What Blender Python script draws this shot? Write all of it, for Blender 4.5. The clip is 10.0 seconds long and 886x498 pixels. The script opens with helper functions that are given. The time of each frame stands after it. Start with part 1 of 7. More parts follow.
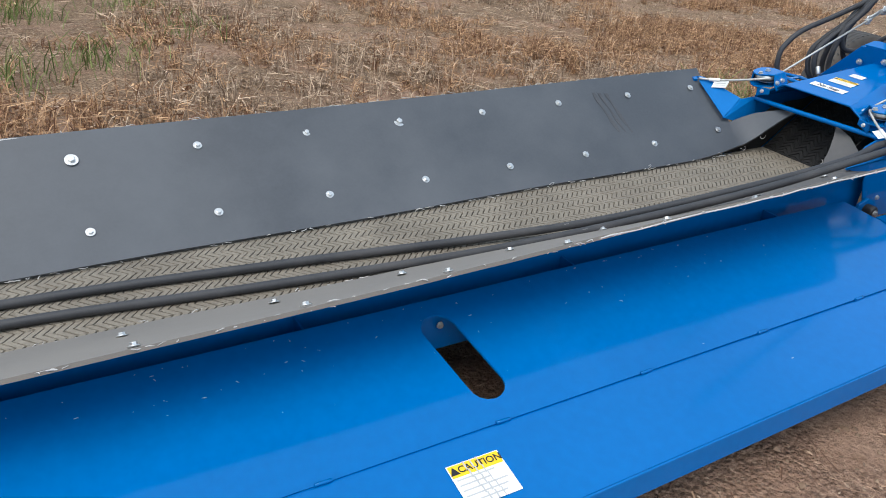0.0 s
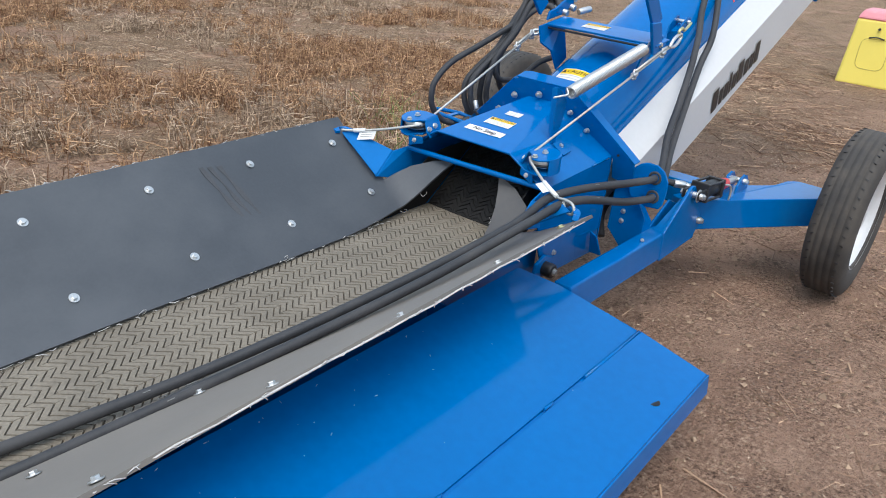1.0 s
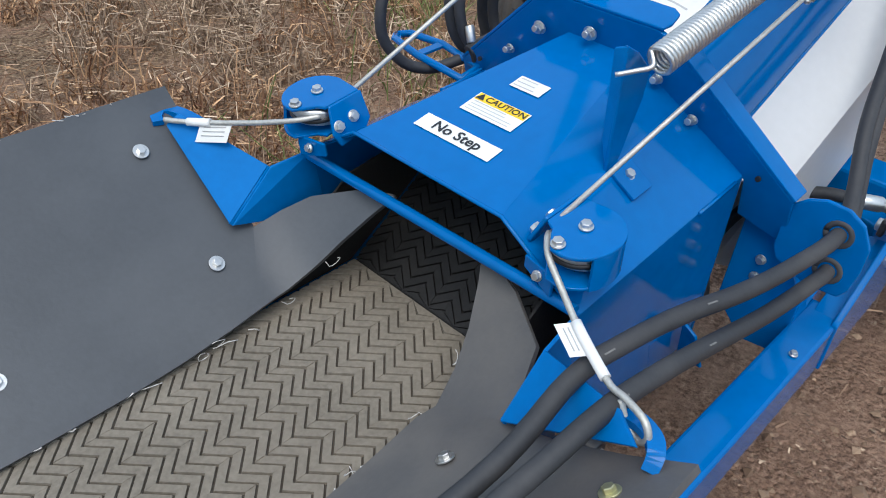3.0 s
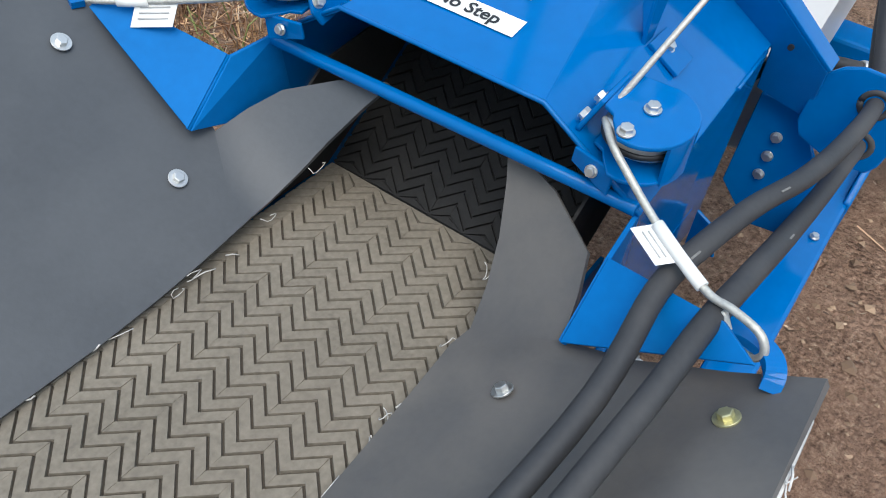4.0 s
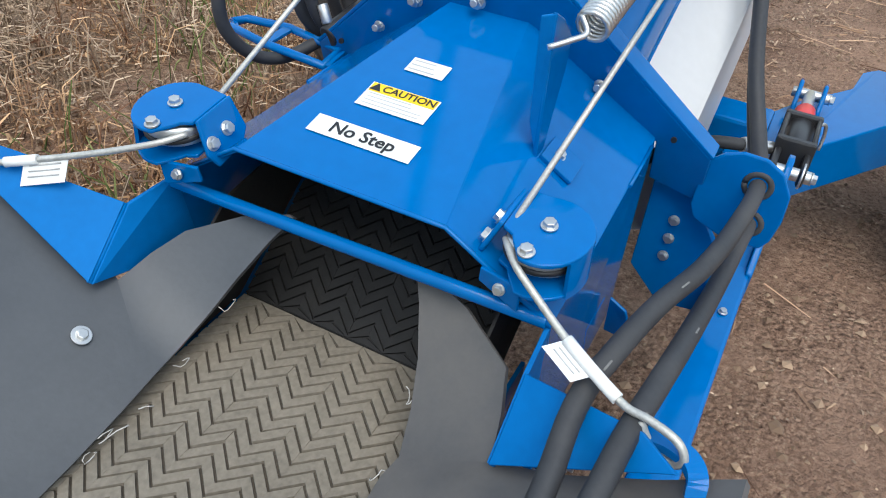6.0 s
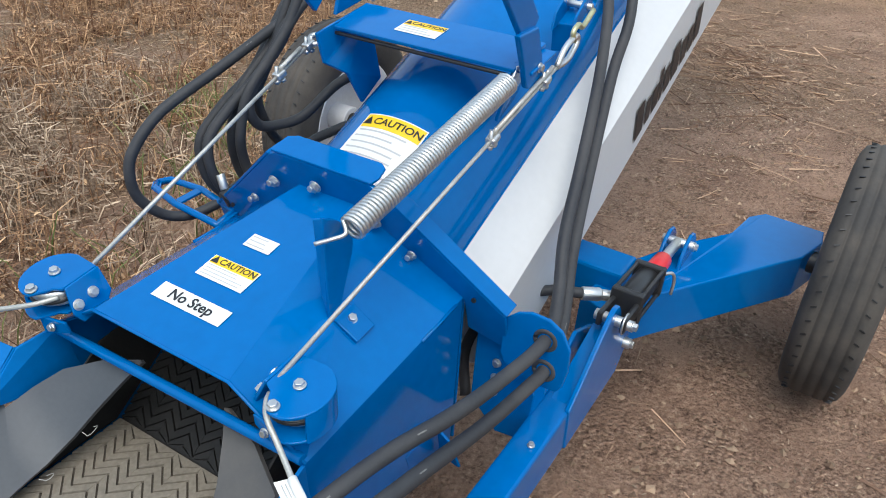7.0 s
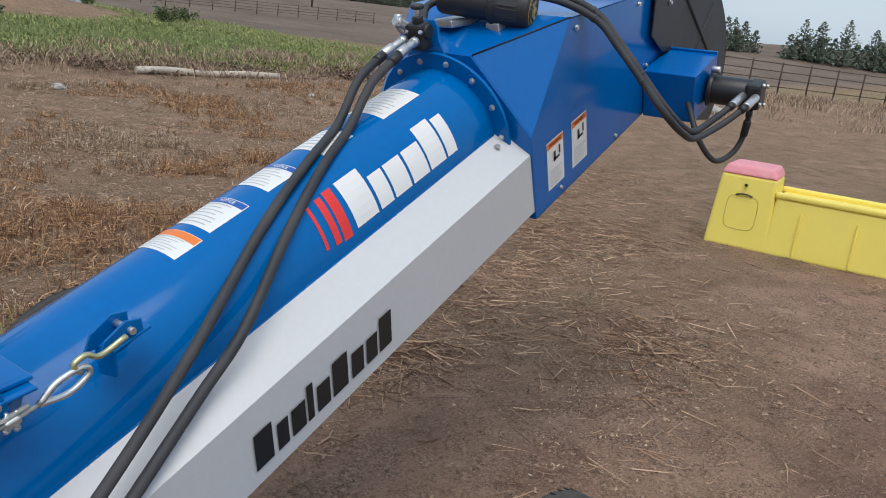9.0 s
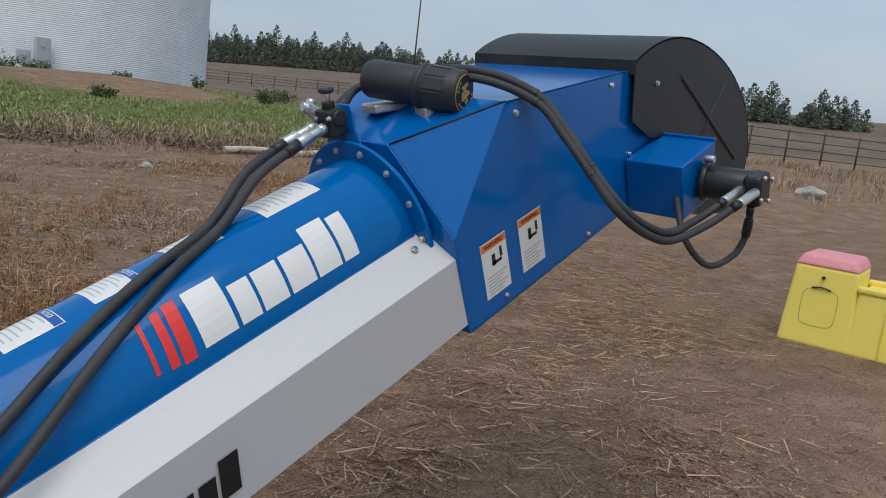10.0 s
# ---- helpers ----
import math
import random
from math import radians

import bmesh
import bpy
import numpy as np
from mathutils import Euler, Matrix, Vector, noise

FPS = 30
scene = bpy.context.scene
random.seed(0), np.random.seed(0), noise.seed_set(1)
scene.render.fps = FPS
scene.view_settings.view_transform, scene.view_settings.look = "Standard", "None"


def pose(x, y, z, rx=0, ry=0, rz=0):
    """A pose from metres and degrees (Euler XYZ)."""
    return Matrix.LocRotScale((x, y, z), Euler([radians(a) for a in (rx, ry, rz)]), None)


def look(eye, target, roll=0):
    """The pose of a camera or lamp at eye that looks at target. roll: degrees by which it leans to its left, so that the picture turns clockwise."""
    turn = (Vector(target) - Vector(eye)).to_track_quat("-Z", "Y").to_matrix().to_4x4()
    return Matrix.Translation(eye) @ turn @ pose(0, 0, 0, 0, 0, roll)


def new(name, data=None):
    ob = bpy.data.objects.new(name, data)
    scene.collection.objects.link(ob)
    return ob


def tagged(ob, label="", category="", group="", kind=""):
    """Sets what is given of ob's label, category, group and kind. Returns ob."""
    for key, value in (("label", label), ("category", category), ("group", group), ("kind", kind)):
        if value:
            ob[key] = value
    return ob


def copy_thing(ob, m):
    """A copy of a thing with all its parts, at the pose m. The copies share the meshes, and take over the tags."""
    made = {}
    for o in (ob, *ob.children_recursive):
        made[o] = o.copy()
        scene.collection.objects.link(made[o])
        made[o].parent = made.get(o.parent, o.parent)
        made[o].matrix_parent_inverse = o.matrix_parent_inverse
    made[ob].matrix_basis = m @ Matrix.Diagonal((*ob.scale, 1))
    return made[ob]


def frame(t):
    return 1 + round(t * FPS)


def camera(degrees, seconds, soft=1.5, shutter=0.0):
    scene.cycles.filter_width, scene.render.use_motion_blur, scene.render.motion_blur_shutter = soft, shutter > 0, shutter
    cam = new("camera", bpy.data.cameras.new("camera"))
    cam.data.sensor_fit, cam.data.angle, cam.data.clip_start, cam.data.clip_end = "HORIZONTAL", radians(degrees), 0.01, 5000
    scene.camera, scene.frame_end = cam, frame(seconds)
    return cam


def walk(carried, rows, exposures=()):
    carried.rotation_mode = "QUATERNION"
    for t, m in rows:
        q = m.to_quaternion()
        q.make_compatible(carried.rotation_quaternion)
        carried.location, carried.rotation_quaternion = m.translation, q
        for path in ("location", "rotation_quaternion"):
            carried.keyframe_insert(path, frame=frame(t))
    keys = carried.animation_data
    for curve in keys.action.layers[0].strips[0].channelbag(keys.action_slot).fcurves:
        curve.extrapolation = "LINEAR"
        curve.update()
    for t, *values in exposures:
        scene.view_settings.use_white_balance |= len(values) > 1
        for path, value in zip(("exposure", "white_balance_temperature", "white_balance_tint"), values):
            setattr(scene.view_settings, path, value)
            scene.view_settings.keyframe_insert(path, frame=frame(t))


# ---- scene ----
cam = camera(60.00, 10.0, soft=1.0)
ROWS = [
    (0, -2.6378, -1.7364, 1.273, 63.362, -5.701, -29.056),
    (0.5, -2.2899, -1.5534, 1.2731, 65.682, -5.846, -42.978),
    (1, -1.9157, -1.3566, 1.2893, 66.451, -5.976, -50.595),
    (1.5, -1.4892, -1.2551, 1.2975, 66.201, -5.097, -50.26),
    (2, -1.1474, -1.0496, 1.2563, 65.772, -4.804, -49.756),
    (2.5, -0.836, -0.7777, 1.2491, 64.596, -4.059, -47.604),
    (3, -0.6579, -0.6227, 1.1812, 53.918, -3.997, -45.553),
    (3.2, -0.6408, -0.5816, 1.1589, 49.843, -3.686, -46.024),
    (4.3, -0.6613, -0.3874, 1.068, 47.353, -6.597, -56.732),
    (4.5, -0.6534, -0.3837, 1.0719, 48.055, -6.223, -58),
    (5, -0.6361, -0.3854, 1.0893, 49.536, -5.269, -60.343),
    (5.2, -0.6286, -0.3861, 1.0907, 50.121, -5.219, -60.908),
    (6.3, -0.6186, -0.4557, 1.1751, 53.926, -4.328, -62.222),
    (6.5, -0.6188, -0.5122, 1.2245, 54.554, -4.03, -61.777),
    (7, -0.5698, -0.7828, 1.3709, 59.303, -3.752, -58.314),
    (7.5, -0.487, -1.0269, 1.4674, 63.98, -4.657, -56.247),
    (8, -0.3291, -1.1026, 1.504, 68.558, -5.644, -55.74),
    (8.5, -0.0856, -1.1794, 1.5494, 72.012, -5.853, -55.681),
    (9, 0.1764, -1.3724, 1.5718, 75.32, -6.85, -54.634),
    (9.5, 0.4452, -1.485, 1.601, 78.469, -7.265, -51.405),
    (10, 0.7517, -1.5315, 1.6488, 80.148, -6.732, -47.355),
]
walk(cam, [(t, pose(x, y, z, rx, ry, rz)) for t, x, y, z, rx, ry, rz in ROWS],
     exposures=[(0.0, 0.46, 6350, 10), (2.0, 0.44, 6200, 10), (2.5, 0.40, 6200, 10), (3.0, 0.28, 6200, 10), (4.3, 0.50, 6400, 9), (5.2, 0.50, 6400, 9), (6.5, 0.45, 6300, 8), (7.0, 0.42, 6300, 8),
                (8.0, 0.16, 6300, 9), (8.5, -0.03, 6330, 10), (9.0, -0.08, 6330, 10), (9.5, -0.20, 6330, 10), (10.0, -0.36, 6330, 10)])

# ---- world, sun, exposure ----
world = bpy.data.worlds.new("world")
scene.world = world
world.use_nodes = True
wn = world.node_tree
sky = wn.nodes.new("ShaderNodeTexSky")
sky.sky_type = "NISHITA"
sky.sun_disc = False
SUN_UP, SUN_AZ = 62.0, 238.0          # degrees over the horizon; compass turn from +y, clockwise
sky.sun_elevation, sky.sun_rotation = radians(SUN_UP), radians(SUN_AZ)
sky.dust_density, sky.air_density, sky.ozone_density = 4.0, 1.6, 1.0
haze = wn.nodes.new("ShaderNodeMix")
haze.data_type = "RGBA"
haze.inputs[0].default_value = 0.62
wn.links.new(sky.outputs[0], haze.inputs[6])
wc = wn.nodes.new("ShaderNodeTexCoord")
wm = wn.nodes.new("ShaderNodeMapping")
wm.inputs["Scale"].default_value = (1.0, 1.0, 3.5)
wn.links.new(wc.outputs["Generated"], wm.inputs[0])
cloud = wn.nodes.new("ShaderNodeTexNoise")
cloud.inputs["Scale"].default_value, cloud.inputs["Detail"].default_value = 2.4, 6.0
wn.links.new(wm.outputs[0], cloud.inputs["Vector"])
shade = wn.nodes.new("ShaderNodeValToRGB")
shade.color_ramp.elements[0].position, shade.color_ramp.elements[0].color = 0.36, (4.9, 6.25, 7.95, 1)
shade.color_ramp.elements[1].position, shade.color_ramp.elements[1].color = 0.64, (6.15, 7.25, 8.5, 1)
wn.links.new(cloud.outputs["Fac"], shade.inputs[0])
wn.links.new(shade.outputs[0], haze.inputs[7])
wn.links.new(haze.outputs[2], wn.nodes["Background"].inputs["Color"])
wn.nodes["Background"].inputs["Strength"].default_value = 0.128
sun_data = bpy.data.lights.new("sun", "SUN")
sun_data.energy, sun_data.angle, sun_data.color = 1.68, radians(44), (1.0, 0.962, 0.905)
sun = new("sun", sun_data)
sun_dir = Vector((math.sin(radians(SUN_AZ)) * math.cos(radians(SUN_UP)), math.cos(radians(SUN_AZ)) * math.cos(radians(SUN_UP)), math.sin(radians(SUN_UP))))
sun.matrix_world = look(sun_dir * 60, (0, 0, 0))


# ---- materials ----
def material(name, colour, rough=0.5, metal=0.0, vary=0.12, scale=6.0, fine=90.0, bump=0.05, dirt=None, dirt_at=(0.55, 0.75), dirt_scale=3.0,
             coat=0.0, per_object=0.0, stretch=(1, 1, 1), spec=0.5, sheen=0.0):
    """A Principled material with variation at two scales, bump, and an optional layer of dust with its own shape."""
    m = bpy.data.materials.new(name)
    m.use_nodes = True
    nt = m.node_tree
    b = nt.nodes["Principled BSDF"]
    geo = nt.nodes.new("ShaderNodeTexCoord")
    mapping = nt.nodes.new("ShaderNodeMapping")
    mapping.inputs["Scale"].default_value = stretch
    nt.links.new(geo.outputs["Object"], mapping.inputs[0])

    def noise_node(s, detail=5.0):
        n = nt.nodes.new("ShaderNodeTexNoise")
        n.inputs["Scale"].default_value, n.inputs["Detail"].default_value = s, detail
        nt.links.new(mapping.outputs[0], n.inputs["Vector"])
        return n

    big, small = noise_node(scale), noise_node(fine, 3.0)
    both = nt.nodes.new("ShaderNodeMath")
    both.operation = "ADD"
    nt.links.new(big.outputs["Fac"], both.inputs[0])
    nt.links.new(small.outputs["Fac"], both.inputs[1])
    ramp = nt.nodes.new("ShaderNodeMapRange")
    ramp.inputs["From Min"].default_value, ramp.inputs["From Max"].default_value = 0.6, 1.4
    ramp.inputs["To Min"].default_value, ramp.inputs["To Max"].default_value = 1 - vary, 1 + vary
    nt.links.new(both.outputs[0], ramp.inputs["Value"])
    value = ramp.outputs[0]
    if per_object:
        info = nt.nodes.new("ShaderNodeObjectInfo")
        r2 = nt.nodes.new("ShaderNodeMapRange")
        r2.inputs["To Min"].default_value, r2.inputs["To Max"].default_value = 1 - per_object, 1 + per_object
        nt.links.new(info.outputs["Random"], r2.inputs["Value"])
        mul = nt.nodes.new("ShaderNodeMath")
        mul.operation = "MULTIPLY"
        nt.links.new(value, mul.inputs[0])
        nt.links.new(r2.outputs[0], mul.inputs[1])
        value = mul.outputs[0]
    tint = nt.nodes.new("ShaderNodeVectorMath")
    tint.operation = "SCALE"
    tint.inputs[0].default_value = colour
    nt.links.new(value, tint.inputs["Scale"])
    out = tint.outputs[0]
    b.inputs["Roughness"].default_value = rough
    if dirt:
        d = noise_node(dirt_scale, 8.0)
        d.inputs["Roughness"].default_value = 0.65
        dr = nt.nodes.new("ShaderNodeMapRange")
        dr.inputs["From Min"].default_value, dr.inputs["From Max"].default_value = dirt_at
        dr.inputs["To Max"].default_value = dirt[3] if len(dirt) > 3 else 0.8
        nt.links.new(d.outputs["Fac"], dr.inputs["Value"])
        mix = nt.nodes.new("ShaderNodeMix")
        mix.data_type = "RGBA"
        nt.links.new(dr.outputs[0], mix.inputs[0])
        nt.links.new(out, mix.inputs[6])
        mix.inputs[7].default_value = (*dirt[:3], 1)
        out = mix.outputs[2]
        rr = nt.nodes.new("ShaderNodeMapRange")
        rr.inputs["To Min"].default_value, rr.inputs["To Max"].default_value = rough, min(1.0, rough + 0.4)
        nt.links.new(dr.outputs[0], rr.inputs["Value"])
        nt.links.new(rr.outputs[0], b.inputs["Roughness"])
    nt.links.new(out, b.inputs["Base Color"])
    b.inputs["Metallic"].default_value = metal
    b.inputs["Specular IOR Level"].default_value = spec
    b.inputs["Coat Weight"].default_value = coat
    b.inputs["Coat Roughness"].default_value = 0.08
    b.inputs["Sheen Weight"].default_value, b.inputs["Sheen Roughness"].default_value = sheen, 0.5
    b.inputs["Sheen Tint"].default_value = (0.90, 0.84, 0.76, 1)
    if bump:
        bn = nt.nodes.new("ShaderNodeBump")
        bn.inputs["Strength"].default_value, bn.inputs["Distance"].default_value = bump, 0.004
        nt.links.new(both.outputs[0], bn.inputs["Height"])
        nt.links.new(bn.outputs[0], b.inputs["Normal"])
    return m


BLUE = material("blue_paint", (0.0003, 0.122, 0.385), 0.10, 0.0, 0.08, 2.5, 40, 0.008, dirt=(0.03, 0.18, 0.40, 0.18), dirt_at=(0.58, 0.85), coat=0.0, spec=0.22)
DEEP = material("dark_blue_paint", (0.001, 0.120, 0.410), 0.17, 0.0, 0.07, 2.5, 40, 0.012, dirt=(0.05, 0.16, 0.36, 0.2), dirt_at=(0.60, 0.85), coat=0.12, spec=0.3)
SCUFFED = material("scuffed_blue_paint", (0.001, 0.135, 0.410), 0.55, 0.0, 0.10, 4.0, 60, 0.02, dirt=(0.05, 0.16, 0.36, 0.3), dirt_at=(0.55, 0.8), spec=0.12)
WHITE = material("white_paint", (0.57, 0.57, 0.565), 0.38, 0.0, 0.03, 2.0, 60, 0.01, dirt=(0.50, 0.47, 0.42, 0.5), dirt_at=(0.60, 0.80), dirt_scale=2.0)
FLAP = material("black_rubber_sheet", (0.047, 0.053, 0.061), 0.43, 0.0, 0.10, 2.0, 120, 0.05, dirt=(0.110, 0.119, 0.130, 0.7), dirt_at=(0.40, 0.75), dirt_scale=1.6, spec=0.52, sheen=0.04)
DUSTY = material("dusty_rubber_sheet", (0.062, 0.061, 0.062), 0.55, 0.0, 0.12, 2.0, 120, 0.06, dirt=(0.165, 0.150, 0.132, 0.8), dirt_at=(0.36, 0.64), dirt_scale=1.8, spec=0.6, sheen=0.15)
dn = DUSTY.node_tree
shader = dn.nodes["Principled BSDF"]
plain = shader.inputs["Base Color"].links[0].from_socket
spot_ = dn.nodes.new("ShaderNodeTexCoord")
split = dn.nodes.new("ShaderNodeSeparateXYZ")
dn.links.new(spot_.outputs["Object"], split.inputs[0])
ruffle = dn.nodes.new("ShaderNodeTexNoise")
ruffle.inputs["Scale"].default_value, ruffle.inputs["Detail"].default_value = 5.0, 8.0
dn.links.new(spot_.outputs["Object"], ruffle.inputs["Vector"])
shift = dn.nodes.new("ShaderNodeMath")
shift.operation = "MULTIPLY_ADD"
dn.links.new(ruffle.outputs["Fac"], shift.inputs[0])
shift.inputs[1].default_value = 0.5
dn.links.new(split.outputs["X"], shift.inputs[2])
film_ = dn.nodes.new("ShaderNodeMapRange")
film_.inputs["From Min"].default_value, film_.inputs["From Max"].default_value, film_.inputs["To Max"].default_value = -0.05, -0.75, 0.52
dn.links.new(shift.outputs[0], film_.inputs["Value"])
dusted = dn.nodes.new("ShaderNodeMix")
dusted.data_type = "RGBA"
dn.links.new(film_.outputs[0], dusted.inputs[0])
dn.links.new(plain, dusted.inputs[6])
dusted.inputs[7].default_value = (0.180, 0.158, 0.130, 1)
dn.links.new(dusted.outputs[2], shader.inputs["Base Color"])
FRAY = material("frayed_canvas_ply", (0.55, 0.53, 0.50), 0.9, 0.0, 0.2, 30, 200, 0.1)
BELT = material("dusty_belt_rubber", (0.060, 0.049, 0.037), 0.85, 0.0, 0.22, 5, 160, 0.15, dirt=(0.090, 0.076, 0.058, 0.7), dirt_at=(0.50, 0.66), dirt_scale=4.0)
HOSE = material("black_hose_rubber", (0.030, 0.031, 0.034), 0.6, 0.0, 0.2, 8, 150, 0.05, dirt=(0.095, 0.090, 0.086, 0.6), dirt_at=(0.45, 0.75), dirt_scale=4)
STEEL = material("zinc_plated_steel", (0.62, 0.62, 0.60), 0.35, 0.9, 0.12, 30, 200, 0.05)
CABLE = material("steel_wire_rope", (0.50, 0.49, 0.45), 0.5, 0.6, 0.2, 60, 300, 0.2)
BRASS = material("yellow_zinc", (0.55, 0.52, 0.30), 0.35, 0.8, 0.15, 30, 200, 0.05)
PLASTIC = material("black_moulded_plastic", (0.028, 0.029, 0.031), 0.48, 0.0, 0.15, 6, 250, 0.08)
POLY = material("black_poly_hood", (0.020, 0.021, 0.023), 0.45, 0.0, 0.15, 4, 150, 0.05, dirt=(0.075, 0.078, 0.080, 0.5), dirt_at=(0.45, 0.7), spec=0.35)
IRON = material("black_painted_iron", (0.022, 0.022, 0.023), 0.4, 0.1, 0.2, 20, 150, 0.05, dirt=(0.10, 0.09, 0.08, 0.5), dirt_at=(0.55, 0.8))
RED = material("red_paint", (0.62, 0.018, 0.022), 0.35, 0.0, 0.08, 8, 100, 0.02)
TYRE = material("worn_tyre_rubber", (0.045, 0.041, 0.037), 0.8, 0.0, 0.18, 7, 120, 0.12, dirt=(0.125, 0.106, 0.086, 0.7), dirt_at=(0.44, 0.72), dirt_scale=5)
RIM = material("white_rim_paint", (0.70, 0.70, 0.70), 0.35, 0.0, 0.05, 10, 100, 0.02, dirt=(0.3, 0.26, 0.2, 0.5), dirt_at=(0.55, 0.8))
YELLOW = material("yellow_polyethylene", (0.86, 0.70, 0.135), 0.5, 0.0, 0.05, 3, 120, 0.03, dirt=(0.66, 0.52, 0.16, 0.4), dirt_at=(0.55, 0.85))
PINK = material("faded_pink_plastic", (0.74, 0.27, 0.30), 0.55, 0.0, 0.10, 9, 120, 0.05, dirt=(0.70, 0.45, 0.45, 0.7), dirt_at=(0.5, 0.75), dirt_scale=8)
PAPER = material("white_sticker", (0.76, 0.76, 0.73), 0.4, 0.0, 0.03, 20, 200, 0.0)
AMBER = material("yellow_sticker", (0.85, 0.56, 0.012), 0.4, 0.0, 0.03, 20, 200, 0.0)
ORANGE = material("orange_sticker", (0.80, 0.20, 0.03), 0.4, 0.0, 0.03, 20, 200, 0.0)
NAVY = material("blue_sticker_ink", (0.01, 0.09, 0.36), 0.4, 0.0, 0.03, 20, 200, 0.0)
INK = material("black_ink", (0.012, 0.012, 0.013), 0.45, 0.0, 0.05, 20, 200, 0.0)
GREY = material("grey_print", (0.46, 0.46, 0.45), 0.5, 0.0, 0.05, 20, 200, 0.0)
GOLD = material("gold_print", (0.50, 0.34, 0.07), 0.4, 0.2, 0.15, 40, 200, 0.0)
MARK = material("faded_hose_print", (0.17, 0.165, 0.155), 0.6, 0.0, 0.3, 200, 400, 0.0)
SIGNAL = material("red_vinyl", (0.72, 0.03, 0.025), 0.4, 0.0, 0.03, 20, 200, 0.0)

# ---- mesh helpers ----
def part(name, bm, mat, parent=None, label="", smooth=False):
    me = bpy.data.meshes.new(name)
    if smooth:
        for f in bm.faces:
            f.smooth = True
    bm.to_mesh(me)
    bm.free()
    for one in (mat if isinstance(mat, (list, tuple)) else [mat]):
        me.materials.append(one)
    ob = new(name, me)
    ob.parent = parent
    if label:
        ob["label"] = label
    return ob


def thing(name, label, category, group="", at=(0, 0, 0)):
    ob = new(name)
    ob.empty_display_size = 0.1
    ob.location = at
    return tagged(ob, label, category, group)


def soften(bm, edges, width, segments=2):
    if width and edges:
        bmesh.ops.bevel(bm, geom=list(edges), offset=width, segments=segments, profile=0.5, affect="EDGES", clamp_overlap=True)


def plate(points, thick=0.005, bevel=0.0015, bm=None, mat_index=0):
    """A flat plate: the polygon, thickened against its normal."""
    own = bm or bmesh.new()
    tmp = bmesh.new()
    vs = [tmp.verts.new(p) for p in points]
    f = tmp.faces.new(vs)
    f.normal_update()
    n = f.normal.copy()
    r = bmesh.ops.extrude_face_region(tmp, geom=[f])
    bmesh.ops.translate(tmp, verts=[v for v in r["geom"] if isinstance(v, bmesh.types.BMVert)], vec=-n * thick)
    bmesh.ops.recalc_face_normals(tmp, faces=tmp.faces[:])
    soften(tmp, tmp.edges[:], min(bevel, thick * 0.45), 2)
    return merge(own, tmp, mat_index)


def merge(bm, tmp, mat_index=0):
    index = {}
    for v in tmp.verts:
        index[v] = bm.verts.new(v.co)
    for f in tmp.faces:
        try:
            g = bm.faces.new([index[v] for v in f.verts])
            g.material_index, g.smooth = mat_index, f.smooth
        except ValueError:
            pass
    tmp.free()
    return bm


def box(size, m=None, bevel=0.003, bm=None, mat_index=0, segments=2):
    own = bm or bmesh.new()
    tmp = bmesh.new()
    bmesh.ops.create_cube(tmp, size=1.0, matrix=(m or Matrix()) @ Matrix.Diagonal((*size, 1)))
    soften(tmp, tmp.edges[:], bevel, segments)
    return merge(own, tmp, mat_index)


def beam(a, b, width, height, bevel=0.006, bm=None, up=(0, 0, 1)):
    """A box section from a to b."""
    a, b = Vector(a), Vector(b)
    x = (b - a).normalized()
    y = Vector(up).cross(x).normalized()
    z = x.cross(y)
    m = Matrix((x, y, z)).transposed().to_4x4()
    m.translation = (a + b) / 2
    return box(((b - a).length, width, height), m, bevel, bm)


def aim(at, axis):
    """A pose at a place with its z along an axis."""
    m = Vector(axis).normalized().to_track_quat("Z", "Y").to_matrix().to_4x4()
    m.translation = at
    return m


def rod(a, b, r, sides=16, bevel=0.001, bm=None, mat_index=0, r2=None):
    a, b = Vector(a), Vector(b)
    own = bm or bmesh.new()
    tmp = bmesh.new()
    bmesh.ops.create_cone(tmp, cap_ends=True, segments=sides, radius1=r, radius2=r if r2 is None else r2, depth=(b - a).length, matrix=aim((a + b) / 2, b - a))
    caps = [f for f in tmp.faces if len(f.verts) > 4]
    soften(tmp, {e for f in caps for e in f.edges}, bevel, 2)
    for f in tmp.faces:
        f.smooth = len(f.verts) <= 4
    return merge(own, tmp, mat_index)


def smooth_line(points, per=8):
    """A Catmull-Rom line through the points."""
    p = [Vector(q) for q in points]
    p = [2 * p[0] - p[1]] + p + [2 * p[-1] - p[-2]]
    out = []
    for i in range(1, len(p) - 2):
        a, b, c, d = p[i - 1 : i + 3]
        for k in range(per):
            t = k / per
            out.append(0.5 * (2 * b + (c - a) * t + (2 * a - 5 * b + 4 * c - d) * t * t + (3 * b - a - 3 * c + d) * t ** 3))
    out.append(p[-2])
    return out


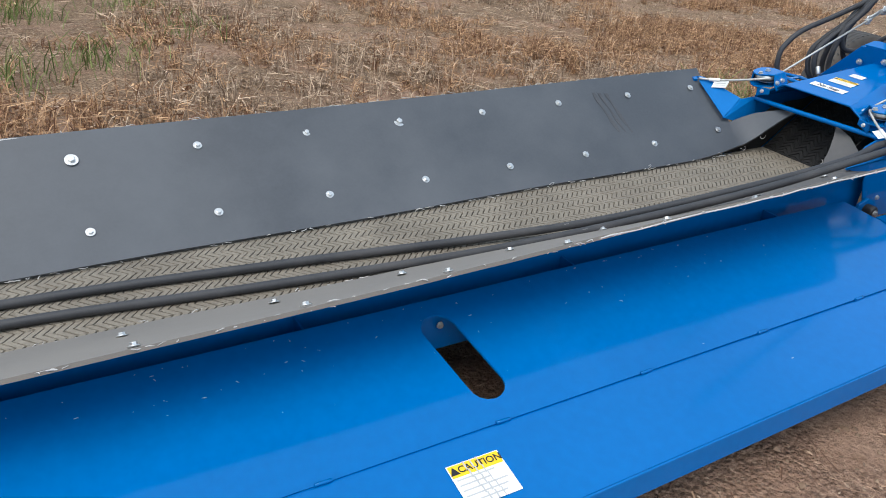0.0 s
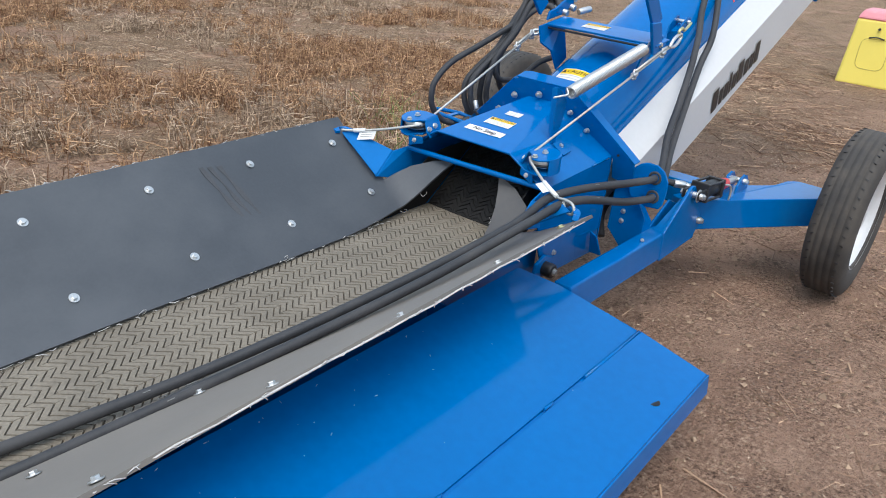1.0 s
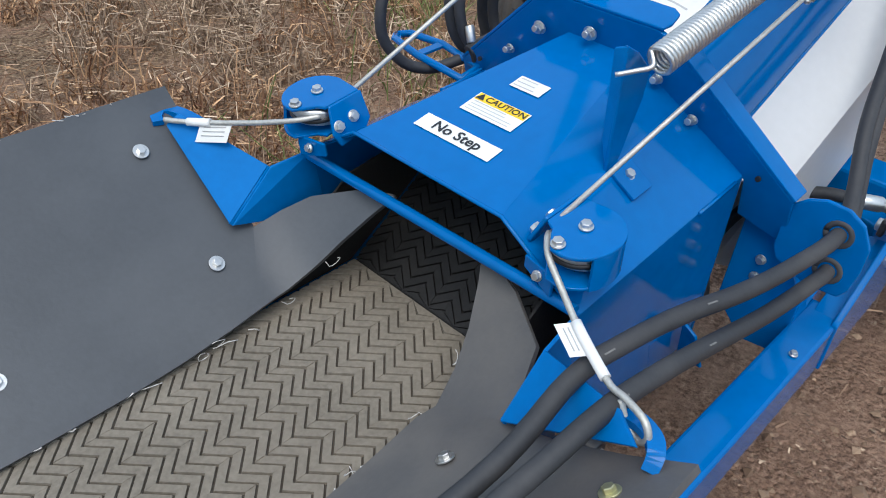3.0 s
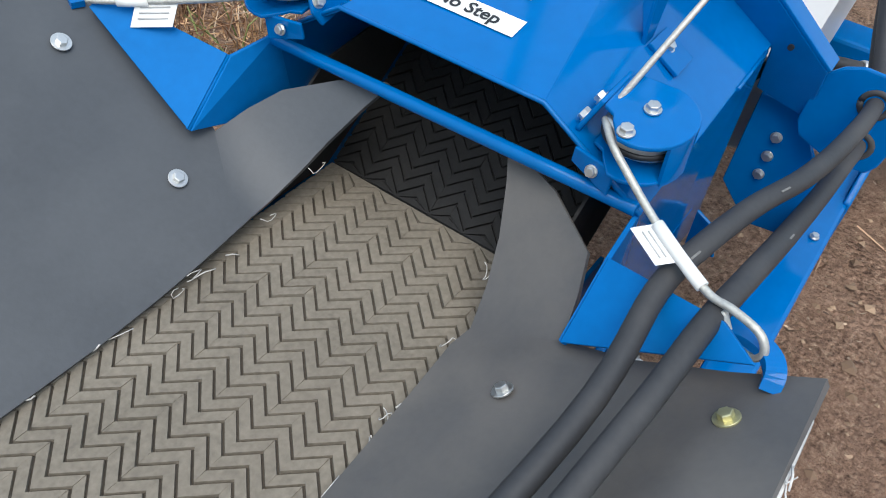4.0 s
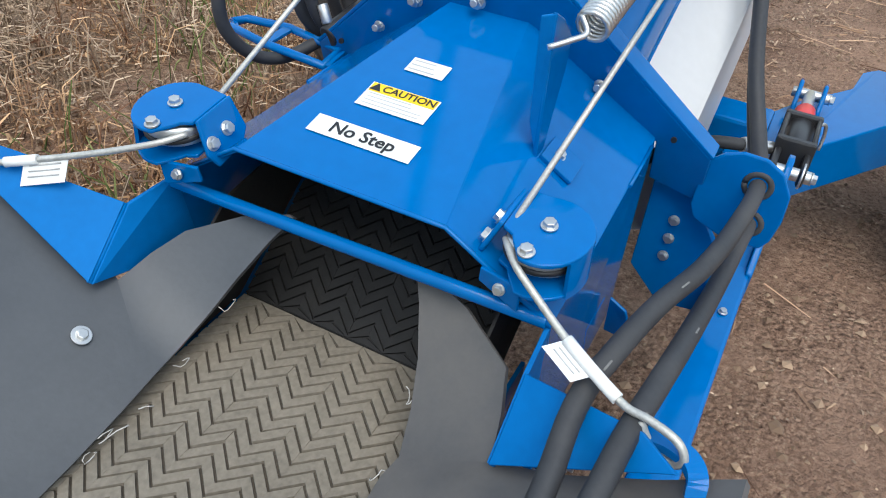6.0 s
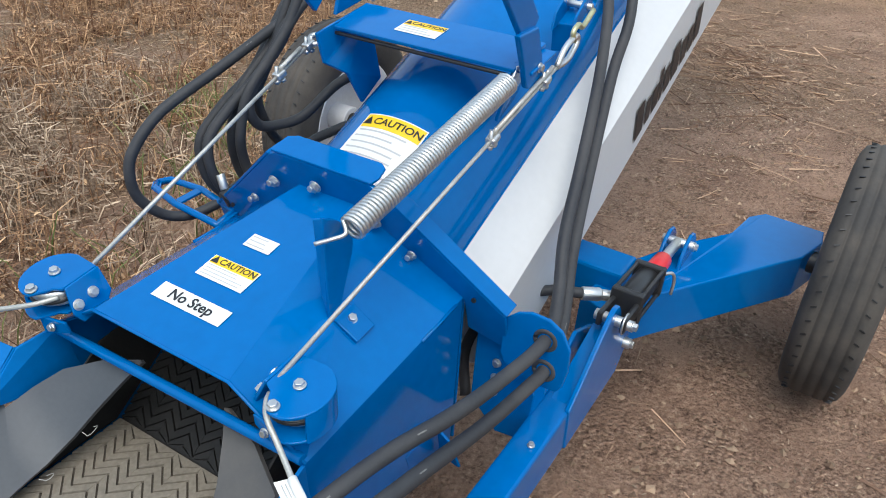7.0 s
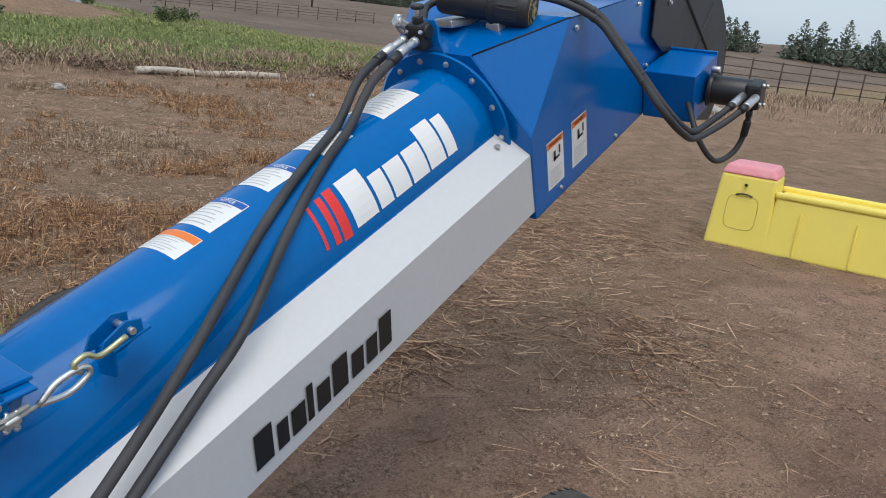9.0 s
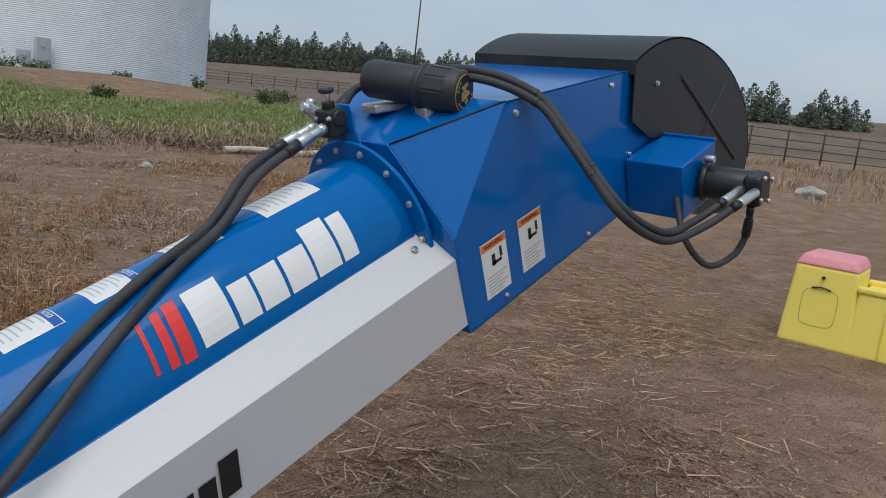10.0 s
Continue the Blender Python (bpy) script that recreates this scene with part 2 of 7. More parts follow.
def sweep(line, r, sides=12, bm=None, mat_index=0):
    """A round bar along a line."""
    bm = bm or bmesh.new()
    line = [Vector(p) for p in line]
    t = (line[1] - line[0]).normalized()
    n = t.orthogonal().normalized()
    rings = []
    for i, p in enumerate(line):
        t2 = (line[min(i + 1, len(line) - 1)] - line[max(i - 1, 0)]).normalized()
        n = (n - n.dot(t2) * t2).normalized()
        q = t2.cross(n)
        rings.append([bm.verts.new(p + r * (math.cos(a) * n + math.sin(a) * q)) for a in (2 * math.pi * k / sides for k in range(sides))])
    for a, b in zip(rings, rings[1:]):
        for k in range(sides):
            f = bm.faces.new((a[k], a[(k + 1) % sides], b[(k + 1) % sides], b[k]))
            f.smooth, f.material_index = True, mat_index
    for ring, flip in ((rings[0], True), (rings[-1], False)):
        f = bm.faces.new(ring[::-1] if flip else ring)
        f.material_index = mat_index
    return bm


def bolt_mesh(r, washer, name):
    bm = bmesh.new()
    rod((0, 0, 0), (0, 0, 0.0025), washer, 20, 0.0005, bm)
    tmp = bmesh.new()
    bmesh.ops.create_cone(tmp, cap_ends=True, segments=6, radius1=r, radius2=r, depth=r * 0.8, matrix=Matrix.Translation((0, 0, 0.0025 + r * 0.4)))
    soften(tmp, [e for e in tmp.edges if all(v.co.z > 0.003 for v in e.verts)], r * 0.16, 2)
    merge(bm, tmp)
    me = bpy.data.meshes.new(name)
    bm.to_mesh(me)
    bm.free()
    return me


BOLT = {s: bolt_mesh(*v, "bolt") for s, v in {"s": (0.006, 0.0075), "m": (0.0075, 0.0095), "l": (0.0095, 0.0125), "f": (0.0075, 0.0125), "w": (0.010, 0.018), "y": (0.0075, 0.0125)}.items()}
for s, me in BOLT.items():
    me.materials.append(BRASS if s == "y" else STEEL)


def bolt(parent, at, axis, size="m"):
    ob = new("bolt", BOLT[size])
    ob.parent = parent
    ob.matrix_local = aim(at, axis) @ pose(0, 0, 0, 0, 0, (at[0] * 977 + at[1] * 631) % 60)
    return ob


def lettering(words, height, bold=0.0):
    """A flat mesh of letters in the built-in font, centred, with the given capital height, in the xy plane."""
    cu = bpy.data.curves.new("words", "FONT")
    cu.body, cu.align_x, cu.align_y, cu.size, cu.offset, cu.resolution_u = words, "CENTER", "CENTER", height / 0.7, bold, 3
    ob = bpy.data.objects.new("words", cu)
    me = bpy.data.meshes.new_from_object(ob)
    bm = bmesh.new()
    bm.from_mesh(me)
    bpy.data.objects.remove(ob)
    bpy.data.curves.remove(cu)
    bpy.data.meshes.remove(me)
    bmesh.ops.triangulate(bm, faces=bm.faces[:])
    return bm


def sheet(w, h, cx=0.0, cy=0.0, cuts=6):
    bm = bmesh.new()
    for i in range(cuts + 1):
        for j in range(cuts + 1):
            bm.verts.new((cx + w * (i / cuts - 0.5), cy + h * (j / cuts - 0.5), 0))
    bm.verts.ensure_lookup_table()
    k = cuts + 1
    for i in range(cuts):
        for j in range(cuts):
            bm.faces.new([bm.verts[a] for a in (i * k + j, (i + 1) * k + j, (i + 1) * k + j + 1, i * k + j + 1)])
    return bm


def lay(bm, where, lift):
    """Bends a flat drawing onto a surface: where(u, v, lift) gives the place."""
    for v in bm.verts:
        v.co = where(v.co.x, v.co.y, lift + v.co.z)
    return bm


def on_plane(origin, right, up):
    o, r, u = Vector(origin), Vector(right).normalized(), Vector(up).normalized()
    u = (u - u.dot(r) * r).normalized()
    n = r.cross(u)
    return lambda x, y, z: o + x * r + y * u + z * n


def sticker(parent, where, w, h, head=None, head_h=0.3, words="", word_h=0.0, lines=5, label="", base=None, word_at=None, triangle=False, name="sticker", cuts=6, ink=None):
    """A printed sticker: backing, coloured head, words and plain bars for print too small to read."""
    ob = part(name, lay(sheet(w, h, cuts=cuts), where, 0.0008), base or PAPER, parent, label)
    top = h / 2
    if head:
        hb = lay(sheet(w * 0.96, h * head_h, 0, top - h * head_h / 2 - h * 0.02, cuts=cuts), where, 0.0013)
        part("header", hb, head, ob)
        top -= h * head_h
    if words:
        tb = lettering(words, word_h, word_h * 0.03)
        y = word_at if word_at is not None else h / 2 - h * head_h / 2 - h * 0.02
        for v in tb.verts:
            v.co.y += y
            v.co.x += word_h * 0.7 if triangle else 0
        lay(tb, where, 0.0018)
        part("lettering", tb, ink or INK, ob)
        if triangle:
            tr = bmesh.new()
            x0 = -w * 0.40
            tr.faces.new([tr.verts.new((x0 + dx * word_h, y + dy * word_h, 0)) for dx, dy in ((-0.7, -0.55), (0.7, -0.55), (0, 0.75))])
            part("warning_triangle", lay(tr, where, 0.0018), INK, ob)
    if lines:
        lb = bmesh.new()
        room = top + h / 2 - h * 0.08
        rng = random.Random(int(w * 10000) + int(h * 777) + lines)
        for i in range(lines):
            length = w * rng.uniform(0.55, 0.86)
            y = top - room * (i + 0.6) / lines - 0.01 * h
            merge(lb, sheet(length, room / lines * 0.26, -(w * 0.88 - length) / 2, y, cuts=max(2, cuts // 2)))
        part("print", lay(lb, where, 0.0013), GREY, ob)
    return ob

# ---- ground ----
def rise(x, y):
    """Large relief: flat yard, a low bank past the track, higher ground far off."""
    p = 0.75 * y + 0.66 * x
    bank = 1.35 * (1 - math.exp(-(max(0.0, p - 12.0) / 16.0) ** 2))
    hill = 9.5 * (1 - math.exp(-((max(0.0, p - 50.0) / 95.0) ** 2)))
    mound = 0.55 * math.exp(-(((x - 15.5) / 7.0) ** 2 + ((y - 33.0) / 4.5) ** 2))
    tilt = 0.0093 * hill * (0.75 * x - 0.66 * y) * math.exp(-(max(0.0, p - 118.0) / (28.0 if x > y else 90.0)) ** 2)
    return bank + hill + mound + tilt


def height(x, y):
    d = math.hypot(x - 1.0, y)
    h = 0.020 * noise.noise((x * 1.3, y * 1.3, 0.3)) + 0.012 * noise.noise((x * 4.1, y * 4.1, 2.0))
    if d < 9:
        h += 0.007 * noise.noise((x * 13.0, y * 13.0, 5.0)) * (1 - d / 9)
    if d > 14:
        h += 0.10 * noise.noise((x * 0.15, y * 0.15, 9.0)) * min(1.0, (d - 14) / 20)
    return h - 0.012 + rise(x, y)


def soil_material():
    m = bpy.data.materials.new("dry_soil")
    m.use_nodes = True
    nt = m.node_tree
    b = nt.nodes["Principled BSDF"]
    b.inputs["Roughness"].default_value = 0.95
    b.inputs["Specular IOR Level"].default_value = 0.15
    co = nt.nodes.new("ShaderNodeTexCoord")

    def tex(scale, detail=6.0, rough=0.6):
        n = nt.nodes.new("ShaderNodeTexNoise")
        n.inputs["Scale"].default_value, n.inputs["Detail"].default_value, n.inputs["Roughness"].default_value = scale, detail, rough
        nt.links.new(co.outputs["Object"], n.inputs["Vector"])
        return n.outputs["Fac"]

    def ramp(src, stops):
        r = nt.nodes.new("ShaderNodeValToRGB")
        e = r.color_ramp.elements
        e[0].position, e[0].color = stops[0][0], (*stops[0][1], 1)
        e[1].position, e[1].color = stops[-1][0], (*stops[-1][1], 1)
        for p, c in stops[1:-1]:
            e.new(p).color = (*c, 1)
        nt.links.new(src, r.inputs[0])
        return r.outputs[0]

    def mix(f, a, c):
        x = nt.nodes.new("ShaderNodeMix")
        x.data_type = "RGBA"
        nt.links.new(f, x.inputs[0])
        nt.links.new(a, x.inputs[6])
        nt.links.new(c, x.inputs[7])
        return x.outputs[2]

    def span(src, lo, hi, top=1.0):
        r = nt.nodes.new("ShaderNodeMapRange")
        r.inputs["From Min"].default_value, r.inputs["From Max"].default_value, r.inputs["To Max"].default_value = lo, hi, top
        nt.links.new(src, r.inputs["Value"])
        return r.outputs[0]

    def maths(op, a, c):
        x = nt.nodes.new("ShaderNodeMath")
        x.operation = op
        for i, v in enumerate((a, c)):
            if isinstance(v, (int, float)):
                x.inputs[i].default_value = v
            else:
                nt.links.new(v, x.inputs[i])
        return x.outputs[0]

    earth = ramp(tex(1.7, 8.0, 0.68), [(0.32, (0.233, 0.133, 0.091)), (0.48, (0.424, 0.261, 0.178)), (0.62, (0.535, 0.343, 0.238)), (0.75, (0.628, 0.431, 0.302))])
    grit = ramp(tex(64.0, 7.0, 0.8), [(0.36, (0.047, 0.026, 0.018)), (0.45, (0.261, 0.157, 0.106)), (0.56, (0.512, 0.325, 0.222)), (0.68, (0.807, 0.619, 0.430))])
    base = mix(span(tex(6.0, 6.0, 0.7), 0.34, 0.58, 0.92), earth, grit)
    xyz = nt.nodes.new("ShaderNodeSeparateXYZ")
    nt.links.new(co.outputs["Object"], xyz.inputs[0])
    across = maths("ADD", maths("MULTIPLY", xyz.outputs["Y"], 0.92), maths("MULTIPLY", xyz.outputs["X"], 0.22))
    lengthwise = maths("SUBTRACT", maths("MULTIPLY", xyz.outputs["X"], 0.92), maths("MULTIPLY", xyz.outputs["Y"], 0.22))
    lanes = nt.nodes.new("ShaderNodeCombineXYZ")
    nt.links.new(maths("MULTIPLY", lengthwise, 0.42), lanes.inputs[0])
    nt.links.new(across, lanes.inputs[1])

    def lane(scale):
        n = nt.nodes.new("ShaderNodeTexNoise")
        n.inputs["Scale"].default_value, n.inputs["Detail"].default_value, n.inputs["Roughness"].default_value = scale, 8.0, 0.65
        nt.links.new(lanes.outputs[0], n.inputs["Vector"])
        return n.outputs["Fac"]

    dark = ramp(tex(30.0, 5.0, 0.7), [(0.35, (0.101, 0.056, 0.038)), (0.65, (0.305, 0.183, 0.126))])
    base = mix(span(lane(0.9), 0.53, 0.66, 0.50), base, dark)
    base = mix(span(tex(1.15, 9.0, 0.72), 0.54, 0.66, 0.45), base, dark)
    chaff = ramp(tex(70.0, 5.0, 0.75), [(0.38, (0.090, 0.053, 0.034)), (0.52, (0.32, 0.215, 0.130)), (0.68, (0.58, 0.43, 0.27))])
    wob = maths("ADD", across, maths("MULTIPLY", tex(0.35), 5.0))
    straw_zone = maths("MULTIPLY", span(wob, 3.0, 4.6, 0.9), maths("MAXIMUM", span(tex(1.3), 0.38, 0.56), span(lane(1.6), 0.40, 0.54)))
    base = mix(straw_zone, base, chaff)
    grass = ramp(tex(6.0), [(0.35, (0.075, 0.110, 0.030)), (0.52, (0.160, 0.190, 0.060)), (0.72, (0.30, 0.25, 0.11))])
    mound = nt.nodes.new("ShaderNodeVectorMath")
    mound.operation = "DISTANCE"
    nt.links.new(co.outputs["Object"], mound.inputs[0])
    mound.inputs[1].default_value = (15.5, 31.0, 1.4)
    clear = span(maths("ADD", mound.outputs["Value"], maths("MULTIPLY", tex(0.5), 3.0)), 5.5, 7.5)
    green = maths("MULTIPLY", maths("MULTIPLY", span(wob, 19.5, 22.0), maths("SUBTRACT", 1.0, span(wob, 35.0, 38.0))), maths("MULTIPLY", clear, maths("SUBTRACT", 1.0, span(xyz.outputs["X"], 20.0, 27.0, 0.75))))
    base = mix(green, base, grass)
    bare = ramp(tex(0.2), [(0.3, (0.14, 0.105, 0.080)), (0.7, (0.23, 0.175, 0.135))])
    base = mix(span(wob, 35.0, 40.0), base, bare)
    nt.links.new(base, b.inputs["Base Color"])
    crumb = nt.nodes.new("ShaderNodeTexVoronoi")
    crumb.inputs["Scale"].default_value = 75.0
    nt.links.new(co.outputs["Object"], crumb.inputs["Vector"])
    lumps = maths("MULTIPLY", maths("SUBTRACT", 0.8, crumb.outputs["Distance"]), span(tex(2.6, 5.0, 0.6), 0.40, 0.62, 0.9))
    h = maths("ADD", lumps, maths("ADD", tex(26.0, 8.0, 0.7), maths("MULTIPLY", tex(160.0, 3.0), 0.35))) 
    h = maths("ADD", h, maths("MULTIPLY", tex(3.5, 10.0, 0.72), 1.8))
    bn = nt.nodes.new("ShaderNodeBump")
    bn.inputs["Strength"].default_value, bn.inputs["Distance"].default_value = 1.0, 0.036
    nt.links.new(h, bn.inputs["Height"])
    nt.links.new(bn.outputs[0], b.inputs["Normal"])
    return m


def spaced(n, fine, reach, mid):
    """Grid lines, close together round mid and wide apart far off."""
    k = math.asinh(reach / (fine * n / 6))
    return [mid + fine * n / 6 * math.sinh(k * (2 * i / (n - 1) - 1)) for i in range(n)]


gx, gy = spaced(240, 0.05, 2500, 2.0), spaced(240, 0.05, 2500, 1.5)
gv = [(x, y, height(x, y)) for y in gy for x in gx]
gf = [(j * 240 + i, j * 240 + i + 1, (j + 1) * 240 + i + 1, (j + 1) * 240 + i) for j in range(239) for i in range(239)]
gm = bpy.data.meshes.new("ground")
gm.from_pydata(gv, [], gf)
gm.polygons.foreach_set("use_smooth", [True] * len(gf))
SOIL = soil_material()
gm.materials.append(SOIL)
tagged(new("ground", gm), "dry brown soil with trampled straw, and stubble and grass farther off", "ground", kind="structure")

# ---- grain conveyor ----
conveyor = thing("grain_conveyor", "blue drive-over grain conveyor with black rubber flaps, on bare soil", "grain conveyor")
FALL = 0.045                                     # the intake deck falls towards its tail
TAIL = -3.7
SLOPE = math.atan(0.455)                         # the tube's climb
CA, SA = math.cos(SLOPE), math.sin(SLOPE)
TUBE_R = 0.190


def along(s, y, w):
    """A place by metres along the tube from x = 0, across it, and square to it."""
    return Vector((s * CA - w * SA, y, 0.352 + s * SA + w * CA))


def deck(x, y, z):
    return Vector((x, y, z + FALL * x))


def strip(rows, thick, name, mat, parent, label="", smooth=True, crease=0.5):
    """A bent sheet through rows of places, given a thickness."""
    bm = bmesh.new()
    grid = [[bm.verts.new(p) for p in row] for row in rows]
    for a, b in zip(grid, grid[1:]):
        for i in range(min(len(a), len(b)) - 1):
            bm.faces.new((a[i], a[i + 1], b[i + 1], b[i]))
    bmesh.ops.remove_doubles(bm, verts=bm.verts[:], dist=1e-5)
    bmesh.ops.recalc_face_normals(bm, faces=bm.faces[:])
    if sum(f.normal.z for f in bm.faces) < 0:
        bmesh.ops.reverse_faces(bm, faces=bm.faces[:])
    bm.normal_update()
    bmesh.ops.solidify(bm, geom=bm.faces[:], thickness=thick)
    for e in bm.edges:
        if len(e.link_faces) == 2 and e.calc_face_angle(0) > crease:
            e.smooth = False
    return part(name, bm, mat, parent, label, smooth)


# belt with herringbone ribs
BELT_Z, BELT_W = 0.372, 0.19
RIBS = material("belt_rib_rubber", (0.190, 0.165, 0.128), 0.85, 0.0, 0.30, 6, 130, 0.25, dirt=(0.120, 0.102, 0.080, 0.6), dirt_at=(0.50, 0.72), dirt_scale=3.2)
# Rubber inside the hood: the shade there is put into this blacker colour.
HOOD_SHADE = material("hood_shade_rubber", (0.017, 0.0165, 0.016), 0.6, 0.0, 0.25, 8, 160, 0.1, dirt=(0.036, 0.033, 0.029, 0.5), dirt_at=(0.5, 0.75), dirt_scale=9.0, spec=0.25)
BEND = 0.035


def belt_place(x, y, lift=0.0):
    if x <= BEND:
        return deck(x, y, BELT_Z + lift)
    d = x - BEND
    return deck(BEND, y, BELT_Z) + Vector((d * 0.78, 0, d * 0.62)) + Vector((-0.62, 0, 0.78)) * lift


belt = strip([[belt_place(x, y) for y in (-BELT_W, -0.06, 0.06, BELT_W)] for x in [TAIL + 0.05 + i * (BEND - TAIL - 0.05) / 30 for i in range(31)]],
             0.010, "belt", BELT, conveyor, "dusty brown conveyor belt with herringbone ribs", False)
climb = strip([[belt_place(x, y) for y in (-BELT_W, -0.06, 0.06, BELT_W)] for x in (BEND, 0.16, 0.30, 0.46)], 0.010, "climbing_belt", HOOD_SHADE, conveyor, "black rising length of the belt inside the hood, darkened in colour for the hood's shade", False)
COL = 13
cw = 2 * BELT_W / COL
pitch = 0.0205


def belt_ribs(name, x0, x1, mat, parent):
    """Raised herringbone ribs, far too many to count."""
    rng = random.Random(4)
    rib_v, rib_f = [], []
    for c in range(COL):
        y0 = -BELT_W + c * cw
        s = 1 if c % 2 else -1
        x = x0 - 0.4 * cw
        while x < x1 + 0.4 * cw:
            run = cw * 0.92 * s
            a, b = (x - run / 2, y0), (x + run / 2, y0 + cw)
            wdt = 0.0087
            k = len(rib_v)
            jig = rng.uniform(-0.0008, 0.0008)
            for lift, half in ((0.0, wdt), (0.0046 + jig, wdt * 0.90)):
                for px_, py_ in (a, b):
                    rib_v.append(belt_place(min(x1, max(x0, px_ - half)), py_, lift))
                    rib_v.append(belt_place(min(x1, max(x0, px_ + half)), py_, lift))
            rib_f += [(k + 4, k + 5, k + 7, k + 6), (k, k + 4, k + 6, k + 2), (k + 1, k + 3, k + 7, k + 5), (k, k + 1, k + 5, k + 4), (k + 2, k + 6, k + 7, k + 3)]
            x += pitch
    me = bpy.data.meshes.new(name)
    me.from_pydata(rib_v, [], rib_f)
    me.materials.append(mat)
    ob = new(name, me)
    ob.parent = parent
    ob["kind"] = "stuff"
    return ob


belt_ribs("belt_ribs", TAIL + 0.1, BEND - 0.003, RIBS, belt)
belt_ribs("belt_ribs", BEND + 0.003, 0.42, HOOD_SHADE, climb)

# black rubber skirts that close the belt's edges under the hood, added to darken the gaps
for side in (-1, 1):
    rows = []
    for x, top in ((-0.30, 0.375), (-0.20, 0.395), (-0.12, 0.425), (-0.04, 0.490), (0.03, 0.545), (0.12, 0.560), (0.22, 0.57), (0.42, 0.58)):
        rows.append([belt_place(x, side * 0.197, 0.001), Vector((x, side * 0.200, top))])
    strip(rows, 0.004, "belt_skirt", HOOD_SHADE, conveyor, "black rubber skirt", False)

# rubber flaps: strip above the belt, with a tongue that laps onto the bar of the hood
def flap(side, out_y, out_z, fall):
    """side: +1 the far flap, -1 the near one."""
    xs = [TAIL + i * (-0.155 - TAIL) / 46 for i in range(47)]
    ys = [0.0, 0.12, 0.325, 0.55, 0.8, 1.0]
    rows = []
    r = random.Random(8 + side)
    for last in xs:
        x = last
        w0, w1 = 0.004 * math.sin(x * 5.1 + side) + r.uniform(-0.0006, 0.0006), 0.006 * math.sin(x * 2.3 + 1 + side) + r.uniform(-0.001, 0.001)
        row = []
        for f in ys:
            y = 0.160 + (out_y - 0.160) * f + w0 * (1 - f) + w1 * f
            x = -0.112 if last == xs[-1] and f > 0.3 else last
            lift = max(0.0, (x + 0.42) / 0.265) ** 2 * max(0.0, 1 - 1.6 * f)
            z = 0.388 + (out_z - 0.388) * f - 0.012 * math.sin(math.pi * f) + (fall - FALL) * x * f + 0.026 * lift + 0.009 * max(0.0, (min(x, -0.155) + 0.42) / 0.265) ** 2 * (0.3 if x > -0.12 else 1.0) * math.exp(-((f - 0.31) / 0.2) ** 2)
            row.append(deck(x, side * y, z))
        rows.append(row)
    # the tongue keeps the flap's slant and narrows to a tip on the bar
    far = side > 0
    for x, y0, z0, y1, z1 in ((-0.125, 0.162, 0.412, 0.266, 0.469 if far else 0.460), (-0.080, 0.150, 0.442, 0.250 if far else 0.254, 0.491 if far else 0.485),
                              (-0.040, 0.134, 0.481, 0.224 if far else 0.238, 0.514), (0.000, 0.110, 0.526, 0.158 if far else 0.168, 0.543), (0.026, 0.090, 0.556, 0.097, 0.558)):
        inner, outer = Vector((x, side * y0, z0)), Vector((x + 0.010 * (y1 - y0) / 0.09, side * y1, z1))
        rows.append([inner, inner.lerp(outer, 0.4), outer])
    ob = strip(rows, 0.009, "rubber_flap", FLAP if side > 0 else DUSTY, conveyor, "dusty black rubber flap with bolts and frayed edge", crease=1.1)
    # frayed canvas threads along both edges
    fr = bmesh.new()
    for x in xs[:-1]:
        for k in range(3):
            xx = x + r.uniform(0, 0.07)
            for f, dy in ((0.0, -1), (1.0, 1)):
                if r.random() < (0.30 if f else 0.5):
                    continue
                y = 0.160 + (out_y - 0.160) * f
                z = 0.388 + (out_z - 0.388) * f + (fall - FALL) * x * f
                p = deck(xx, side * (y + dy * 0.002), z - 0.002)
                q = p + Vector((r.uniform(-0.03, 0.03), side * dy * r.uniform(0.002, 0.010), r.uniform(-0.006, 0.006)))
                sweep([p, (p + q) / 2 + Vector((0, 0, r.uniform(-0.004, 0.004))), q], r.uniform(0.0005, 0.0014), 4, fr)
    for xx, yy, zz, n in ((-0.272, 0.158, 0.388, 2), (-0.150, 0.158, 0.405, 1), (-0.072, 0.146, 0.448, 1), (-0.62, 0.158, 0.388, 1), (-1.05, 0.158, 0.388, 1)):
        for _ in range(n):
            p = deck(xx + r.uniform(-0.012, 0.012), side * yy, zz)
            pts, d = [p], r.uniform(0, math.tau)
            for _ in range(7):
                d += r.uniform(-0.2, 1.5)
                pts.append(pts[-1] + Vector((0.007 * math.cos(d), -side * abs(0.004 * math.sin(d)) + side * 0.001, 0.005 * math.sin(d) + 0.001)))
            sweep(pts, 0.0007, 4, fr)
    part("frayed_threads", fr, FRAY, ob)["kind"] = "stuff"
    edge = [deck(x, side * (out_y + 0.002), out_z + (fall - FALL) * x - 0.006) for x in xs]
    part("canvas_edge", sweep([p + Vector((0, 0, r.uniform(-0.003, 0.003))) for p in edge], 0.0022, 5), FRAY, ob)
    return ob


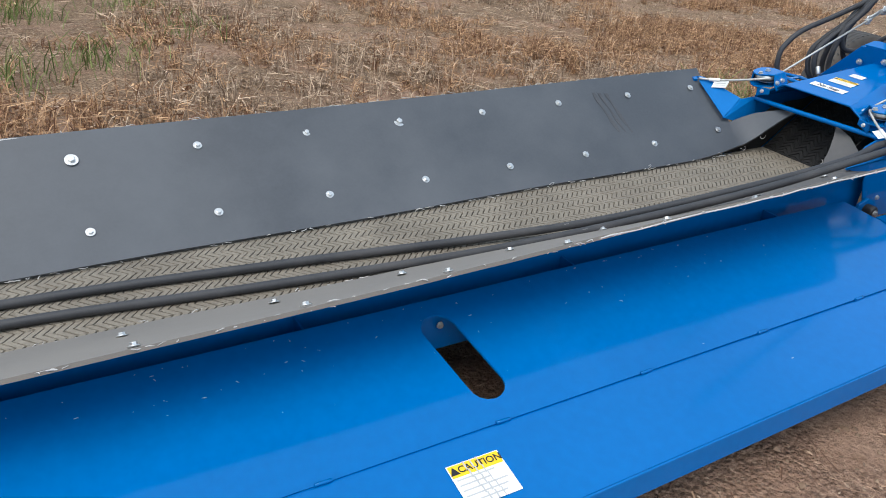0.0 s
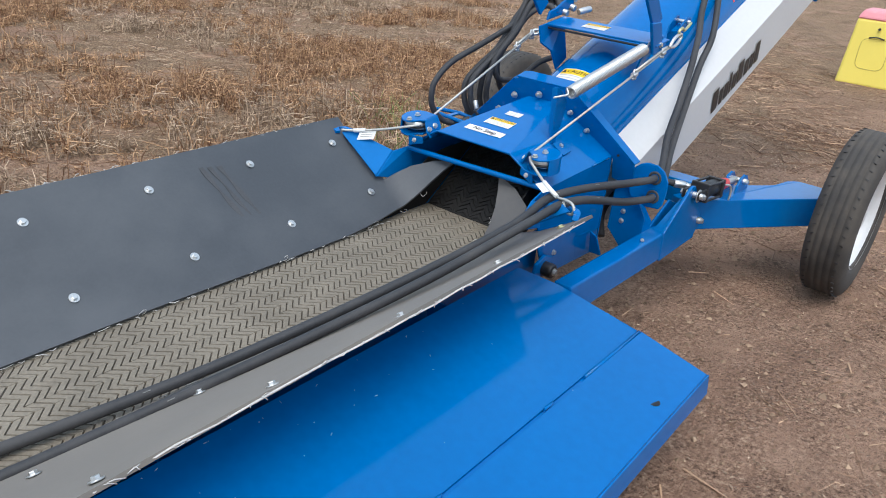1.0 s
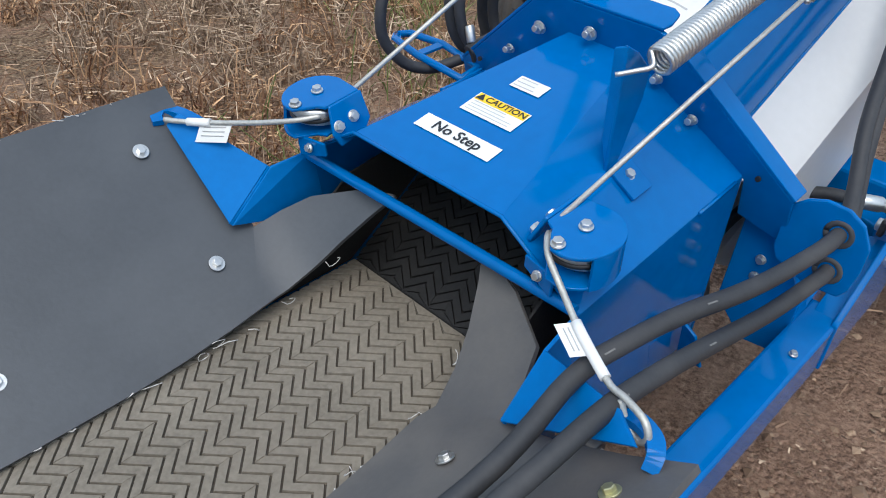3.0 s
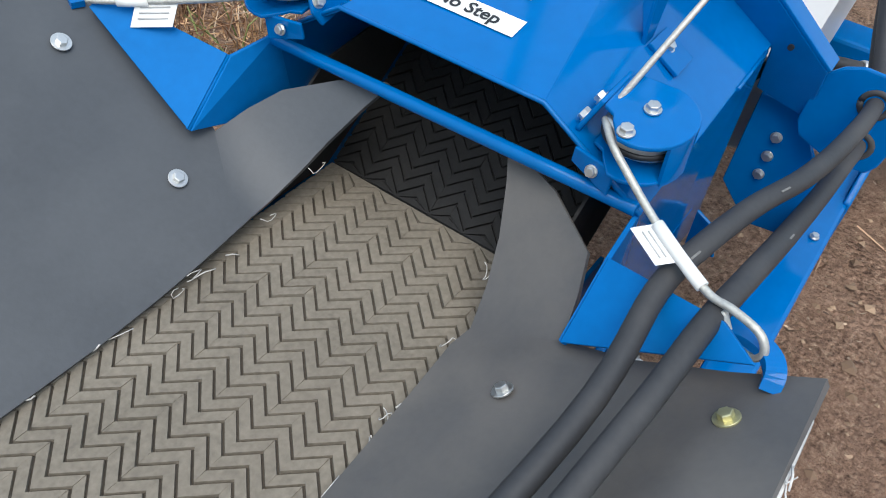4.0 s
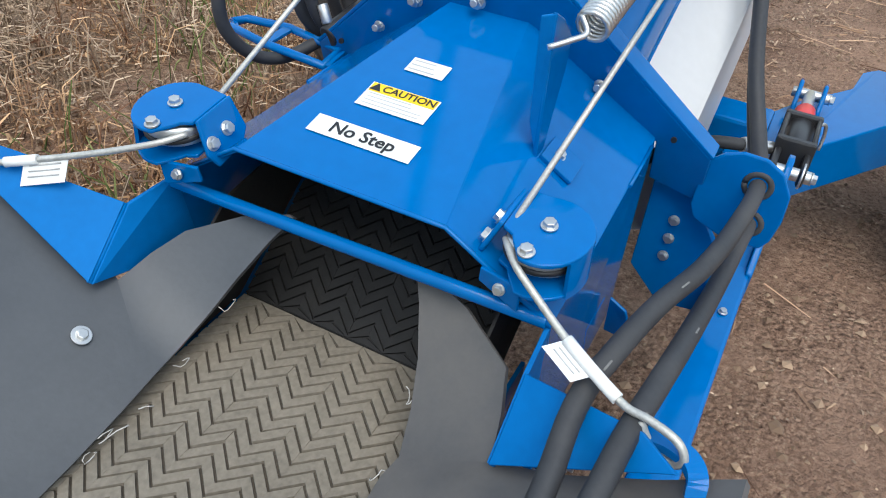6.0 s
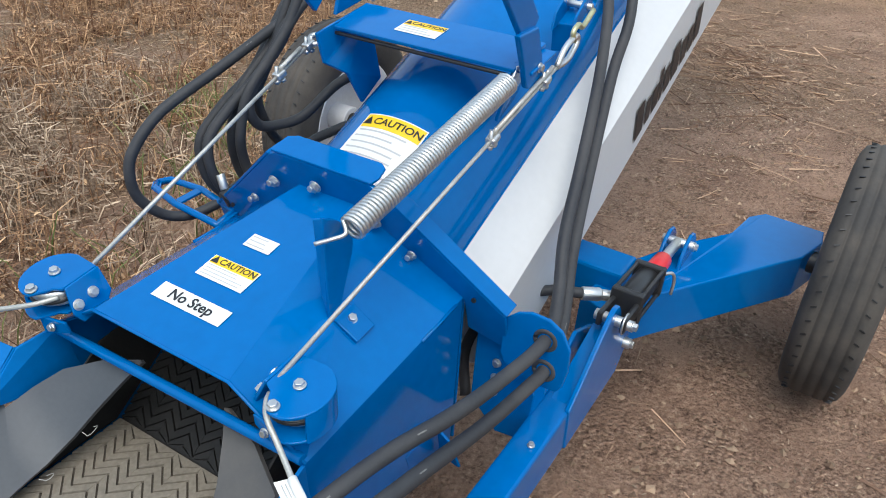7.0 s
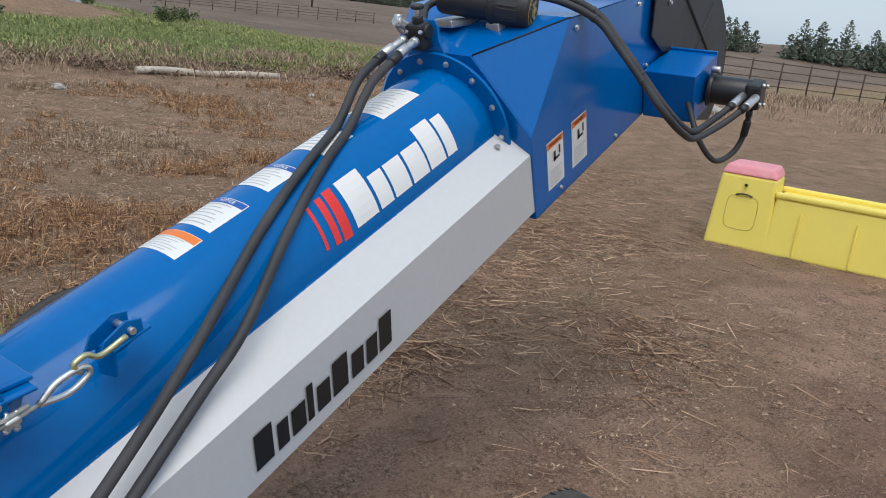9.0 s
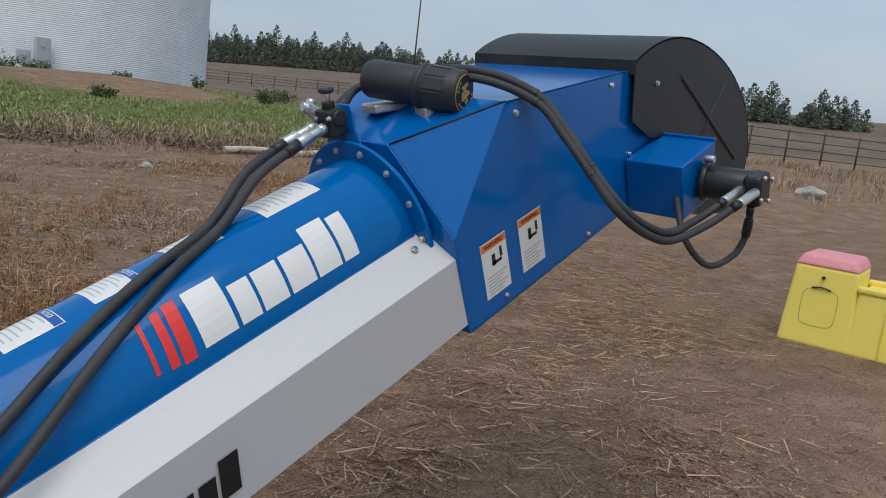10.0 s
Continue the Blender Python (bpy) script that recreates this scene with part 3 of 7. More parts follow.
def flap_bolts(ob, side, out_y, out_z, fall, rows):
    for f, xs, size in rows:
        for x in xs:
            y = 0.160 + (out_y - 0.160) * f
            z = 0.388 + (out_z - 0.388) * f - 0.012 * math.sin(math.pi * f) + (fall - FALL) * x * f
            up = max(0.0, (min(x, -0.155) + 0.42) / 0.265) ** 2
            z += 0.026 * up * max(0.0, 1 - 1.6 * f) + 0.009 * up * math.exp(-((f - 0.31) / 0.2) ** 2)
            bolt(ob, deck(x, side * y, z + 0.001), (0, -side * 0.58, 0.81), size)


far_flap = flap(1, 0.495, 0.630, FALL)
near_flap = flap(-1, 0.495, 0.598, 0.062)
low = [-0.197, -0.526, -0.853, -1.176, -1.498, -1.823, -2.153, -2.485, -2.815, -3.145, -3.475]
flap_bolts(far_flap, 1, 0.495, 0.630, FALL, [(0.25, low, "f"), (0.797, [-0.203, -0.535, -0.866, -1.194, -1.832, -2.163, -2.82, -3.15], "f"), (0.797, [-1.515, -2.497, -3.47], "w")])
flap_bolts(near_flap, -1, 0.495, 0.598, 0.062, [(0.26, low, "f"), (0.84, [-0.172], "y"), (0.93, [-0.51, -0.85, -1.18, -1.50, -1.83, -2.16, -2.49, -2.82, -3.15], "f")])
# scuffs rubbed on the far flap
SCUFF = material("scuffed_rubber", (0.052, 0.053, 0.056), 0.5, 0.0, 0.3, 20, 200, 0.05)
for k in range(3):
    pts = []
    for i in range(7):
        f = 0.86 - i * 0.072 - 0.01 * k
        x = -0.690 + 0.028 * k + 0.006 * i
        y = 0.160 + 0.335 * f
        z = 0.388 + 0.242 * f - 0.012 * math.sin(math.pi * f)
        w = 0.0060 + 0.0035 * math.sin(i * 1.7 + k)
        pts.append([deck(x - w, y, z + 0.0012), deck(x + w * (0.6 if k == 1 else 1), y, z + 0.0012)])
    strip(pts, 0.0006, "scuff_mark", SCUFF, far_flap)
def ramp_with_slots(side):
    """The ramp: an upper sheet with long round-ended slots, a crease with weld beads, and an outer sheet with a rolled lip."""
    ramp = None
    bm = bmesh.new()
    # upper sheet as a triangulated outline with holes
    a0, a1 = 0.300, 0.661
    outer = [(-0.125, a0), (TAIL, a0), (TAIL, a1 + 0.03), (-0.028, a1), (-0.072, 0.42)]
    slots = [-1.787, -3.1]
    loops = [outer]
    for sx in slots:
        pts = []
        for k in range(9):
            a = math.pi * (k / 8)
            pts.append((sx - 0.047 * math.cos(a), 0.396 - 0.047 * math.sin(a)))
        for k in range(9):
            a = math.pi * (k / 8)
            pts.append((sx + 0.030 + 0.047 * math.cos(a), 0.570 + 0.047 * math.sin(a)))
        loops.append(pts)
    tmp = bmesh.new()
    edges = []
    for lp in loops:
        vs = [tmp.verts.new((x, y, 0)) for x, y in lp]
        edges += [tmp.edges.new((vs[i], vs[(i + 1) % len(vs)])) for i in range(len(vs))]
    bmesh.ops.triangle_fill(tmp, use_beauty=True, edges=edges)
    bmesh.ops.solidify(tmp, geom=tmp.faces[:], thickness=0.006)
    for v in tmp.verts:
        t = (v.co.y - a0) / (a1 - a0)
        v.co = deck(v.co.x, side * v.co.y, 0.372 - 0.0965 * t + v.co.z - 0.003)
    bmesh.ops.recalc_face_normals(tmp, faces=tmp.faces[:])
    ramp = part("ramp_deck", tmp, BLUE, conveyor, "glossy blue sheet-metal ramp beside the belt")
    ob2 = bmesh.new()
    quad = [deck(-0.026, side * 0.672, 0.2745), deck(TAIL, side * 0.702, 0.2745), deck(TAIL, side * 0.950, 0.236), deck(-0.042, side * 0.880, 0.242)]
    plate(quad if side < 0 else quad[::-1], 0.006, 0.0015, ob2)
    part("outer_sheet", ob2, BLUE, ramp)
    lip = bmesh.new()
    plate([deck(TAIL, side * 0.9505, 0.237), deck(-0.042, side * 0.8805, 0.243), deck(-0.042, side * 0.888, 0.185), deck(TAIL, side * 0.958, 0.180)], 0.006, 0.002, lip)
    part("outer_lip", lip, BLUE, ramp)
    end = bmesh.new()
    plate([deck(-0.124, side * 0.302, 0.366), deck(-0.073, side * 0.42, 0.335), deck(-0.073, side * 0.42, 0.27), deck(-0.124, side * 0.302, 0.29)], 0.006, 0.0015, end)
    plate([deck(-0.071, side * 0.422, 0.334), deck(-0.028, side * 0.665, 0.2725), deck(-0.041, side * 0.879, 0.240), deck(-0.041, side * 0.879, 0.185), deck(-0.028, side * 0.665, 0.205), deck(-0.071, side * 0.422, 0.255)], 0.006, 0.0015, end)
    part("end_flange", end, BLUE, ramp)
    # crease: an open lap seam with short weld beads, closed over its last stretch
    part("crease", plate([deck(-0.028, side * 0.655, 0.2655), deck(TAIL, side * 0.685, 0.2655), deck(TAIL, side * 0.712, 0.2640), deck(-0.028, side * 0.682, 0.2640)][:: -side], 0.003, 0.0005), DEEP, ramp)
    part("seam_filler", sweep([deck(-0.030, side * 0.6665, 0.2715), deck(-0.34, side * 0.669, 0.2715)], 0.0058, 8), BLUE, ramp)
    r = random.Random(3)
    x = -0.5
    while x > TAIL:
        bead = [deck(x - 0.012 * k, side * (0.668 - 0.0088 * x + r.uniform(-0.001, 0.001)), 0.2785) for k in range(4)]
        part("weld_bead", sweep(bead, 0.0042, 6), BLUE, ramp)
        x -= 0.42
    # web of the frame below the upper sheet, seen through the slots
    part("frame_web", plate([deck(-0.14, side * 0.345, 0.245), deck(TAIL, side * 0.345, 0.245), deck(TAIL, side * 0.330, 0.352), deck(-0.14, side * 0.330, 0.352)][:: side], 0.005, 0.001), BLUE, ramp)
    for sx in slots:
        bolt(ramp, deck(sx + 0.030, side * 0.346, 0.318), (0, side, 0.1), "m")
    return ramp


near_ramp = ramp_with_slots(-1)
ramp_with_slots(1)
# bits of chaff lying on the ramp
rc = random.Random(17)
cv, cf = [], []
for _ in range(110):
    x = rc.uniform(-3.4, -0.4)
    y = 0.315 + 0.16 * rc.random() ** 2.2 if rc.random() < 0.85 else rc.uniform(0.32, 0.85)
    z = 0.372 - 0.0965 * (y - 0.300) / 0.364 if y < 0.664 else 0.2755 - 0.033 * (y - 0.664) / 0.22
    p = deck(x, -y, z + 0.0016)
    a, long = rc.uniform(0, math.tau), rc.choice((0.0009, 0.0012, 0.0018, 0.0045))
    d, w = Vector((math.cos(a), math.sin(a), 0)) * long, Vector((-math.sin(a), math.cos(a), 0)) * rc.uniform(0.0004, 0.0009)
    k = len(cv)
    cv += [p - d - w, p + d - w, p + d + w, p - d + w, p + Vector((0, 0, 0.0012))]
    cf += [(k, k + 1, k + 4), (k + 1, k + 2, k + 4), (k + 2, k + 3, k + 4), (k + 3, k, k + 4)]
cme = bpy.data.meshes.new("chaff")
cme.from_pydata(cv, [], cf)
cme.materials.append(FRAY)
tagged(new("chaff", cme), "pale bits of chaff scattered on the blue ramp", "chaff", kind="stuff")
# lock hole near the ramp's corner, its shaded inside put on as a black disc
part("hole_rim", rod(deck(-0.274, -0.834, 0.2475), deck(-0.274, -0.834, 0.2492), 0.016, 16, 0.0), INK, near_ramp)
# folded trough under the flaps
for side in (1, -1):
    tr = bmesh.new()
    plate([deck(TAIL, side * 0.225, 0.18), deck(0.10, side * 0.225, 0.18), deck(0.10, side * 0.225, 0.40), deck(TAIL, side * 0.225, 0.40)], 0.006, 0.001, tr)
    part("trough_side", tr, BLUE, conveyor)
    for x in (-0.45, -1.3, -2.1, -2.9, -3.6):
        st = bmesh.new()
        plate([deck(x, side * 0.23, 0.20), deck(x, side * 0.60, 0.20), deck(x, side * 0.60, 0.285), deck(x, side * 0.30, 0.362), deck(x, side * 0.23, 0.362)], 0.006, 0.001, st)
        part("trough_rib", st, BLUE, conveyor)
tb = bmesh.new()
plate([deck(TAIL, -0.225, 0.20), deck(0.12, -0.225, 0.20), deck(0.12, 0.225, 0.20), deck(TAIL, 0.225, 0.20)], 0.006, 0.001, tb)
plate([deck(TAIL, -0.225, 0.20), deck(TAIL, 0.225, 0.20), deck(TAIL, 0.225, 0.40), deck(TAIL, -0.225, 0.40)], 0.006, 0.001, tb)
part("trough_floor", tb, BLUE, conveyor)
for x, y in ((TAIL + 0.3, 0.5), (TAIL + 0.3, -0.5), (-1.2, 0.5), (-1.2, -0.5)):
    part("skid", box((0.12, 0.08, 0.24), Matrix.Translation((x, y, 0.10)), 0.01), BLUE, conveyor)

# intake hood
hood = None
HX0, HX1 = 0.0, 0.44


def hood_section(x, side):
    """Fold lines of the hood: its top narrows and climbs towards the tube."""
    t = (x - HX0) / (HX1 - HX0)
    return {"top": ((0.134 if side < 0 else 0.154) - 0.090 * t, 0.647 + 0.103 * t), "mid": (0.271 - 0.010 * t, 0.570 + 0.031 * t), "low": (0.262, 0.25)}


def hp(x, key, side):
    y, z = hood_section(x, side)[key]
    return Vector((x, side * y, z))


hb = bmesh.new()
plate([hp(HX0, "top", -1), hp(HX1, "top", -1), hp(HX1, "top", 1), hp(HX0, "top", 1)], 0.005, 0.001, hb)
hood = part("intake_hood", hb, BLUE, conveyor, "blue sheet-metal intake hood with stickers and pulleys")
for side in (-1, 1):
    sb = bmesh.new()
    q = [hp(HX0, "top", side), hp(HX1, "top", side), hp(HX1, "mid", side), hp(HX0, "mid", side)]
    plate(q if side > 0 else q[::-1], 0.005, 0.001, sb)
    part("shoulder_sheet", sb, BLUE, hood)
    vb = bmesh.new()
    q = [hp(HX0, "mid", side), hp(HX1, "mid", side), Vector((HX1, side * 0.262, 0.25)), Vector((0.10, side * 0.262, 0.25)), Vector((0.02, side * 0.264, 0.40))]
    plate(q if side > 0 else q[::-1], 0.005, 0.001, vb)
    part("side_sheet", vb, BLUE, hood)
fb = bmesh.new()
plate([(0.46, -0.26, 0.25), (0.46, 0.26, 0.25), (0.46, 0.255, 0.60), (0.46, 0.065, 0.745), (0.46, -0.045, 0.745), (0.46, -0.255, 0.60)], 0.006, 0.001, fb)
part("back_sheet", fb, BLUE, hood)
part("cross_bar", rod((0.0, -0.266, 0.575), (0.0, 0.266, 0.560), 0.009, 14), BLUE, hood)
for side in (-1, 1):
    part("weld_seam", sweep([hp(0.415, "mid", side) + Vector((0, side * 0.001, 0.0)), hp(0.30, "mid", side) + Vector((0, side * 0.001, 0.0))], 0.0030, 6), BLUE, hood)
# front welt round the mouth
part("mouth_welt", sweep([hp(0.0, "mid", -1), hp(0, "top", -1), hp(0, "top", 1), hp(0, "mid", 1)], 0.003, 8), BLUE, hood)

# side wings between hood and flap, with a cable hook each
for side in (1, -1):
    if side > 0:
        tip, notch, hook, corner = Vector((-0.150, 0.272, 0.486)), Vector((-0.067, 0.282, 0.556)), Vector((-0.122, 0.440, 0.598)), Vector((-0.147, 0.440, 0.587))
    else:
        tip, notch, hook, corner = Vector((-0.122, -0.270, 0.468)), Vector((-0.056, -0.272, 0.546)), Vector((-0.097, -0.408, 0.580)), Vector((-0.134, -0.441, 0.585))
    boot = Vector((0.005, side * 0.270, 0.568))
    flat = (corner - tip).cross(notch - tip).normalized()
    hook -= flat * flat.dot(hook - tip)
    wb = bmesh.new()
    plate([tip, corner, hook, notch][:: side], 0.006, 0.001, wb)
    plate([tip, notch, boot, Vector((0.03, side * 0.266, 0.44))][:: side], 0.006, 0.001, wb)
    sweep([tip, notch], 0.0042, 8, wb)
    wing = part("side_wing", wb, SCUFFED, hood, "blue folded wing plate holding a cable hook")
    # flat bar bent into a hook
    if side > 0:
        mid = [Vector(p) for p in ((-0.100, 0.412, 0.590), (-0.112, 0.450, 0.598), (-0.123, 0.470, 0.600), (-0.138, 0.476, 0.600), (-0.151, 0.465, 0.598), (-0.156, 0.450, 0.595))]
    else:
        mid = [Vector(p) for p in ((-0.086, -0.378, 0.574), (-0.095, -0.404, 0.580), (-0.101, -0.426, 0.586), (-0.112, -0.446, 0.588), (-0.126, -0.457, 0.583), (-0.138, -0.460, 0.568))]
    mid = smooth_line(mid, 4)
    left, right = [], []
    for i, p in enumerate(mid):
        t = (mid[min(i + 1, len(mid) - 1)] - mid[max(i - 1, 0)]).normalized()
        w = Vector((0, 0, 1)).cross(t).normalized() * (0.0115 - 0.003 * i / len(mid))
        left.append(p + w)
        right.append(p - w)
    strip([[a_, b_] for a_, b_ in zip(left, right)], 0.009, "cable_hook", BLUE, wing, smooth=False)

# stiffening flange between hood and tube
fl = bmesh.new()
LEAN_X = -0.34


def fp(y, z, dx=0.0):
    return Vector((0.434 + dx + LEAN_X * (z - 0.62), y, z))


plate([fp(y, z) for y, z in ((-0.345, 0.590), (-0.112, 0.790), (-0.095, 0.798), (0.112, 0.798), (0.130, 0.790), (0.345, 0.590), (0.345, 0.500), (0.262, 0.520), (0.262, 0.594), (0.072, 0.728), (-0.050, 0.728), (-0.262, 0.594), (-0.262, 0.520), (-0.345, 0.500))], 0.008, 0.002, fl)
flange = part("stiffener", fl, BLUE, hood, "blue bolted stiffener plate with a folded top lip")
lp = bmesh.new()
plate([fp(0.120, 0.798), fp(-0.102, 0.798), fp(-0.108, 0.804, 0.018), fp(-0.104, 0.812, 0.046), fp(-0.090, 0.815, 0.056), fp(0.095, 0.815, 0.056), fp(0.115, 0.812, 0.046)][::-1], 0.006, 0.002, lp)
part("top_lip", lp, BLUE, flange)
for side in (-1, 1):
    rb = bmesh.new()
    q = [fp(0.130 if side > 0 else -0.112, 0.790), fp(side * 0.345, 0.590), fp(side * 0.345, 0.594, 0.040), fp(0.130 if side > 0 else -0.112, 0.797, 0.040)]
    plate(q if side > 0 else q[::-1], 0.006, 0.0015, rb)
    part("side_lip", rb, BLUE, flange)
    part("lip_hole", rod(fp(side * 0.288, 0.612, -0.0095), fp(side * 0.288, 0.612, -0.006), 0.0045, 12, 0), INK, flange)
for y, z in ((0.127, 0.733), (0.022, 0.757), (0.201, 0.667), (-0.170, 0.673), (-0.105, 0.722)):
    bolt(flange, fp(y, z, -0.009), (-1, 0, -0.34), "l" if -0.1 < y < 0.13 else "m")
    part("nut", rod(fp(y, z, -0.012), fp(y, z, -0.026), 0.0062, 8, 0.001), STEEL, flange)

# bracket with three bolts, and the plate that guides the hoses
bb = bmesh.new()
plate([(0.508, -0.268, 0.50), (0.508, -0.335, 0.50), (0.508, -0.400, 0.40), (0.508, -0.400, 0.28), (0.508, -0.33, 0.27), (0.508, -0.268, 0.33)], 0.008, 0.002, bb)
bracket = part("bracket", bb, BLUE, hood)
for z in (0.441, 0.405, 0.369):
    bolt(bracket, (0.499, -0.317, z), (-1, 0, 0), "m")
gb = bmesh.new()
gpts = [(-0.335, 0.575), (-0.360, 0.598), (-0.385, 0.608), (-0.420, 0.607), (-0.447, 0.592), (-0.466, 0.560), (-0.468, 0.515), (-0.462, 0.478), (-0.452, 0.462), (-0.400, 0.458), (-0.345, 0.478), (-0.335, 0.50)]
plate([(0.470, y, z) for y, z in gpts], 0.008, 0.003, gb)
guide = part("hose_guide", gb, BLUE, hood, "blue plate with two rubber grommets for the hoses")
for y, z in ((-0.418, 0.563), (-0.424, 0.499)):
    gr = bmesh.new()
    ring = [Vector((0.4655, y + 0.019 * math.cos(a), z + 0.019 * math.sin(a))) for a in (2 * math.pi * k / 16 for k in range(17))]
    sweep(ring, 0.006, 8, gr)
    part("grommet", gr, HOSE, guide)

# frame beam, yoke, wheel arm
fbm = beam((-0.066, -0.424, 0.2855), (0.60, -0.428, 0.302), 0.062, 0.105, 0.006)
frame_beam = part("frame_beam", fbm, BLUE, conveyor, "blue box-section frame beam")
bolt(frame_beam, (0.426, -0.437, 0.352), (0, 0, 1), "s")
yk = [(0.545, 0.356), (0.715, 0.487), (0.735, 0.494), (0.757, 0.490), (0.775, 0.470), (0.800, 0.425), (0.890, 0.345), (0.888, 0.310), (0.840, 0.262), (0.56, 0.246)]
part("yoke_plate", plate([(x, -0.462, z) for x, z in yk][::-1], 0.012, 0.003), BLUE, frame_beam)
part("yoke_plate", plate([(x, -0.400, z - 0.010) for x, z in yk[:1] + [(0.70, 0.44), (0.80, 0.40)] + yk[6:]][::-1], 0.010, 0.003), BLUE, frame_beam)
part("yoke_web", plate([(0.53, -0.450, 0.340), (0.76, -0.450, 0.425), (0.76, -0.412, 0.425), (0.53, -0.412, 0.340)], 0.008, 0.002), BLUE, frame_beam)
part("yoke_end", plate([(0.885, -0.452, 0.25), (0.885, -0.412, 0.25), (0.885, -0.412, 0.33), (0.885, -0.452, 0.33)], 0.008, 0.002), BLUE, frame_beam)
part("gusset", plate([(0.50, -0.405, 0.345), (0.60, -0.405, 0.345), (0.57, -0.34, 0.45), (0.50, -0.33, 0.46)], 0.008, 0.002), BLUE, frame_beam)
part("hinge_pin", rod((0.858, -0.476, 0.335), (0.858, -0.395, 0.335), 0.013, 16, 0.002), STEEL, frame_beam)
bolt(frame_beam, (0.858, -0.475, 0.335), (0, -1, 0), "l")

def wheel_unit(side, cx, cy, cz, r, k=0.84, toe=0.5):
    """A transport wheel: tyre with grooves and sipes, white dished rim, hub."""
    wide = k
    w = part("wheel", rod((cx, cy - 0.05, cz), (cx, cy + 0.05, cz), 0.05, 20, 0.004), RIM, conveyor, "transport wheel with worn black tyre and white rim")
    tb_ = bmesh.new()
    prof = [(-0.085, 0.62), (-0.098, 0.70), (-0.102, 0.80), (-0.097, 0.90), (-0.086, 0.962), (-0.072, 0.984)]
    for g in (-0.050, -0.017, 0.017, 0.050):
        prof += [(g - 0.005, 0.998), (g - 0.0035, 0.991), (g + 0.0035, 0.991), (g + 0.005, 0.998)]
    prof += [(0.072, 0.984), (0.086, 0.962), (0.097, 0.90), (0.102, 0.80), (0.098, 0.70), (0.085, 0.62), (0.06, 0.60), (-0.06, 0.60)]
    n = 84
    rings = []
    for k in range(n):
        a = 2 * math.pi * k / n
        rings.append([tb_.verts.new((cx + r * q * math.cos(a), cy + p * wide, cz + r * q * math.sin(a))) for p, q in prof])
    for k in range(n):
        A, B = rings[k], rings[(k + 1) % n]
        for i in range(len(prof)):
            j = (i + 1) % len(prof)
            f = tb_.faces.new((A[i], A[j], B[j], B[i]))
            f.smooth = True
    bmesh.ops.recalc_face_normals(tb_, faces=tb_.faces[:])
    tyre = part("tyre", tb_, TYRE, w, "worn black rubber tyre")
    sp = bmesh.new()
    for k in range(56):
        a = 2 * math.pi * k / 56
        for y0, dy, ph in ((-0.056, 0.018, 0.0), (0.056, 0.018, 0.5)):
            b = a + ph * 2 * math.pi / 56
            m = Matrix.Translation((cx + r * 0.994 * math.cos(b), cy + y0, cz + r * 0.994 * math.sin(b))) @ Matrix.Rotation(-b, 4, "Y") @ Matrix.Rotation(0.35 if y0 > 0 else -0.35, 4, "X")
            box((0.0035, dy * 0.75, 0.0030), m, 0, sp)
    part("tread_sipe", sp, INK, tyre)["kind"] = "stuff"
    rb_ = bmesh.new()
    prof = [(-0.090, 0.625), (-0.086, 0.648), (-0.07, 0.60), (-0.05, 0.56), (0.05, 0.56), (0.07, 0.60), (0.086, 0.648), (0.090, 0.625), (0.07, 0.55), (-0.015 * side, 0.47), (-0.030 * side, 0.18), (-0.02 * side, 0.0)]
    rings = []
    for k in range(48):
        a = 2 * math.pi * k / 48
        rings.append([rb_.verts.new((cx + r * q * math.cos(a), cy - p * side * wide, cz + r * q * math.sin(a))) for p, q in prof])
    for k in range(48):
        A, B = rings[k], rings[(k + 1) % 48]
        for i in range(len(prof) - 1):
            f = rb_.faces.new((A[i], A[i + 1], B[i + 1], B[i]))
            f.smooth = True
    bmesh.ops.remove_doubles(rb_, verts=rb_.verts[:], dist=1e-5)
    bmesh.ops.recalc_face_normals(rb_, faces=rb_.faces[:])
    part("rim", rb_, RIM, w, "white painted steel rim")
    for k in range(5):
        a = 2 * math.pi * k / 5
        bolt(w, (cx + 0.057 * math.cos(a), cy + side * 0.028, cz + 0.057 * math.sin(a)), (0, side, 0), "m")
    w.matrix_local = Matrix.Translation((cx, cy, cz)) @ Matrix.Rotation(radians(side * toe), 4, "Z") @ Matrix.Translation((-cx, -cy, -cz))
    return w


wheel_unit(-1, 1.515, -0.861, 0.338, 0.346)
wheel_unit(1, 1.515, 0.861, 0.338, 0.346)
def arm(side):
    top = [(0.87, 0.400, 0.388), (0.978, 0.455, 0.386), (1.437, 0.739, 0.382), (1.56, 0.772, 0.381), (1.640, 0.765, 0.378), (1.660, 0.600, 0.374), (1.600, 0.565, 0.378), (1.458, 0.547, 0.381), (1.274, 0.435, 0.384), (1.10, 0.36, 0.386), (0.90, 0.33, 0.388)]
    pts = [Vector((x, side * y, z)) for x, y, z in top]
    ob = part("wheel_arm", plate(pts if side < 0 else pts[::-1], 0.122, 0.004), BLUE, conveyor, "blue box-section wheel arm")
    part("spindle", rod((1.515, side * 0.70, 0.338), (1.515, side * 0.86, 0.338), 0.03, 16), IRON, ob)
    return ob


wheel_arm = arm(-1)
arm(1)
for y in (-0.425, -0.478):
    lug = plate([(1.155, y, 0.378), (1.305, y, 0.378), (1.292, y, 0.420), (1.262, y, 0.446), (1.230, y, 0.453), (1.195, y, 0.443), (1.170, y, 0.414)][::-1], 0.010, 0.004)
    part("cylinder_lug", lug, BLUE, wheel_arm)
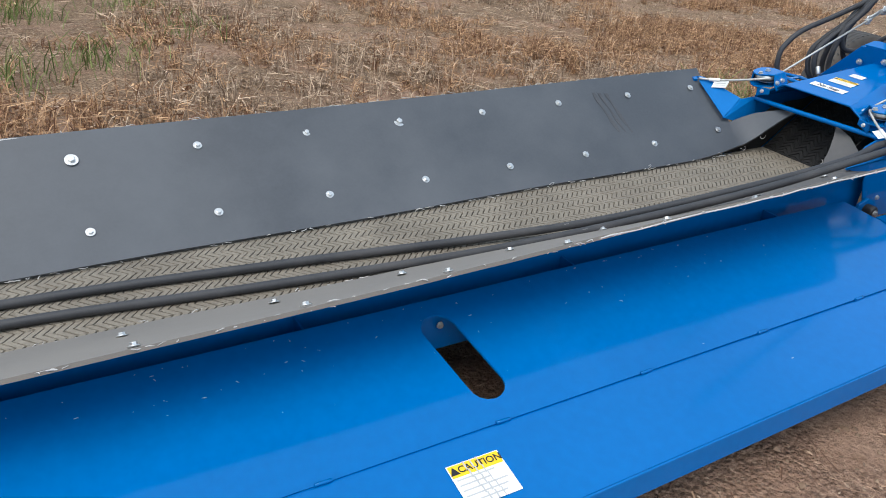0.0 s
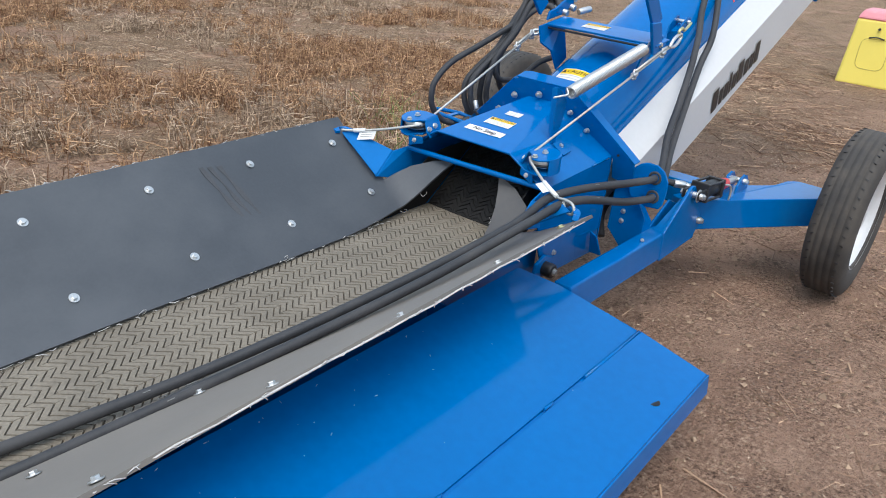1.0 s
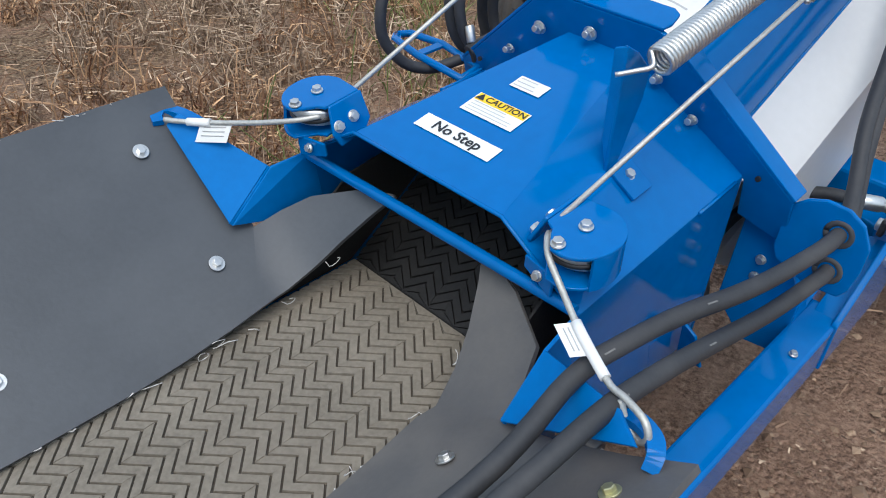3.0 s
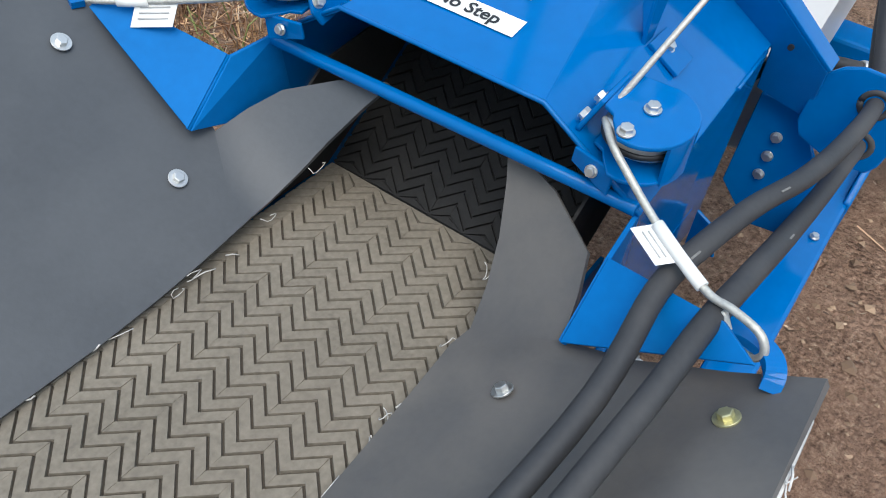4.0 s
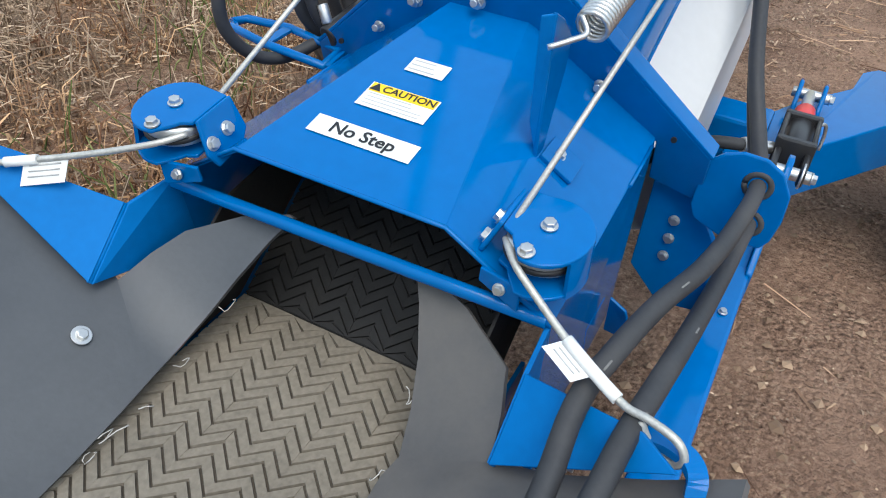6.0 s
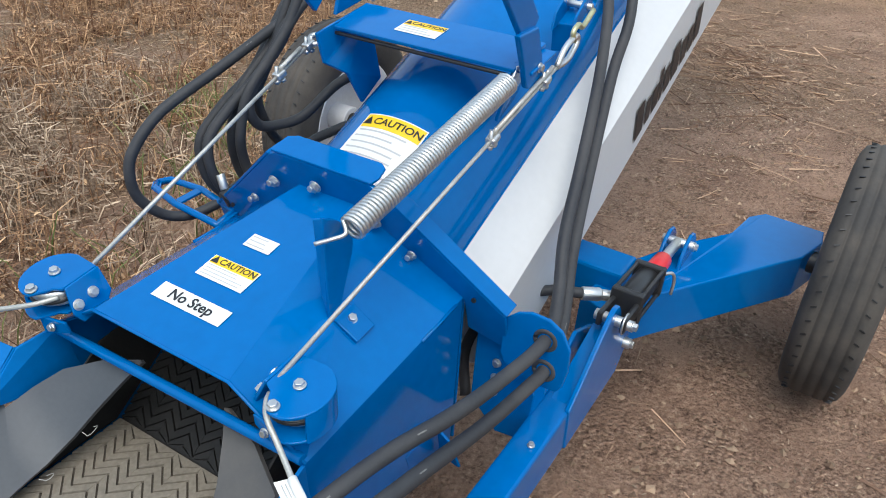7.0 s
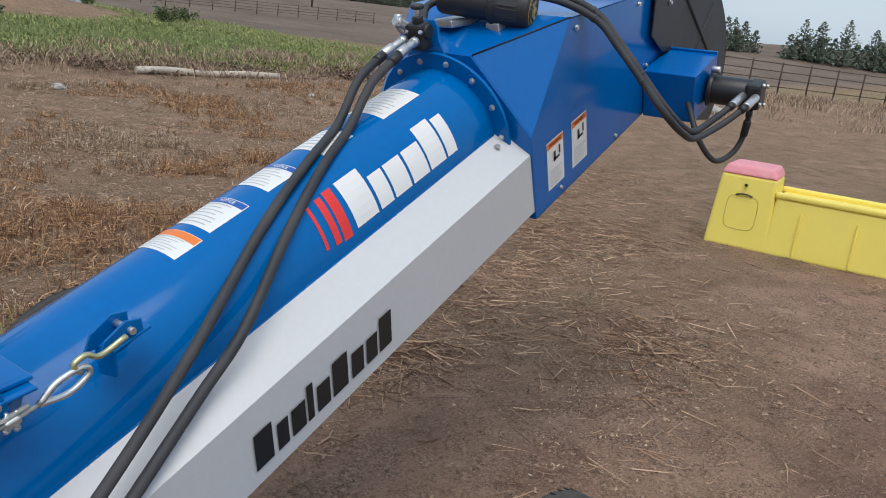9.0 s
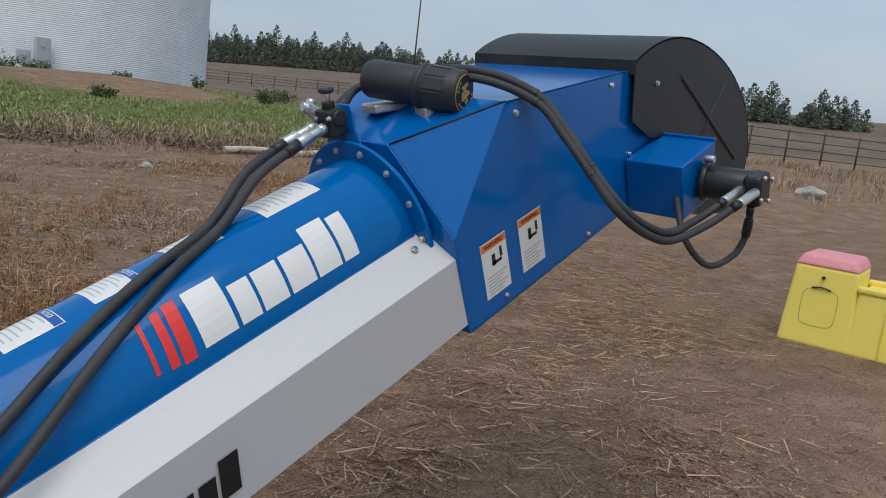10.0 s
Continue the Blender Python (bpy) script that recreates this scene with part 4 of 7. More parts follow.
part("cross_axle", beam((1.02, -0.40, 0.383), (1.02, 0.40, 0.383), 0.11, 0.10, 0.008), BLUE, conveyor)

# hydraulic cylinder on the arm
c0, c1 = Vector((0.745, -0.456, 0.460)), Vector((1.225, -0.456, 0.425))
cd = (c1 - c0).normalized()
cyl = part("hydraulic_cylinder", rod(c0 + cd * 0.075, c0 + cd * 0.235, 0.030, 20, 0.004), IRON, conveyor, "small black hydraulic cylinder with a red stop on its rod")
for s in (0.07, 0.225):
    m = aim(c0 + cd * (s + 0.008), cd)
    part("end_cap", box((0.072, 0.072, 0.020), m, 0.004), IRON, cyl)
for dy in (-1, 1):
    for dz_ in (-1, 1):
        o = Vector((0, dy * 0.030, dz_ * 0.030))
        part("tie_rod", rod(c0 + cd * 0.07 + o, c0 + cd * 0.248 + o, 0.005, 8), IRON, cyl)
part("rod_stop", rod(c0 + cd * 0.250, c0 + cd * 0.355, 0.026, 18, 0.004, r2=0.021), RED, cyl, "red painted rod stop")
part("piston_rod", rod(c0 + cd * 0.19, c1, 0.013, 14), STEEL, cyl)
for p in (c0, c1):
    part("clevis", rod(p + Vector((0, -0.042, 0)), p + Vector((0, 0.040, 0)), 0.012, 14, 0.002), STEEL, cyl)
    bolt(cyl, p + Vector((0, -0.042, 0)), (0, -1, 0), "l")
    part("washer", rod(p + Vector((0, -0.028, 0)), p + Vector((0, -0.024, 0)), 0.024, 18), STEEL, cyl)
for dy in (-0.026, 0.026):
    o = Vector((0, dy, 0))
    part("clevis_fork", beam(c0 - cd * 0.018 + o, c0 + cd * 0.075 + o, 0.012, 0.034, 0.005), IRON, cyl)
port = c0 + cd * 0.085 + Vector((0, 0.034, 0.004))
part("hose_fitting", rod(port, port + Vector((-0.018, 0.022, 0.006)), 0.013, 8, 0.002), STEEL, cyl)
part("hose_ferrule", rod(port + Vector((-0.018, 0.022, 0.006)), port + Vector((-0.045, 0.055, 0.010)), 0.015, 14, 0.002), STEEL, cyl)
part("cylinder_hose", sweep(smooth_line([port + Vector((-0.042, 0.052, 0.010)), port + Vector((-0.085, 0.12, 0.012)), port + Vector((-0.14, 0.20, -0.02)), port + Vector((-0.20, 0.24, -0.12)), port + Vector((-0.26, 0.20, -0.20))], 6), 0.012, 12), HOSE, cyl, "black rubber hose")
part("retaining_clip", sweep(smooth_line([(0.995, -0.485, 0.455), (1.020, -0.500, 0.450), (1.028, -0.506, 0.425), (1.024, -0.506, 0.392)], 5), 0.004, 8), STEEL, cyl)

# conveyor tube
tube_b = bmesh.new()
N = 56
s0, s1 = 0.565, 2.42
rings = [[tube_b.verts.new(along(s, TUBE_R * math.sin(a), TUBE_R * math.cos(a))) for a in (2 * math.pi * k / N for k in range(N))] for s in [s0 + (s1 - s0) * i / 12 for i in range(13)]]
for A, B in zip(rings, rings[1:]):
    for k in range(N):
        f = tube_b.faces.new((A[k], A[(k + 1) % N], B[(k + 1) % N], B[k]))
        f.smooth = True
bmesh.ops.recalc_face_normals(tube_b, faces=tube_b.faces[:])
tube = part("conveyor_tube", tube_b, BLUE, conveyor, "glossy blue steel conveyor tube with stickers")
tube.data.materials[0] = BLUE


def on_tube(s, turn, flip=1):
    """Drawing on the tube: u across it (towards the near side), v along it."""
    def where(u, v, lift):
        a = radians(turn) + u / TUBE_R
        r = TUBE_R + lift
        return along(s + v, -r * math.sin(a), r * math.cos(a))
    return where


def on_tube_long(s, turn):
    """Drawing on the tube that reads along it."""
    def where(u, v, lift):
        a = radians(turn) - v / TUBE_R
        r = TUBE_R + lift
        return along(s + u, -r * math.sin(a), r * math.cos(a))
    return where


# white cover of the return belt, below the tube
cov = [(0.187, 0.012), (0.295, -0.053), (0.297, -0.250), (0.20, -0.30), (0.0, -0.305)]
s0c, s1c = 0.545, 2.40
for side in (-1, 1):
    cover = None
    for (ya, wa), (yb, wb2) in zip(cov[1:], cov[2:]):
        q = [along(s0c, side * ya, wa), along(s1c, side * ya, wa), along(s1c, side * yb, wb2), along(s0c, side * yb, wb2)]
        bm = plate(q if side > 0 else q[::-1], 0.003, 0.0008)
        if cover is None:
            cover = part("belt_cover", bm, WHITE, conveyor, "white sheet-metal belt cover with black slanted marks")
        else:
            part("lower_sheet", bm, WHITE, cover)
    q = [along(s0c, side * cov[0][0], cov[0][1]), along(s1c, side * cov[0][0], cov[0][1]), along(s1c, side * cov[1][0], cov[1][1]), along(s0c, side * cov[1][0], cov[1][1])]
    if side < 0:
        part("top_flange", plate(q if side > 0 else q[::-1], 0.003, 0.0008), WHITE, cover)
    if side < 0:
        near_cover = cover
sm = bmesh.new()
sweep([along(s0c, -0.190, 0.008), along(s1c - 0.03, -0.190, 0.008)], 0.003, 6, sm)
part("cover_seam", sm, BLUE, near_cover)

# flange ring, drive head
S_RING = 2.385
ringb = bmesh.new()
rod(along(S_RING - 0.012, 0, 0), along(S_RING, 0, 0), 0.240, 56, 0.002, ringb)
ring = part("flange_ring", ringb, BLUE, conveyor)
for k in range(14):
    a = radians(12 + k * 360 / 14)
    bolt(ring, along(S_RING - 0.012, -0.215 * math.sin(a), 0.215 * math.cos(a)), along(-1, 0, 0) - along(0, 0, 0), "m")
HW = 0.300
P = {"t2": (2.185, 1.350), "t3": (2.300, 1.092), "apex": (2.315, 1.703), "t4": (2.885, 1.848), "rear": (3.16, 1.86), "low": (3.16, 1.478)}


def hd(k, side):
    return Vector((P[k][0], side * HW, P[k][1]))


headb = bmesh.new()
plate([hd("apex", -1), hd("t4", -1), hd("t4", 1), hd("apex", 1)], 0.005, 0.001, headb)
head = part("drive_head", headb, DEEP, conveyor, "dark blue sheet-metal drive head with warning stickers")
tn = Vector((2.115, -0.100, 1.560))
tf = Vector((2.115, 0.100, 1.560))
part("top_panel", plate([tn, hd("apex", -1), hd("apex", 1), tf], 0.005, 0.001), DEEP, head)
for side in (-1, 1):
    q = [hd("t2", side), hd("t3", side), hd("low", side), hd("rear", side), hd("t4", side), hd("apex", side)]
    part("side_panel", plate(q if side < 0 else q[::-1], 0.005, 0.0015), DEEP, head)
    q = [tn if side < 0 else tf, hd("t2", side), hd("apex", side)]
    part("corner_panel", plate(q if side < 0 else q[::-1], 0.005, 0.001), DEEP, head)
    for p in ((2.81, 1.797), (2.36, 1.678)):
        bolt(head, (p[0], side * (HW + 0.001), p[1]), (0, side, 0), "m")
    for p in ((2.806, 1.345), (2.98, 1.60), (2.43, 1.185)):
        bolt(head, (p[0], side * (HW + 0.001), p[1]), (0, side, 0), "s")
part("front_panel", plate([hd("t2", -1), tn, tf, hd("t2", 1), hd("t3", 1), hd("t3", -1)][::-1], 0.005, 0.001), DEEP, head)
part("floor_panel", plate([hd("t3", -1), hd("t3", 1), hd("low", 1), hd("low", -1)], 0.005, 0.001), DEEP, head)
# A black strip stands in for the shadow in the lid's gap.
part("lid_seam", sweep([tn + Vector((0.0, -0.002, 0.0015)), hd("apex", -1) + Vector((0, 0.0, 0.0015))], 0.0026, 6), INK, head)
# black discharge hood
def discharge_hood():
    # two quarter ellipses, short at the front and long at the spout
    cx, cz, rise_ = 3.25, 1.60, 0.40
    arc = []
    for k in range(33):
        a = radians(135 - k * 165 / 32)
        arc.append((cx + (0.50 if a > math.pi / 2 else 0.65) * math.cos(a), cz + rise_ * math.sin(a)))
    arc += [(3.45, 1.40), (3.17, 1.48), (3.180, 1.667), (3.06, 1.656), (2.93, 1.70)]
    hood_ob = None
    for side in (-1, 1):
        q = [Vector((x, side * 0.318, z)) for x, z in arc]
        bm = plate(q[::-1] if side > 0 else q, 0.006, 0.002)
        if hood_ob is None:
            hood_ob = part("discharge_hood", bm, POLY, conveyor, "rounded black poly discharge hood")
        else:
            part("hood_side", bm, POLY, hood_ob)
    rows = [[Vector((x, y, z)) for y in (-0.324, -0.1, 0.1, 0.324)] for x, z in arc[:33]]
    strip(rows, 0.006, "hood_shell", POLY, hood_ob)
    part("front_lip", plate([(2.893, -0.322, 1.884), (2.893, 0.322, 1.884), (2.900, 0.322, 1.838), (2.900, -0.322, 1.838)], 0.008, 0.002), POLY, hood_ob)
    part("stiffening_rib", sweep([(3.21, -0.324, 1.87), (3.77, -0.324, 1.62)], 0.0075, 8), POLY, hood_ob)
    part("stiffening_rib", sweep([(3.56, -0.323, 1.886), (3.40, -0.323, 1.63)], 0.0055, 8), POLY, hood_ob)
    bolt(hood_ob, (3.045, -0.325, 1.83), (0, -1, 0), "m")
    return hood_ob


discharge_hood()
# motor box and hydraulic motor
mb = bmesh.new()
mm = Matrix.Translation((3.095, -0.402, 1.545)) @ pose(0, 0, 0, 0, -math.degrees(SLOPE), 0)
box((0.225, 0.195, 0.180), mm, 0.004, mb)
motor_box = part("motor_box", mb, DEEP, conveyor, "dark blue motor guard box")
part("box_lid_edge", box((0.012, 0.198, 0.016), mm @ Matrix.Translation((0.108, 0, 0.092)), 0.003), DEEP, motor_box)
motor = part("hydraulic_motor", rod((3.10, -0.515, 1.545), (3.12, -0.66, 1.545), 0.052, 20, 0.006), IRON, conveyor, "black hydraulic drive motor with hose fittings")
part("port_block", box((0.086, 0.056, 0.094), Matrix.Translation((3.112, -0.672, 1.545)) @ pose(0, 0, 0, 0, -20, 0), 0.012), IRON, motor)
part("motor_flange", rod((3.098, -0.508, 1.545), (3.101, -0.526, 1.545), 0.062, 8, 0.004), IRON, motor)
for du, dw in ((-0.030, 0.033), (0.030, 0.033), (0.030, -0.033), (-0.030, -0.033)):
    part("end_bolt", rod((3.112 + du, -0.699, 1.545 + dw), (3.113 + du, -0.708, 1.545 + dw), 0.008, 6, 0.001), STEEL, motor)
part("mounting_bolt", rod((3.06, -0.52, 1.615), (3.06, -0.55, 1.615), 0.012, 6), STEEL, motor)
for dy in (0.0, 0.045):
    a = Vector((3.06, -0.690 + dy, 1.535))
    part("hose_fitting", rod(a, a + Vector((-0.11, 0.0, -0.035)), 0.015, 12, 0.003), STEEL, motor)

# canister clamped on the head
can_a, can_b = Vector((2.197, 0.093, 1.727)), Vector((2.272, -0.196, 1.713))
cu = (can_b - can_a).normalized()
can = part("manual_canister", rod(can_a, can_a + cu * 0.20, 0.052, 28, 0.014), PLASTIC, conveyor, "black plastic manual canister with a round gold-printed cap")
part("screw_cap", rod(can_a + cu * 0.165, can_b, 0.0585, 24, 0.010), PLASTIC, can)
part("cap_collar", rod(can_a + cu * 0.172, can_a + cu * 0.190, 0.0615, 28, 0.005), PLASTIC, can)
ribs = bmesh.new()
q = cu.orthogonal().normalized()
for k in range(10):
    d = Matrix.Rotation(2 * math.pi * (k + 0.5) / 10, 3, cu) @ q
    side_ = d.cross(cu)
    box((0.030, 0.0036, 0.062), Matrix.Translation(can_a + cu * 0.232 + d * 0.0570) @ Matrix((side_, d, cu)).transposed().to_4x4(), 0.0012, ribs)
part("cap_grip", ribs, PLASTIC, can)["kind"] = "stuff"
cap = bmesh.new()
rod(can_b, can_b + cu * 0.0015, 0.049, 32, 0, cap)
part("cap_print", cap, GOLD, can)
part("cap_disc", rod(can_b + cu * 0.001, can_b + cu * 0.0024, 0.046, 24, 0), INK, can)
figure = bmesh.new()
across = cu.cross(Vector((0, 0, 1))).normalized()
for k in range(22):
    if k % 11 < 9:
        d = across * math.cos(k * math.tau / 22) + Vector((0, 0, math.sin(k * math.tau / 22)))
        box((0.0055, 0.006, 0.0015), aim(can_b + cu * 0.003 + d * 0.0395, cu), 0.0, figure)
for u, off, wide, high, turn in ((0.000, 0.020, 0.020, 0.010, 30), (0.006, 0.008, 0.030, 0.010, -20), (-0.008, -0.004, 0.034, 0.011, 35), (0.010, -0.010, 0.012, 0.024, 10), (-0.012, -0.020, 0.012, 0.016, -25)):
    o = can_b + cu * 0.003 + across * u + Vector((0, 0, off))
    box((wide, 0.002, high), Matrix.Translation(o) @ Matrix((across, cu, Vector((0, 0, 1)))).transposed().to_4x4() @ pose(0, 0, 0, 0, turn, 0), 0.0, figure)
part("cap_emblem", figure, GOLD, can)
saddle_b = bmesh.new()
box((0.14, 0.09, 0.025), Matrix.Translation((2.245, 0.045, 1.660)) @ pose(0, 0, 0, 0, -14, -17), 0.006, saddle_b)
box((0.10, 0.06, 0.03), Matrix.Translation((2.275, -0.100, 1.660)) @ pose(0, 0, 0, 0, -14, -17), 0.006, saddle_b)
part("canister_foot", saddle_b, STEEL, can)
mark = bmesh.new()
for k in range(7):
    u = 0.035 + k * 0.017
    d = (Matrix.Rotation(radians(-62), 3, cu) @ Vector((0, 0, 1)))
    box((0.010, 0.010, 0.016), aim(can_a + cu * u + d * 0.0485, d), 0.002, mark)
part("raised_marks", mark, INK, can)

# control valve on the ring
vb = bmesh.new()
tip = pose(0, 0, 0, 0, -math.degrees(SLOPE), 0)
box((0.050, 0.062, 0.078), Matrix.Translation((2.035, 0.038, 1.598)) @ tip, 0.010, vb)
rod((2.035, 0.000, 1.612), (2.035, 0.080, 1.612), 0.022, 16, 0.005, vb)
valve = part("control_valve", vb, IRON, conveyor, "black hydraulic control valve with a round knob")
part("valve_bracket", plate([(2.092, -0.085, 1.500), (2.083, -0.035, 1.545), (2.074, -0.010, 1.590), (2.070, -0.002, 1.630), (2.067, 0.012, 1.648), (2.067, 0.060, 1.648), (2.070, 0.076, 1.630), (2.076, 0.084, 1.585), (2.085, 0.110, 1.540), (2.092, 0.150, 1.500)], 0.007, 0.003), DEEP, valve)
part("valve_cap", rod((2.022, 0.036, 1.630), (2.014, 0.036, 1.652), 0.017, 16, 0.004), IRON, valve)
part("knob_stem", rod((2.014, 0.036, 1.646), (2.008, 0.034, 1.674), 0.0085, 12), STEEL, valve)
part("knob", rod((2.008, 0.034, 1.670), (2.004, 0.034, 1.685), 0.020, 20, 0.006), PLASTIC, valve)
for y, z in ((0.012, 1.606), (0.060, 1.604), (0.036, 1.572)):
    part("valve_bolt", rod((2.012, y, z), (2.002, y, z + 0.002), 0.0065, 8, 0.001), STEEL, valve)
for dy in (0.0, 0.055):
    e = Vector((1.925, 0.014 + dy, 1.543 - dy * 0.10))
    a = Vector((2.000, 0.018 + dy * 0.75, 1.584))
    d = (a - e).normalized()
    fitting = part("hose_fitting", rod(e, a, 0.0120, 14, 0.003), STEEL, valve)
    part("hex_nut", rod(a - d * 0.020, a - d * 0.004, 0.0155, 6, 0.002), STEEL, fitting)
    part("ferrule", rod(e - d * 0.008, e + d * 0.034, 0.0152, 16, 0.002), STEEL, fitting)
elbow = part("elbow_fitting", sweep(smooth_line([(2.020, 0.070, 1.618), (1.996, 0.082, 1.628), (1.976, 0.086, 1.630)], 4), 0.0125, 12), STEEL, valve, "silver elbow fittings")
part("elbow_nut", rod((1.996, 0.080, 1.626), (1.984, 0.086, 1.630), 0.0165, 6, 0.002), STEEL, elbow)
part("elbow_fitting", sweep(smooth_line([(2.030, 0.080, 1.600), (2.020, 0.105, 1.622), (2.022, 0.112, 1.650)], 4), 0.0125, 12), STEEL, valve)

# saddle over the tube with two lifting arms
sad = bmesh.new()
plate([(0.642, -0.215, 0.960), (0.770, -0.215, 0.982), (0.770, 0.205, 0.982), (0.642, 0.190, 0.960)], 0.008, 0.002, sad)
saddle = part("saddle", sad, BLUE, conveyor, "blue saddle plate bridging the tube")
for side in (-1, 1):
    if side < 0:
        q = [(0.665, -0.210, 0.963), (0.765, -0.210, 0.980), (0.765, -0.165, 0.86), (0.70, -0.165, 0.83)]
    else:
        q = [(0.600, 0.205, 0.950), (0.765, 0.205, 0.980), (0.765, 0.165, 0.83), (0.70, 0.165, 0.79), (0.66, 0.175, 0.86), (0.610, 0.195, 0.89)]
    part("saddle_leg", plate(q if side > 0 else q[::-1], 0.008, 0.002), BLUE, saddle)
part("front_rod", rod((0.648, -0.20, 0.945), (0.648, 0.19, 0.945), 0.004, 10), IRON, saddle)
for side, d in ((-1, Vector((-0.98, 0.0, 1.0))), (1, Vector((-1.0, 0.0, 0.985)))):
    base = Vector((0.600, 0.215, 1.045)) if side > 0 else Vector((0.655, -0.221, 1.043))
    d = d.normalized()
    part("lift_arm", beam(base - d * (0.03 if side < 0 else 0.05), base + d * 0.95, 0.012, 0.062, 0.003), BLUE, saddle, "blue flat-bar lifting arm")
    if side < 0:
        lug = [(0.604, 1.030), (0.635, 0.975), (0.660, 0.925), (0.700, 0.912), (0.725, 0.945), (0.705, 0.985), (0.680, 1.032)]
        part("arm_lug", plate([(x, -0.236, z) for x, z in lug], 0.012, 0.003), BLUE, saddle)
        part("lug_foot", plate([(0.665, -0.24, 0.953), (0.765, -0.24, 0.972), (0.765, -0.175, 0.972), (0.665, -0.175, 0.953)][::1], 0.006, 0.002), BLUE, saddle)
        bolt(saddle, (0.700, -0.237, 0.955), (0, -1, 0), "m")

# pulleys and wire ropes
for side in (-1, 1):
    c = Vector((0.030, -0.239, 0.672)) if side < 0 else Vector((0.008, 0.250, 0.674))

    def spot(u, v, z):
        """u along the hood, v outwards from the sheave's bolt, z above the bolt's seat."""
        return c + Vector((u, side * v, z + 0.16 * u))

    back = [(0.050 * math.cos(radians(a)) * (1.0 if math.cos(radians(a)) > 0 else 1.14), 0.050 * math.sin(radians(a))) for a in range(8, 181, 12)]
    outline = [(-0.056, -0.010), (-0.034, -0.026), (-0.026, -0.030), (-0.019, -0.044), (0.046, -0.042)] + back
    pb = bmesh.new()
    plate([spot(u, v, 0) for u, v in outline][:: side], 0.006, 0.002, pb)
    housing = part("pulley_housing", pb, BLUE, hood, "blue folded pulley housing with four bolts")
    fold = [spot(-0.017, -0.044, -0.001), spot(0.046, -0.042, -0.001), spot(0.050, -0.062, -0.040), spot(0.034, -0.068, -0.056), spot(-0.010, -0.068, -0.060), spot(-0.022, -0.062, -0.040)]
    part("inner_flange", plate(fold[:: side], 0.006, 0.002), BLUE, housing)
    ring_ = [spot(u, v, -0.004) for u, v in back[:11]]
    strip([[p, p + Vector((0, side * 0.002, -0.046))] for p in ring_], 0.005, "housing_back", BLUE, housing)
    part("lower_plate", plate([spot(u * 0.96, v, -0.046) for u, v in outline][:: side], 0.005, 0.0015), BLUE, housing)
    part("front_tab", plate([spot(-0.040, -0.004, -0.050), spot(-0.030, -0.056, -0.050), spot(-0.026, -0.058, -0.072), spot(-0.036, -0.006, -0.086)][:: side], 0.005, 0.0015), BLUE, housing)
    bolt(housing, spot(-0.040, -0.030, -0.064), (-1, 0, 0.2), "s")
    part("sheave", rod(spot(-0.002, -0.002, -0.012), spot(-0.002, -0.002, -0.038), 0.040, 28, 0.005), STEEL, housing, "bare steel sheave")
    part("sheave_groove", sweep([spot(-0.002 + 0.0385 * math.cos(math.tau * k / 28), -0.002 + 0.0385 * math.sin(math.tau * k / 28), -0.025) for k in range(29)], 0.0045, 6), IRON, housing)
    for u, v in ((0.0, 0.0), (-0.046, -0.006)):
        bolt(housing, spot(u, v, 0.001), (-0.16, 0, 1), "m")
    for u, z in ((0.020, -0.026), (-0.009, -0.030)):
        bolt(housing, spot(u, -0.0600 if z > -0.028 else -0.0615, z), (0, -side * 0.90, 0.44), "m")
    far_end = Vector((0.860, -0.250, 0.978)) if side < 0 else Vector((0.700, 0.252, 0.938))
    start = Vector((0.060, -0.204, 0.680)) if side < 0 else Vector((0.040, 0.222, 0.668))
    rope = part("wire_rope", sweep([start.lerp(far_end, -0.04), start.lerp(far_end, 0.89)], 0.0038, 10), CABLE, conveyor, "taut steel wire rope")
    if side < 0:
        tail = smooth_line([Vector((0.012, -0.200, 0.652)), Vector((-0.006, -0.211, 0.655)), Vector((-0.025, -0.229, 0.650)), Vector((-0.040, -0.260, 0.635)), Vector((-0.054, -0.288, 0.623)), Vector((-0.067, -0.312, 0.616)), Vector((-0.083, -0.348, 0.605)), Vector((-0.096, -0.378, 0.599)), Vector((-0.104, -0.402, 0.603)), Vector((-0.113, -0.430, 0.601)), Vector((-0.117, -0.441, 0.586)), Vector((-0.113, -0.432, 0.571)), Vector((-0.106, -0.412, 0.573)), Vector((-0.100, -0.394, 0.594))], 6)
    else:
        tail = smooth_line([Vector((-0.016, 0.212, 0.655)), Vector((-0.045, 0.235, 0.648)), Vector((-0.070, 0.285, 0.632)), Vector((-0.092, 0.335, 0.618)), Vector((-0.118, 0.385, 0.607)), Vector((-0.140, 0.420, 0.602)), Vector((-0.150, 0.440, 0.600))], 6)

    def on_tail(f):
        return tail[int(f * (len(tail) - 1))]

    part("rope_tail", sweep(tail, 0.0042, 10), CABLE, rope)
    part("rope_sleeve", sweep([on_tail(f) for f in ((0.36, 0.40, 0.44, 0.48, 0.52) if side < 0 else (0.62, 0.67, 0.72, 0.77))], 0.0066, 12), PAPER, rope, "white plastic sleeve")
    p, q = (on_tail(0.36), on_tail(0.45)) if side < 0 else (on_tail(0.52), on_tail(0.68))
    drop = Vector((-0.012, 0.020, -0.010)) if side < 0 else Vector((-0.014, 0.000, -0.030))
    tag = part("rope_tag", plate([p, q, q + drop, p + drop], 0.0008, 0), PAPER, rope, "white paper tag")
